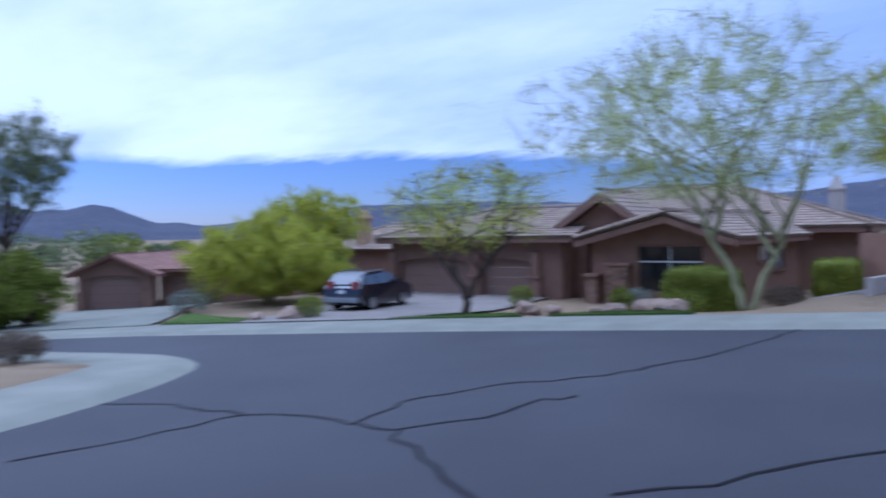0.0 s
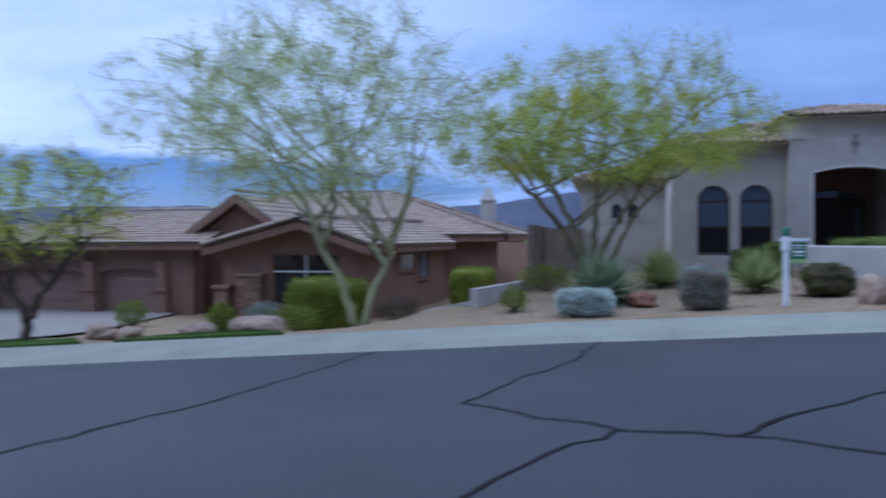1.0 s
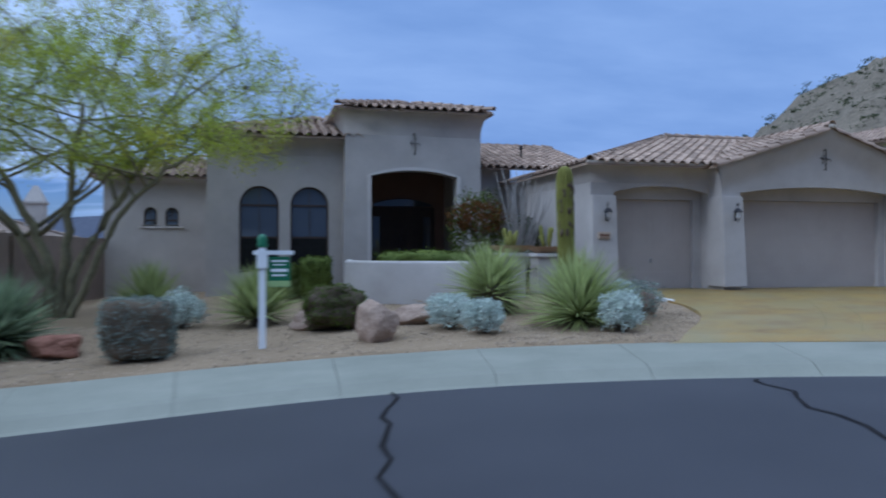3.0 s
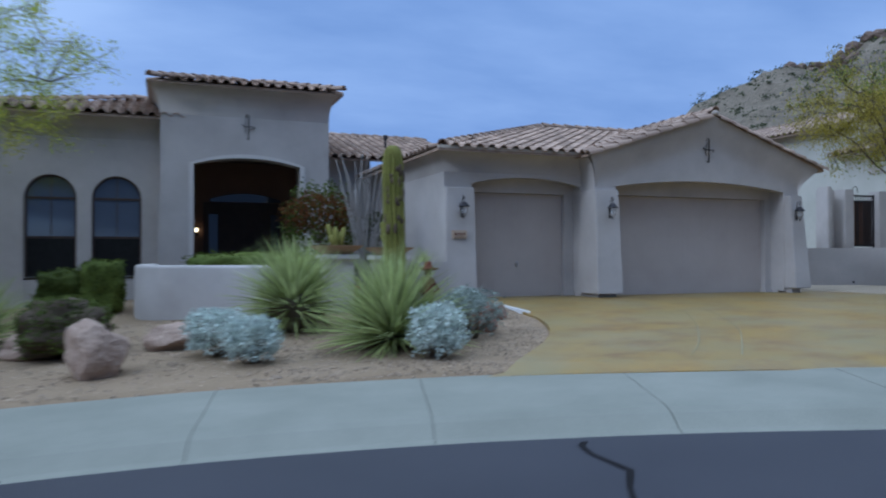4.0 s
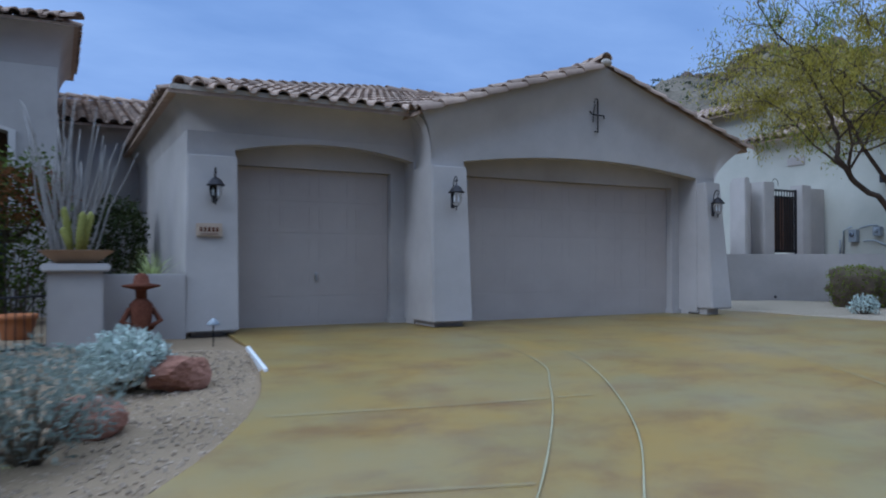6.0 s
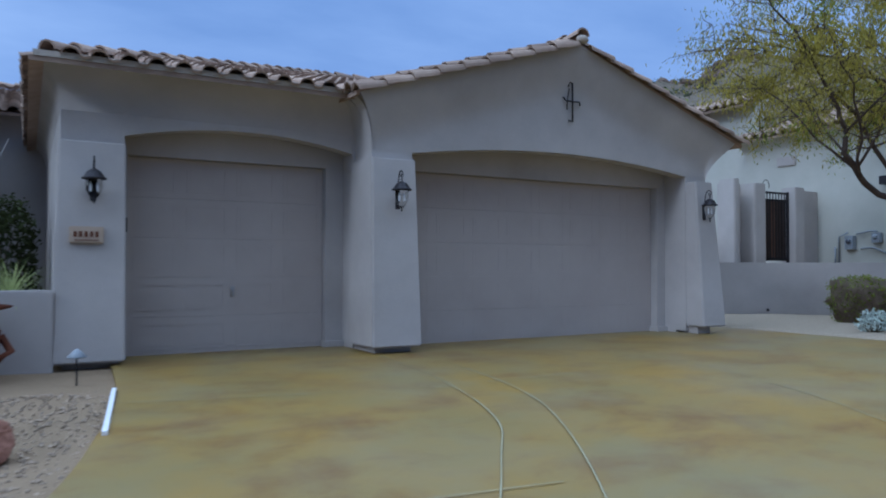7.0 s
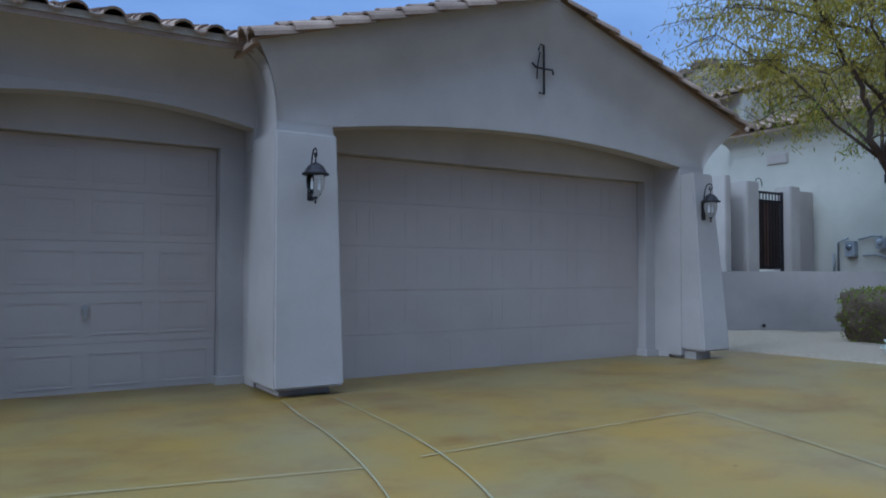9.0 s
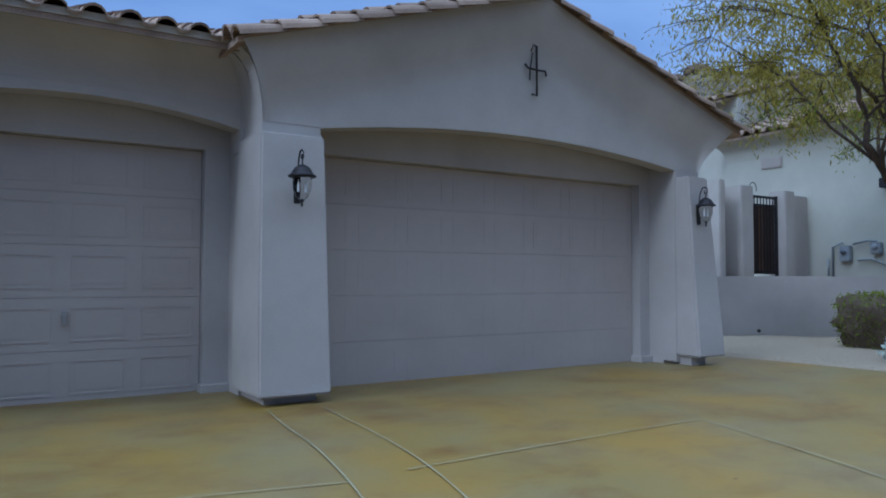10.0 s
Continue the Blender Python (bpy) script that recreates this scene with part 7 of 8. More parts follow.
lawn([(-16.5, back_y(-16.5) + 0.1), (-11.8, back_y(-11.8) + 0.1), (-12.6, back_y(-12) + 0.9), (-14.5, back_y(-14) + 1.2)], "narrow strip of clipped lawn beside the pavement")
lawn([(-11.0, back_y(-11) + 0.1), (-6.8, back_y(-7) + 0.1), (-7.6, back_y(-7) + 0.7), (-9.5, back_y(-9) + 0.8)], "low green turf edge before the boulders")
lawn([(-26.2, back_y(-26.2) + 0.1), (-22.6, back_y(-22.6) + 0.1), (-23.2, back_y(-23.2) + 1.4), (-26.5, back_y(-26.5) + 3.0), (-29.0, back_y(-29) + 4.4)], "green lawn strip under the palo verde")


def paved(name, pts, label, material, lift=0.03):
    bm = bmesh.new()
    n = 8
    (a, b), (c, d) = pts[:2], pts[2:]
    rows = []
    for i in range(n + 1):
        t = i / n
        p, q = Vector(a).lerp(Vector(c), t), Vector(b).lerp(Vector(d), t)
        rows.append([bm.verts.new((*(p.lerp(q, j / n)), on(*(p.lerp(q, j / n))) + lift + 0.05)) for j in range(n + 1)])
    for r0, r1 in zip(rows, rows[1:]):
        for j in range(n):
            bm.faces.new((r0[j], r0[j + 1], r1[j + 1], r1[j]))
    bmesh.ops.recalc_face_normals(bm, faces=bm.faces[:])
    return structure(name, bm, material, label, "driveway", True)



PAVER = surface("grey_paver", (0.19, 0.165, 0.14), (0.26, 0.23, 0.20), 1.5, 12, 0.4, 0.9)
paved("driveway", [(-23.0, back_y(-23) - 0.02), (-15.6, back_y(-15.6) - 0.02), (-27.0, 32.7), (-17.4, 32.7)], "grey paver driveway of the neighbouring house", PAVER)


# ---- parked car ----
def car(at, turn):
    ob = thing("car", "dark blue compact sport utility car parked on the driveway", "car", at)
    M = Matrix.Translation(at) @ pose(0, 0, 0, 0, 0, turn)

    def cpart(name, bm, material, parent, label="", smooth=False):
        bmesh.ops.transform(bm, matrix=M, verts=bm.verts)
        return part(name, bm, material, parent, label, smooth)

    # x ahead, y to the left
    side = [(-2.2, 0.42), (-2.28, 0.7), (-2.22, 1.0), (-2.1, 1.12), (-1.75, 1.56), (-1.3, 1.65), (-0.2, 1.66), (0.45, 1.55), (1.05, 1.12), (1.85, 1.0), (2.2, 0.82), (2.27, 0.55), (2.2, 0.3), (1.85, 0.24), (-1.85, 0.24)]
    bm = bmesh.new()
    rings = []
    for yy, inset, squeeze in ((-0.91, 0.06, 0.0), (-0.88, 0.0, 0.0), (0.88, 0.0, 0.0), (0.91, 0.06, 0.0)):
        ring = []
        for x, z in side:
            y = yy
            if z > 1.05:
                y = yy * (1 - 0.24 * (z - 1.05) / 0.6)
            ring.append(bm.verts.new((x * (1 - inset * 0.15), y, 0.24 + (z - 0.24) * (1 - inset * 0.1))))
        rings.append(ring)
    n = len(side)
    for a, b in zip(rings, rings[1:]):
        for i in range(n):
            bm.faces.new((a[i], a[(i + 1) % n], b[(i + 1) % n], b[i]))
    for r in (rings[0], rings[-1]):
        f = bm.faces.new(r)
        f.normal_update()
        bmesh.ops.triangulate(bm, faces=[f])
    bmesh.ops.recalc_face_normals(bm, faces=bm.faces[:])
    cpart("body", bm, CAR_PAINT, ob)
    for s in (1, -1):
        for q in ([(-1.75, 1.13), (-1.5, 1.48), (-0.85, 1.55), (-0.8, 1.12)], [(-0.72, 1.12), (-0.75, 1.55), (0.1, 1.55), (0.14, 1.12)], [(0.2, 1.12), (0.18, 1.53), (0.5, 1.45), (0.95, 1.13)]):
            bm = bmesh.new()
            vs = [bm.verts.new((x, s * (0.895 * (1 - 0.24 * (z - 1.05) / 0.6) + 0.012), z)) for x, z in q]
            vo = [bm.verts.new((v.co.x, v.co.y - s * 0.02, v.co.z)) for v in vs]
            bm.faces.new(vs if s < 0 else vs[::-1])
            for i in range(4):
                bm.faces.new((vs[i], vs[(i + 1) % 4], vo[(i + 1) % 4], vo[i]))
            cpart("side_window", bm, CAR_GLASS, ob)
        bm = box(bmesh.new(), -2.24, -2.02, s * 0.62 - 0.14, s * 0.62 + 0.14, 0.92, 1.28, 0.02)
        cpart("tail_light", bm, RED_LAMP, ob, "red tail light")
        bm = box(bmesh.new(), 2.0, 2.2, s * 0.66 - 0.16, s * 0.66 + 0.16, 0.7, 0.86, 0.02)
        cpart("headlight", bm, CHROME, ob)
        bm = box(bmesh.new(), 0.75, 0.95, s * 1.02 - 0.08, s * 1.02 + 0.08, 1.1, 1.24, 0.02)
        cpart("mirror", bm, CAR_PAINT, ob)
        bm = box(bmesh.new(), -1.3, 0.1, s * 0.6 - 0.02, s * 0.6 + 0.02, 1.67, 1.71, 0.005)
        cpart("roof_rail", bm, CHROME, ob)
        for wx in (-1.3, 1.35):
            bm = bmesh.new()
            lathe(bm, [(0.27, -0.1), (0.34, -0.09), (0.35, 0.0), (0.34, 0.09), (0.27, 0.1)], (0, 0, 0), 22)
            bmesh.ops.transform(bm, matrix=Matrix.Translation((wx, s * 0.84, 0.35)) @ pose(0, 0, 0, 90, 0, 0), verts=bm.verts)
            tyre = cpart("tyre", bm, RUBBER, ob, "", True)
            bm = bmesh.new()
            lathe(bm, [(0.24, -0.02), (0.24, 0.02), (0.08, 0.03), (0.03, 0.035)], (0, 0, 0), 14)
            bmesh.ops.transform(bm, matrix=Matrix.Translation((wx, s * 0.94, 0.35)) @ pose(0, 0, 0, -90 * s, 0, 0), verts=bm.verts)
            cpart("rim", bm, CHROME, tyre, "bright alloy rim")
    bm = bmesh.new()
    vs = [bm.verts.new(p) for p in ((-2.13, -0.66, 1.16), (-2.13, 0.66, 1.16), (-1.79, 0.58, 1.55), (-1.79, -0.58, 1.55))]
    bm.faces.new(vs[::-1])
    cpart("rear_window", bm, CAR_GLASS, ob)
    bm = bmesh.new()
    vs = [bm.verts.new(p) for p in ((1.04, -0.74, 1.14), (1.04, 0.74, 1.14), (0.5, 0.64, 1.54), (0.5, -0.64, 1.54))]
    bm.faces.new(vs)
    cpart("windscreen", bm, CAR_GLASS, ob)
    cpart("bumper", box(bmesh.new(), -2.36, -2.1, -0.85, 0.85, 0.4, 0.62, 0.04), GREY_BOX, ob, "grey lower bumper")
    cpart("number_plate", box(bmesh.new(), -2.32, -2.27, -0.16, 0.16, 0.78, 0.92, 0.005), WHITE, ob, "plain pale number plate")


car((-22.4, 24.8, on(-22.4, 24.8) + 0.07), 98)


# ---- second neighbour beyond the drive ----
def far_house(at, turn):
    ob = thing("far_house", "tan stucco house with two brown garage doors and a tile roof", "house", at)
    M = Matrix.Translation(at) @ pose(0, 0, 0, 0, 0, turn) @ Matrix.Diagonal((0.8, 0.9, 0.88, 1))

    def hpart(name, bm, material, parent, label=""):
        bmesh.ops.transform(bm, matrix=M, verts=bm.verts)
        return part(name, bm, material, parent, label)

    hpart("wall", prism(bmesh.new(), [(-4.2, -0.4), (-4.2, 2.6), (-1.3, 3.7), (1.6, 2.6), (1.6, -0.4), (0.7, -0.4), (0.7, 2.3)] + arch(-3.6, 0.7, 2.3, 0.25)[1:-1] + [(-3.6, 2.3), (-3.6, -0.4)], 0, 0.4), STUCCO_N, ob)
    hpart("wall", prism(bmesh.new(), [(1.6, -0.4), (1.6, 2.9), (12.0, 2.9), (12.0, -0.4), (5.6, -0.4), (5.6, 2.3), (2.4, 2.3), (2.4, -0.4)], 1.2, 1.6), STUCCO_N, ob)
    for xa, xb, y in ((-3.6, 0.7, 0.3), (2.4, 5.6, 1.5)):
        d = hpart("garage_door", box(bmesh.new(), xa, xb, y, y + 0.08, -0.1, 2.56), DOOR_N, ob, "brown garage door")
        for i in range(1, 4):
            hpart("rail", box(bmesh.new(), xa, xb, y - 0.012, y + 0.01, i * 0.6 - 0.02, i * 0.6 + 0.02), TRIM_N, d)
    for xa, xb in ((-4.3, -3.7), (0.8, 1.7)):
        hpart("pier", box(bmesh.new(), xa, xb, -0.25, 0.1, -0.3, 1.4), STUCCO_N, ob)
    for q in ([(-4.9, 12, 2.55), (-4.9, -0.5, 2.55), (-1.3, -0.5, 3.95), (-1.3, 12, 3.95)], [(2.3, -0.5, 2.55), (2.3, 12, 2.55), (-1.3, 12, 3.95), (-1.3, -0.5, 3.95)], [(1.4, 0.6, 2.85), (12.6, 0.6, 2.85), (12.6, 6.5, 4.7), (3.5, 6.5, 4.7)]):
        bm = bmesh.new()
        vs = [bm.verts.new(p) for p in q]
        lo = [bm.verts.new((v.co.x, v.co.y, v.co.z - 0.16)) for v in vs]
        bm.faces.new(vs)
        bm.faces.new(lo[::-1])
        for i in range(4):
            bm.faces.new((lo[i], lo[(i + 1) % 4], vs[(i + 1) % 4], vs[i]))
        deck = hpart("roof", bm, TILE_RED, ob, "reddish tile roof")
        poses = [M @ m for m in slope_tiles(q, 0.42, 0.4, 3)]
        joined_part("roof_tile_field", FAR_TILE, poses, deck)
    hpart("side_wall", box(bmesh.new(), -4.2, -3.9, 0.4, 12, -0.4, 2.6), STUCCO_N, ob)
    hpart("side_wall", box(bmesh.new(), 11.7, 12.0, 1.6, 12, -0.4, 2.8), STUCCO_N, ob)


TILE_RED = surface("red_tile", (0.24, 0.13, 0.10), (0.31, 0.175, 0.135), 3, 40, 0.3, 0.9, spread=0.15)
FAR_TILE = tile_mesh("far_roof_tile", 0.42, 0.46, True)
FAR_TILE.materials[0] = TILE_RED
far_house((-42.0, 25.7, -3.1), 32)
paved("driveway", [(-40.0, back_y(-40) + 0.0), (-26.6, back_y(-26.6) + 0.0), (-46.5, 23.0), (-36.5, 28.0)], "pale concrete driveway of the far house", WALKWAY)
bar_wall("garden_wall", [(-46.5, 23.0), (-50, 19)], 0.2, -3.2, -1.0, BOWL, "tan garden wall beyond the far garage", "garden wall")


# ---- kerbed corner opposite ----
def corner_island():
    """Rounded pavement corner with a planted middle."""
    edge = [(-34, 9.0), (-26, 9.8), (-21, 10.2), (-18, 10.4), (-16.2, 10.35), (-15, 10.0), (-14.1, 9.5), (-13.4, 8.85), (-12.8, 8.0), (-12.3, 7.1), (-11.85, 6.0), (-11.5, 4.9), (-11.2, 3.4), (-10.9, 1.0), (-10.5, -6.0)]
    fine = []
    for a, b in zip(edge, edge[1:]):
        for k in range(3):
            fine.append((a[0] + (b[0] - a[0]) * k / 3, a[1] + (b[1] - a[1]) * k / 3))
    fine.append(edge[-1])
    for name, steps_in, material, label in (("pavement", [(0, -0.02), (0.12, 0.0), (0.35, 0.09), (0.5, 0.12), (2.1, 0.13), (2.12, 0.0)], WALKWAY, "pale concrete corner pavement across the street"),
                                            ("verge", [(2.08, 0.05), (2.25, 0.15), (6.0, 0.2), (14.0, 0.25)], SAND, "planted gravel corner inside the pavement")):
        bm = bmesh.new()
        last = None
        for i, (x, y) in enumerate(fine):
            a, b = fine[max(0, i - 1)], fine[min(len(fine) - 1, i + 1)]
            d = Vector((b[0] - a[0], b[1] - a[1])).normalized()
            n = Vector((d.y, -d.x))
            if n.x > 0.3 or n.y > 0.3:
                n = -n
            cur = [bm.verts.new((x + n.x * o, y + n.y * o, road_z(x, y) + h)) for o, h in steps_in]
            if last:
                for j in range(len(cur) - 1):
                    bm.faces.new((last[j], last[j + 1], cur[j + 1], cur[j]))
            last = cur
        bmesh.ops.recalc_face_normals(bm, faces=bm.faces[:])
        structure(name, bm, material, label, name, True)
    shrub("dry dark shrub on the street corner", (-18.9, 8.0, road_z(-18.9, 8) + 0.14), (0.7, 0.6, 0.33), LEAF_DRY, 1700, 0.05, 0.4, 0.1, 70)
    shrub("low grey-brown shrub on the street corner", (-23.5, 7.2, road_z(-23.5, 8) + 0.14), (0.8, 0.7, 0.35), LEAF_HEDGE, 1500, 0.05, 0.4, 0.1, 71)


corner_island()


# ---- house on the right, its gate and retaining wall ----
def right_house():
    ob = thing("cream_house", "cream stucco house with clay tile roofs beyond a retaining wall", "house", (32, 32, 1.3))
    part("wall", box(bmesh.new(), 30.4, 30.7, 22.0, 32.6, 0.9, 4.9), STUCCO_R, ob)
    part("wall", box(bmesh.new(), 30.7, 36.0, 32.35, 32.597, 0.9, 4.9), STUCCO_R, ob)
    part("wall", box(bmesh.new(), 30.9, 31.2, 32.6, 44.0, 0.0, 6.0), STUCCO_R, ob)
    part("back_wall", box(bmesh.new(), 31.2, 36.0, 43.7, 44.0, 0.0, 6.0), STUCCO_R, ob)
    prof = cove(0, 0.4, 4.2, 4.72)
    bm = bmesh.new()
    a = [bm.verts.new((30.4 - o, 22.0, z)) for o, z in prof]
    b = [bm.verts.new((30.4 - o, 32.6 + o, z)) for o, z in prof]
    for i in range(len(prof) - 1):
        bm.faces.new((a[i], b[i], b[i + 1], a[i + 1]))
    part("eave_cove", bm, STUCCO_R, ob, "", True)
    e = 4.74
    roof(ob, [[(29.95, 32.9, e), (29.95, 21.5, e), (34.0, 21.5, e + 1.2), (34.0, 32.9, e + 1.2)]], [((34, 21.5, e + 1.2), (34, 32.9, e + 1.2))], S_TILE, S_CAP, 0.29, 0.37, "clay tile roof above the side wall", 120)
    e = 5.9
    roof(ob, [[(30.4, 44.4, e), (30.4, 32.7, e), (34.8, 32.7, e + 1.3), (34.8, 44.4, e + 1.3)]], [((34.8, 32.7, e + 1.3), (34.8, 44.4, e + 1.3)), ((30.4, 32.72, e), (34.8, 32.72, e + 1.3))], S_TILE, S_CAP, 0.29, 0.37, "clay tile roof of the back part", 120)
    v = part("vent", box(bmesh.new(), 30.36, 30.4, 31.05, 31.6, 3.95, 4.2, 0.005), STUCCO, ob, "grey louvred wall vent")
    for i in range(4):
        part("slat", box(bmesh.new(), 30.345, 30.36, 31.08, 31.57, 3.98 + i * 0.055, 4.01 + i * 0.055), STUCCO, v)
    part("shutter_lamp", box(bmesh.new(), 30.15, 30.4, 28.55, 28.75, 3.2, 3.4, 0.01), IRON, ob, "dark bracket lamp")
    # meters and pipes
    for y, z, w, h, lb in ((29.55, 1.85, 0.22, 0.34, "grey electric meter box"), (28.9, 1.95, 0.2, 0.24, "pale utility box"), (28.45, 1.95, 0.24, 0.3, "pale utility box")):
        m = thing("utility_box", lb + " on the house wall", "utility box", (30.3, y, z), "utility boxes on the wall")
        part("case", box(bmesh.new(), 30.24, 30.4, y - w / 2, y + w / 2, z - h / 2, z + h / 2, 0.012), GREY_BOX, m)
        bm = bmesh.new()
        lathe(bm, [(0.06, 0), (0.06, 0.04), (0.05, 0.05)], (0, 0, 0), 14)
        bmesh.ops.transform(bm, matrix=Matrix.Translation((30.24, y, z + h * 0.1)) @ pose(0, 0, 0, 0, -90, 0), verts=bm.verts)
        part("dial", bm, PANE if h > 0.32 else GREY_BOX, m, "", True)
    for pts in ([(30.33, 29.85, 1.3), (30.33, 29.85, 2.0), (30.33, 29.62, 2.1)], [(30.33, 29.4, 2.05), (30.33, 29.1, 2.12), (30.33, 28.9, 2.1)], [(30.33, 29.3, 1.7), (30.33, 29.0, 1.72), (30.33, 28.6, 1.55), (30.33, 28.2, 1.55)], [(30.33, 29.95, 1.3), (30.33, 29.95, 1.75)]):
        bm = bmesh.new()
        tube(bm, pts, 0.022, 6)
        tagged(part("conduit", bm, GREY_BOX, None, "", True), "grey conduit pipe on the house wall", "pipe")


right_house()
bar_wall("retaining_wall", [(26.8, 30.2), (29.2, 28.2), (33.5, 24.6)], 0.25, -0.6, 1.35, STUCCO, "grey stucco retaining wall beside the driveway", "retaining wall")
bar_wall("retaining_wall", [(24.0, 32.53), (26.8, 30.2)], 0.25, -0.6, 1.346, STUCCO, "grey stucco retaining wall running behind the garage", "retaining wall")
for y, x in ((29.72, 27.38), (28.6, 28.72)):
    bm = bmesh.new()
    lathe(bm, [(0.035, 0), (0.035, 0.02)], (0, 0, 0), 10)
    bmesh.ops.transform(bm, matrix=Matrix.Translation((x - 0.09, y - 0.09, 0.28)) @ pose(0, 0, 0, 90, 0, -50), verts=bm.verts)
    tagged(part("drain_pipe", bm, IRON, None), "dark weep hole pipe in the retaining wall", "pipe")


def terrace():
    bm = bmesh.new()
    pts = [(24.1, 32.6), (26.9, 30.25), (29.2, 28.3), (33.5, 24.8), (36, 24.8), (36, 34.7), (24.1, 34.7)]
    hi = [bm.verts.new((x, y, 1.33)) for x, y in pts]
    lo = [bm.verts.new((x, y, -0.5)) for x, y in pts]
    f = bm.faces.new(hi)
    f.normal_update()
    for i in range(len(pts)):
        bm.faces.new((lo[i], lo[(i + 1) % len(pts)], hi[(i + 1) % len(pts)], hi[i]))
    bmesh.ops.recalc_face_normals(bm, faces=bm.faces[:])
    structure("terrace", bm, SAND, "raised gravel terrace behind the retaining wall", "ground")


terrace()


def gravel_bed():
    """Raked pale gravel between the driveway and the retaining wall."""
    bm = bmesh.new()
    rows = []
    for i in range(40):
        y = 21.5 + 13.0 * i / 39
        x0 = 24.95 - 1.38 * smooth01(20.0, 28.5, y) if y < 28.6 else 22.75
        rows.append([bm.verts.new((x0 + (34 - x0) * (j / 40), y, 0.185 + 0.02 * noise.noise(Vector((x0 + 6 * j / 40, y * 0.9, 0))) + 0.012 * noise.noise(Vector((j * 0.7, y * 5, 3))))) for j in range(41)])
    for a, b in zip(rows, rows[1:]):
        for j in range(40):
            bm.faces.new((a[j], a[j + 1], b[j + 1], b[j]))
    for row in rows:
        row[0].co.z = 0.1
    bmesh.ops.recalc_face_normals(bm, faces=bm.faces[:])
    structure("gravel_bed", bm, GRAVEL_PALE, "pale loose gravel beside the driveway", "gravel", True)


GRAVEL_PALE = surface("pale_gravel", (0.25, 0.20, 0.14), (0.42, 0.35, 0.255), 26, 60, 0.9, 0.95, blotch=0.6, contrast=(0.3, 0.7))
gravel_bed()


def gate():
    for xa, xb, ya, yb, top, lb in ((26.85, 27.02, 30.15, 30.6, 3.3, "thin stucco wall end beside the gate"), (27.02, 27.65, 30.6, 30.8, 3.24, "recessed stucco wall beside the gate"), (27.62, 28.02, 30.2, 30.65, 3.24, "stucco gate pier"), (29.13, 29.5, 30.2, 30.6, 3.22, "stucco gate pier"), (29.5, 30.4, 30.45, 30.65, 3.18, "stucco wall between gate and house")):
        structure("gate_wall", box(bmesh.new(), xa, xb, ya, yb, 1.2, top, 0.02), STUCCO, lb, "garden wall")
    ob = thing("gate", "dark iron-framed wooden side gate, closed", "gate", (28.35, 30.4, 1.35))
    for z in (1.45, 2.88, 3.06):
        part("rail", box(bmesh.new(), 28.05, 29.1, 30.38, 30.42, z - 0.025, z + 0.025), IRON, ob)
    for i in range(7):
        x = 28.1 + i * 0.14
        part("board", box(bmesh.new(), x - 0.062 + 0.04, x + 0.062 + 0.03, 30.4, 30.43, 1.4, 2.86), BROWN_DOOR if i not in (1, 3) else BOARD_RED, ob)
    for i in range(10):
        x = 28.08 + i * 0.11
        part("bar", box(bmesh.new(), x - 0.009, x + 0.009, 30.37, 30.39, 1.4, 3.05), IRON, ob)
    part("post", box(bmesh.new(), 28.03, 28.07, 30.37, 30.43, 1.34, 3.1), IRON, ob)
    part("post", box(bmesh.new(), 29.08, 29.12, 30.37, 30.43, 1.34, 3.1), IRON, ob)
    bm = bmesh.new()
    tube(bm, [(28.17, 30.4, 3.05)] + [(28.29 + 0.12 * math.cos(radians(a)), 30.4, 3.22 + 0.14 * math.sin(radians(a))) for a in range(200, -30, -20)], 0.01, 6)
    tagged(part("scroll_bracket", bm, IRON, None, "", True), "thin iron scroll bracket on top of the gate", "ornament")
    # pierced block low in the wall
    bm = bmesh.new()
    for i in range(4):
        a = radians(45 + 90 * i)
        tube(bm, [(27.17, 30.585, 1.5), (27.17 + 0.1 * math.cos(a), 30.585, 1.5 + 0.08 * math.sin(a))], 0.025, 6)
    tagged(part("pierced_block", bm, IRON, None), "dark pierced ornament block low in the wall", "ornament")


BOARD_RED = surface("reddish_board", (0.11, 0.06, 0.04), (0.16, 0.09, 0.06), 6, 50, 0.2, 0.7)
gate()
shrub("clipped olive bush with bare brown twigs beside the retaining wall", (26.85, 27.15, on(26, 27) - 0.02), (0.57, 0.54, 0.47), LEAF_SHRUB, 2800, 0.03, 0.4, 0.35, 80, LEAF_DRY)
shrub("dry brown twigs of the olive bush", (26.8, 27.1, on(26, 27) - 0.02), (0.6, 0.56, 0.4), LEAF_DRY, 3200, 0.035, 0.12, 0.3, 81)
shrub("small pale green brittlebush by the driveway", (25.0, 25.9, on(25, 26)), (0.28, 0.26, 0.2), LEAF_SILVER, 800, 0.03, 0.5, 0.0, 82)
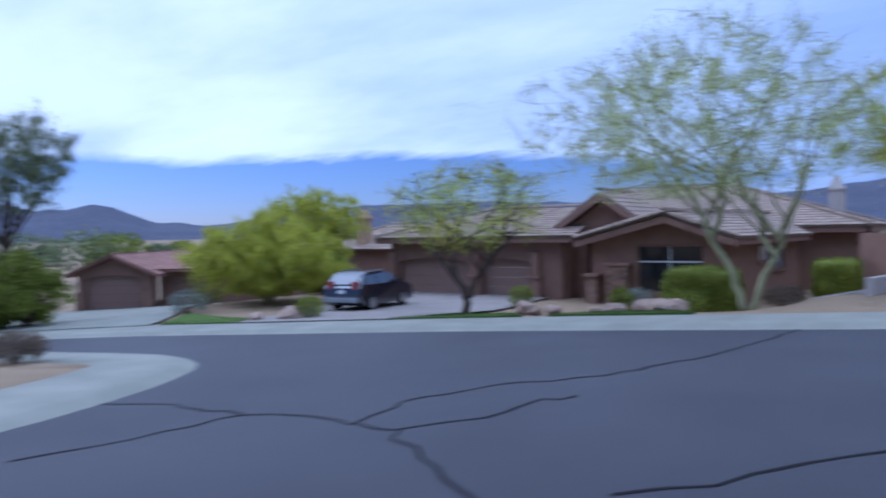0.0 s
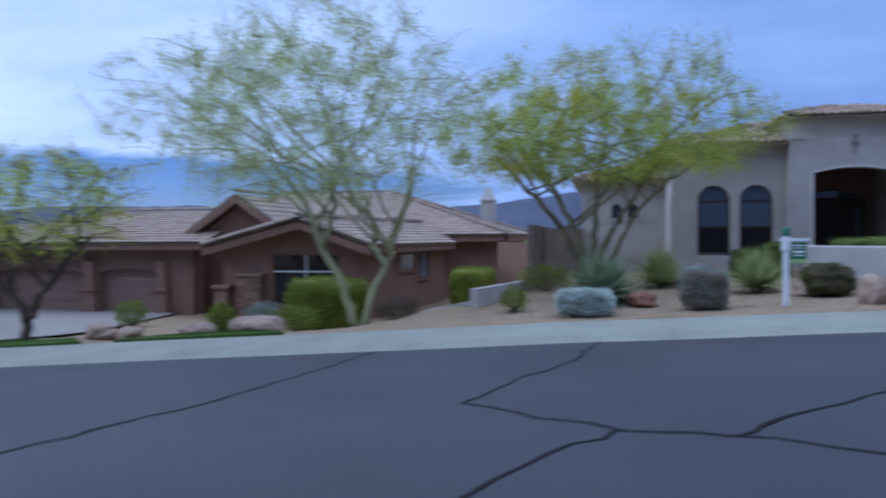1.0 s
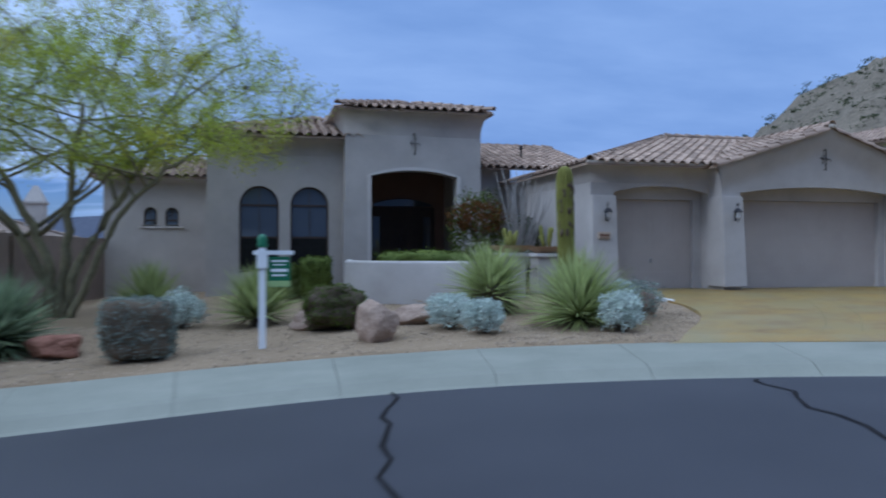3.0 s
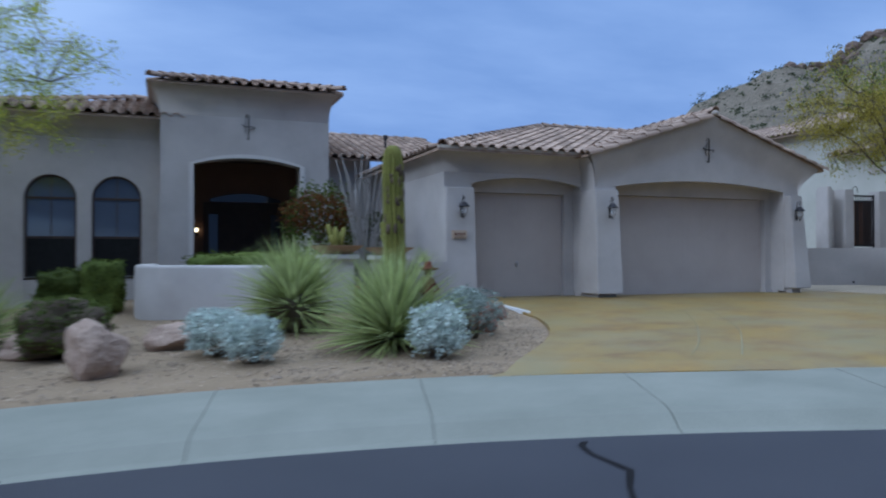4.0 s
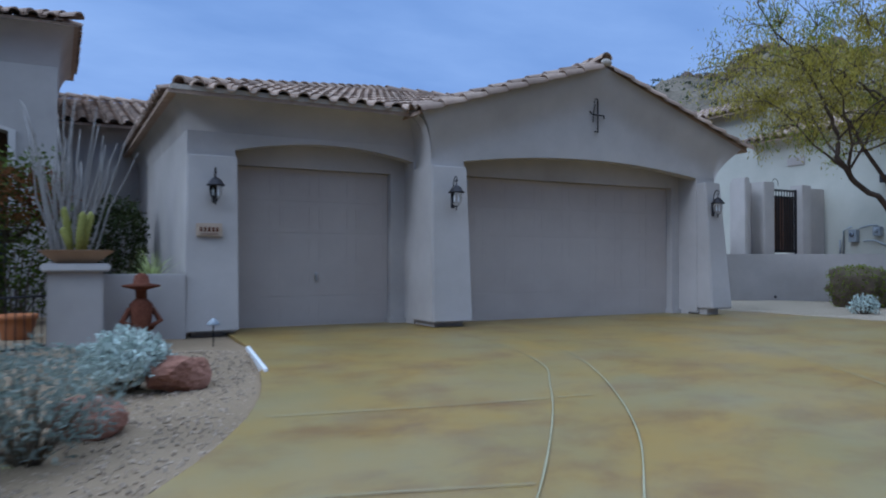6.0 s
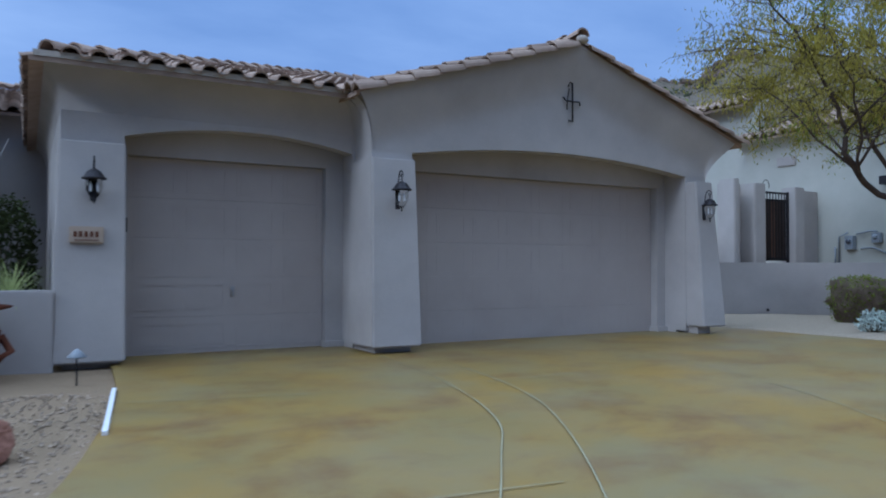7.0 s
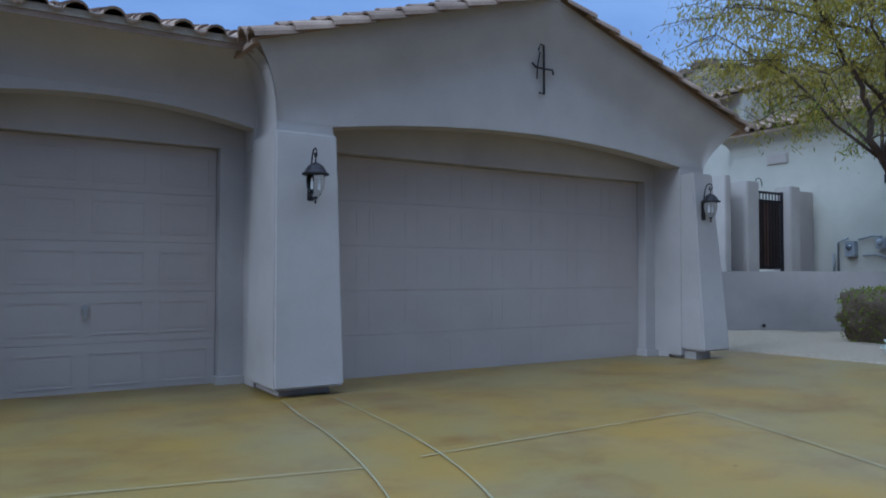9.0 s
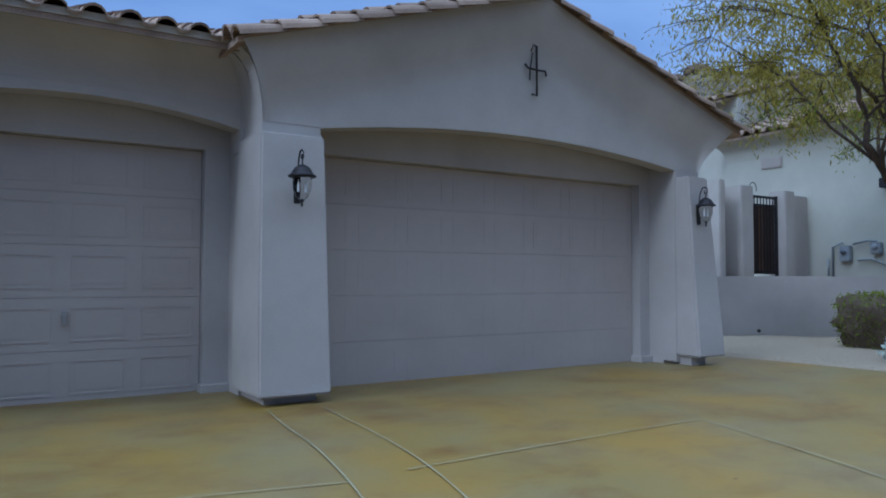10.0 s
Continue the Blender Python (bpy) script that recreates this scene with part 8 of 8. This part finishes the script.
tree("spreading mesquite with dark crooked limbs and yellow-green leaves", (26.5, 26.0, on(26.5, 26)),
     [([(26.5, 26.0, -0.1), (26.45, 26.0, 1.0), (26.5, 26.0, 2.1), (26.6, 26.1, 3.4), (26.4, 26.2, 4.6)], [0.13, 0.11, 0.09, 0.07, 0.05]),
      ([(26.5, 26.0, 1.9), (25.6, 26.0, 2.45), (24.75, 26.0, 2.75), (24.36, 26.0, 3.15), (24.5, 26.05, 3.6), (24.15, 26.1, 4.2)], [0.07, 0.055, 0.05, 0.045, 0.04, 0.03]),
      ([(26.6, 26.1, 3.3), (27.4, 26.2, 4.0), (28.2, 26.3, 4.6)], [0.08, 0.065, 0.05])],
     (25.5, 26.2, 4.8), (4.6, 3.6, 2.2), limbs=18, subs=120, twigs=1000, per=46, size=0.045, slim=0.22, foliage=LEAF_OLIVE, bark=BARK_DARK, seed=31, second=LEAF_SHRUB, share=-0.22, inner=0.3, droop=1.2, floor=3.1)


# ---- hills ----
def hill():
    """The rocky hillside to the east: height by bearing and distance."""
    o = (10.0, 15.0)
    prof = [(8, 0.5), (20, 2.2), (30, 5.0), (36, 9.0), (41, 12.6), (44.5, 14.5), (46.5, 14.6), (48.5, 14.3), (50.5, 15.2), (53, 15.3), (58, 14.8), (66, 15.5), (80, 14.0), (100, 9.0), (125, 2.0)]
    bm = bmesh.new()
    rows = []
    for i in range(150):
        b = 5 + 122 * i / 149
        el = lerp_table(prof, b) * 0.9
        row = []
        for j in range(34):
            k = j / 33
            dist = 75 + 185 * k
            ramp = smooth01(0, 0.72, k) if k < 0.72 else 1 - 0.55 * smooth01(0.72, 1.0, k)
            x, y = o[0] + dist * math.sin(radians(b)), o[1] + dist * math.cos(radians(b))
            top = (75 + 185 * 0.72) * math.tan(radians(el)) + 1
            p = Vector((x * 0.05, y * 0.05, 0))
            rough = noise.fractal(p, 1.0, 2.0, 5) * 4.5 + abs(noise.noise(p * 3.1)) * 3.0 * smooth01(0.45, 0.72, k)
            row.append(bm.verts.new((x, y, -3 + (top + 1.5) * ramp + rough * min(1, ramp * 1.4) * min(1, el / 6))))
        rows.append(row)
    for a, b in zip(rows, rows[1:]):
        for j in range(33):
            bm.faces.new((a[j], a[j + 1], b[j + 1], b[j]))
    bmesh.ops.recalc_face_normals(bm, faces=bm.faces[:])
    pts = [v.co.copy() for r in rows for v in r[4:26]]
    ob = structure("hillside", bm, HILL, "rocky desert hillside dotted with scrub", "hill")
    r = np.random.default_rng(5)
    cen = []
    for p in pts:
        if r.uniform() < 0.95:
            q = np.array(p) + r.normal(size=3) * np.array((1.6, 1.6, 0.2))
            s = r.uniform(0.4, 1.3)
            cen.append(q + r.normal(size=(30, 3)) * np.array((s * 0.7, s * 0.7, s * 0.3)) + np.array((0, 0, 0.25)))
    leaves("scrub", np.concatenate(cen), 0.25, 0.6, SCRUB, ob, r)
    rr = random.Random(3)
    for i in range(70):
        b = rr.uniform(45.5, 60)
        k = 0.72 + rr.uniform(-0.09, 0.03)
        dist = 75 + 185 * k
        x, y = o[0] + dist * math.sin(radians(b)), o[1] + dist * math.cos(radians(b))
        near = min(pts, key=lambda q: (q.x - x) ** 2 + (q.y - y) ** 2)
        s = rr.uniform(0.8, 2.2)
        boulder("weathered rock outcrop on the hilltop", (near.x, near.y, near.z - s * 0.5), (s * 1.2, s, s * 1.0), HILL_ROCK, 100 + i)


SCRUB = leaf("hill_scrub", (0.05, 0.062, 0.032), (0.10, 0.11, 0.06))
HILL_ROCK = surface("outcrop", (0.10, 0.072, 0.056), (0.24, 0.175, 0.135), 0.35, 2.5, 0.9, 0.98, dist=0.2)
hill()


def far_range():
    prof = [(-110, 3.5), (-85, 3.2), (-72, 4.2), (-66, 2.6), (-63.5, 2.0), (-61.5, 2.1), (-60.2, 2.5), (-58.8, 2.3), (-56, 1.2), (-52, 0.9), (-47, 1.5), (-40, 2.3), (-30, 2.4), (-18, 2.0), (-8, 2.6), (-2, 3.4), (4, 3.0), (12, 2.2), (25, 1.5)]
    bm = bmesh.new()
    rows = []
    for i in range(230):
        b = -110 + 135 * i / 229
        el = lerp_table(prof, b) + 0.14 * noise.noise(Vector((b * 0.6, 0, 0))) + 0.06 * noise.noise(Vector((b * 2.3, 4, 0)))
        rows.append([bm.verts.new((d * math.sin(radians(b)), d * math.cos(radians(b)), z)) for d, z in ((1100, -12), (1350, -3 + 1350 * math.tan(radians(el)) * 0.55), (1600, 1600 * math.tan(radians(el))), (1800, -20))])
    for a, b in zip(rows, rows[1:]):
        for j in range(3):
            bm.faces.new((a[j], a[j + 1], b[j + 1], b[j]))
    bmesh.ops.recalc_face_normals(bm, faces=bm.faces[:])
    structure("backdrop_range", bm, RANGE, "mountain range on the horizon with blue-grey haze in its colour", "mountains")


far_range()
r_far = np.random.default_rng(77)
for i in range(26):
    b = radians(r_far.uniform(-75, 8))
    d = r_far.uniform(75, 150)
    x, y = d * math.sin(b), 10 + d * math.cos(b)
    s = r_far.uniform(2.0, 4.0)
    shrub("distant green desert tree beyond the houses", (x, y, -2.3), (s, s, s * 0.62), LEAF_SHRUB if i % 2 else LEAF_DUSK, 900, 0.28, 0.4, 0.0, 200 + i, kind_name="tree")
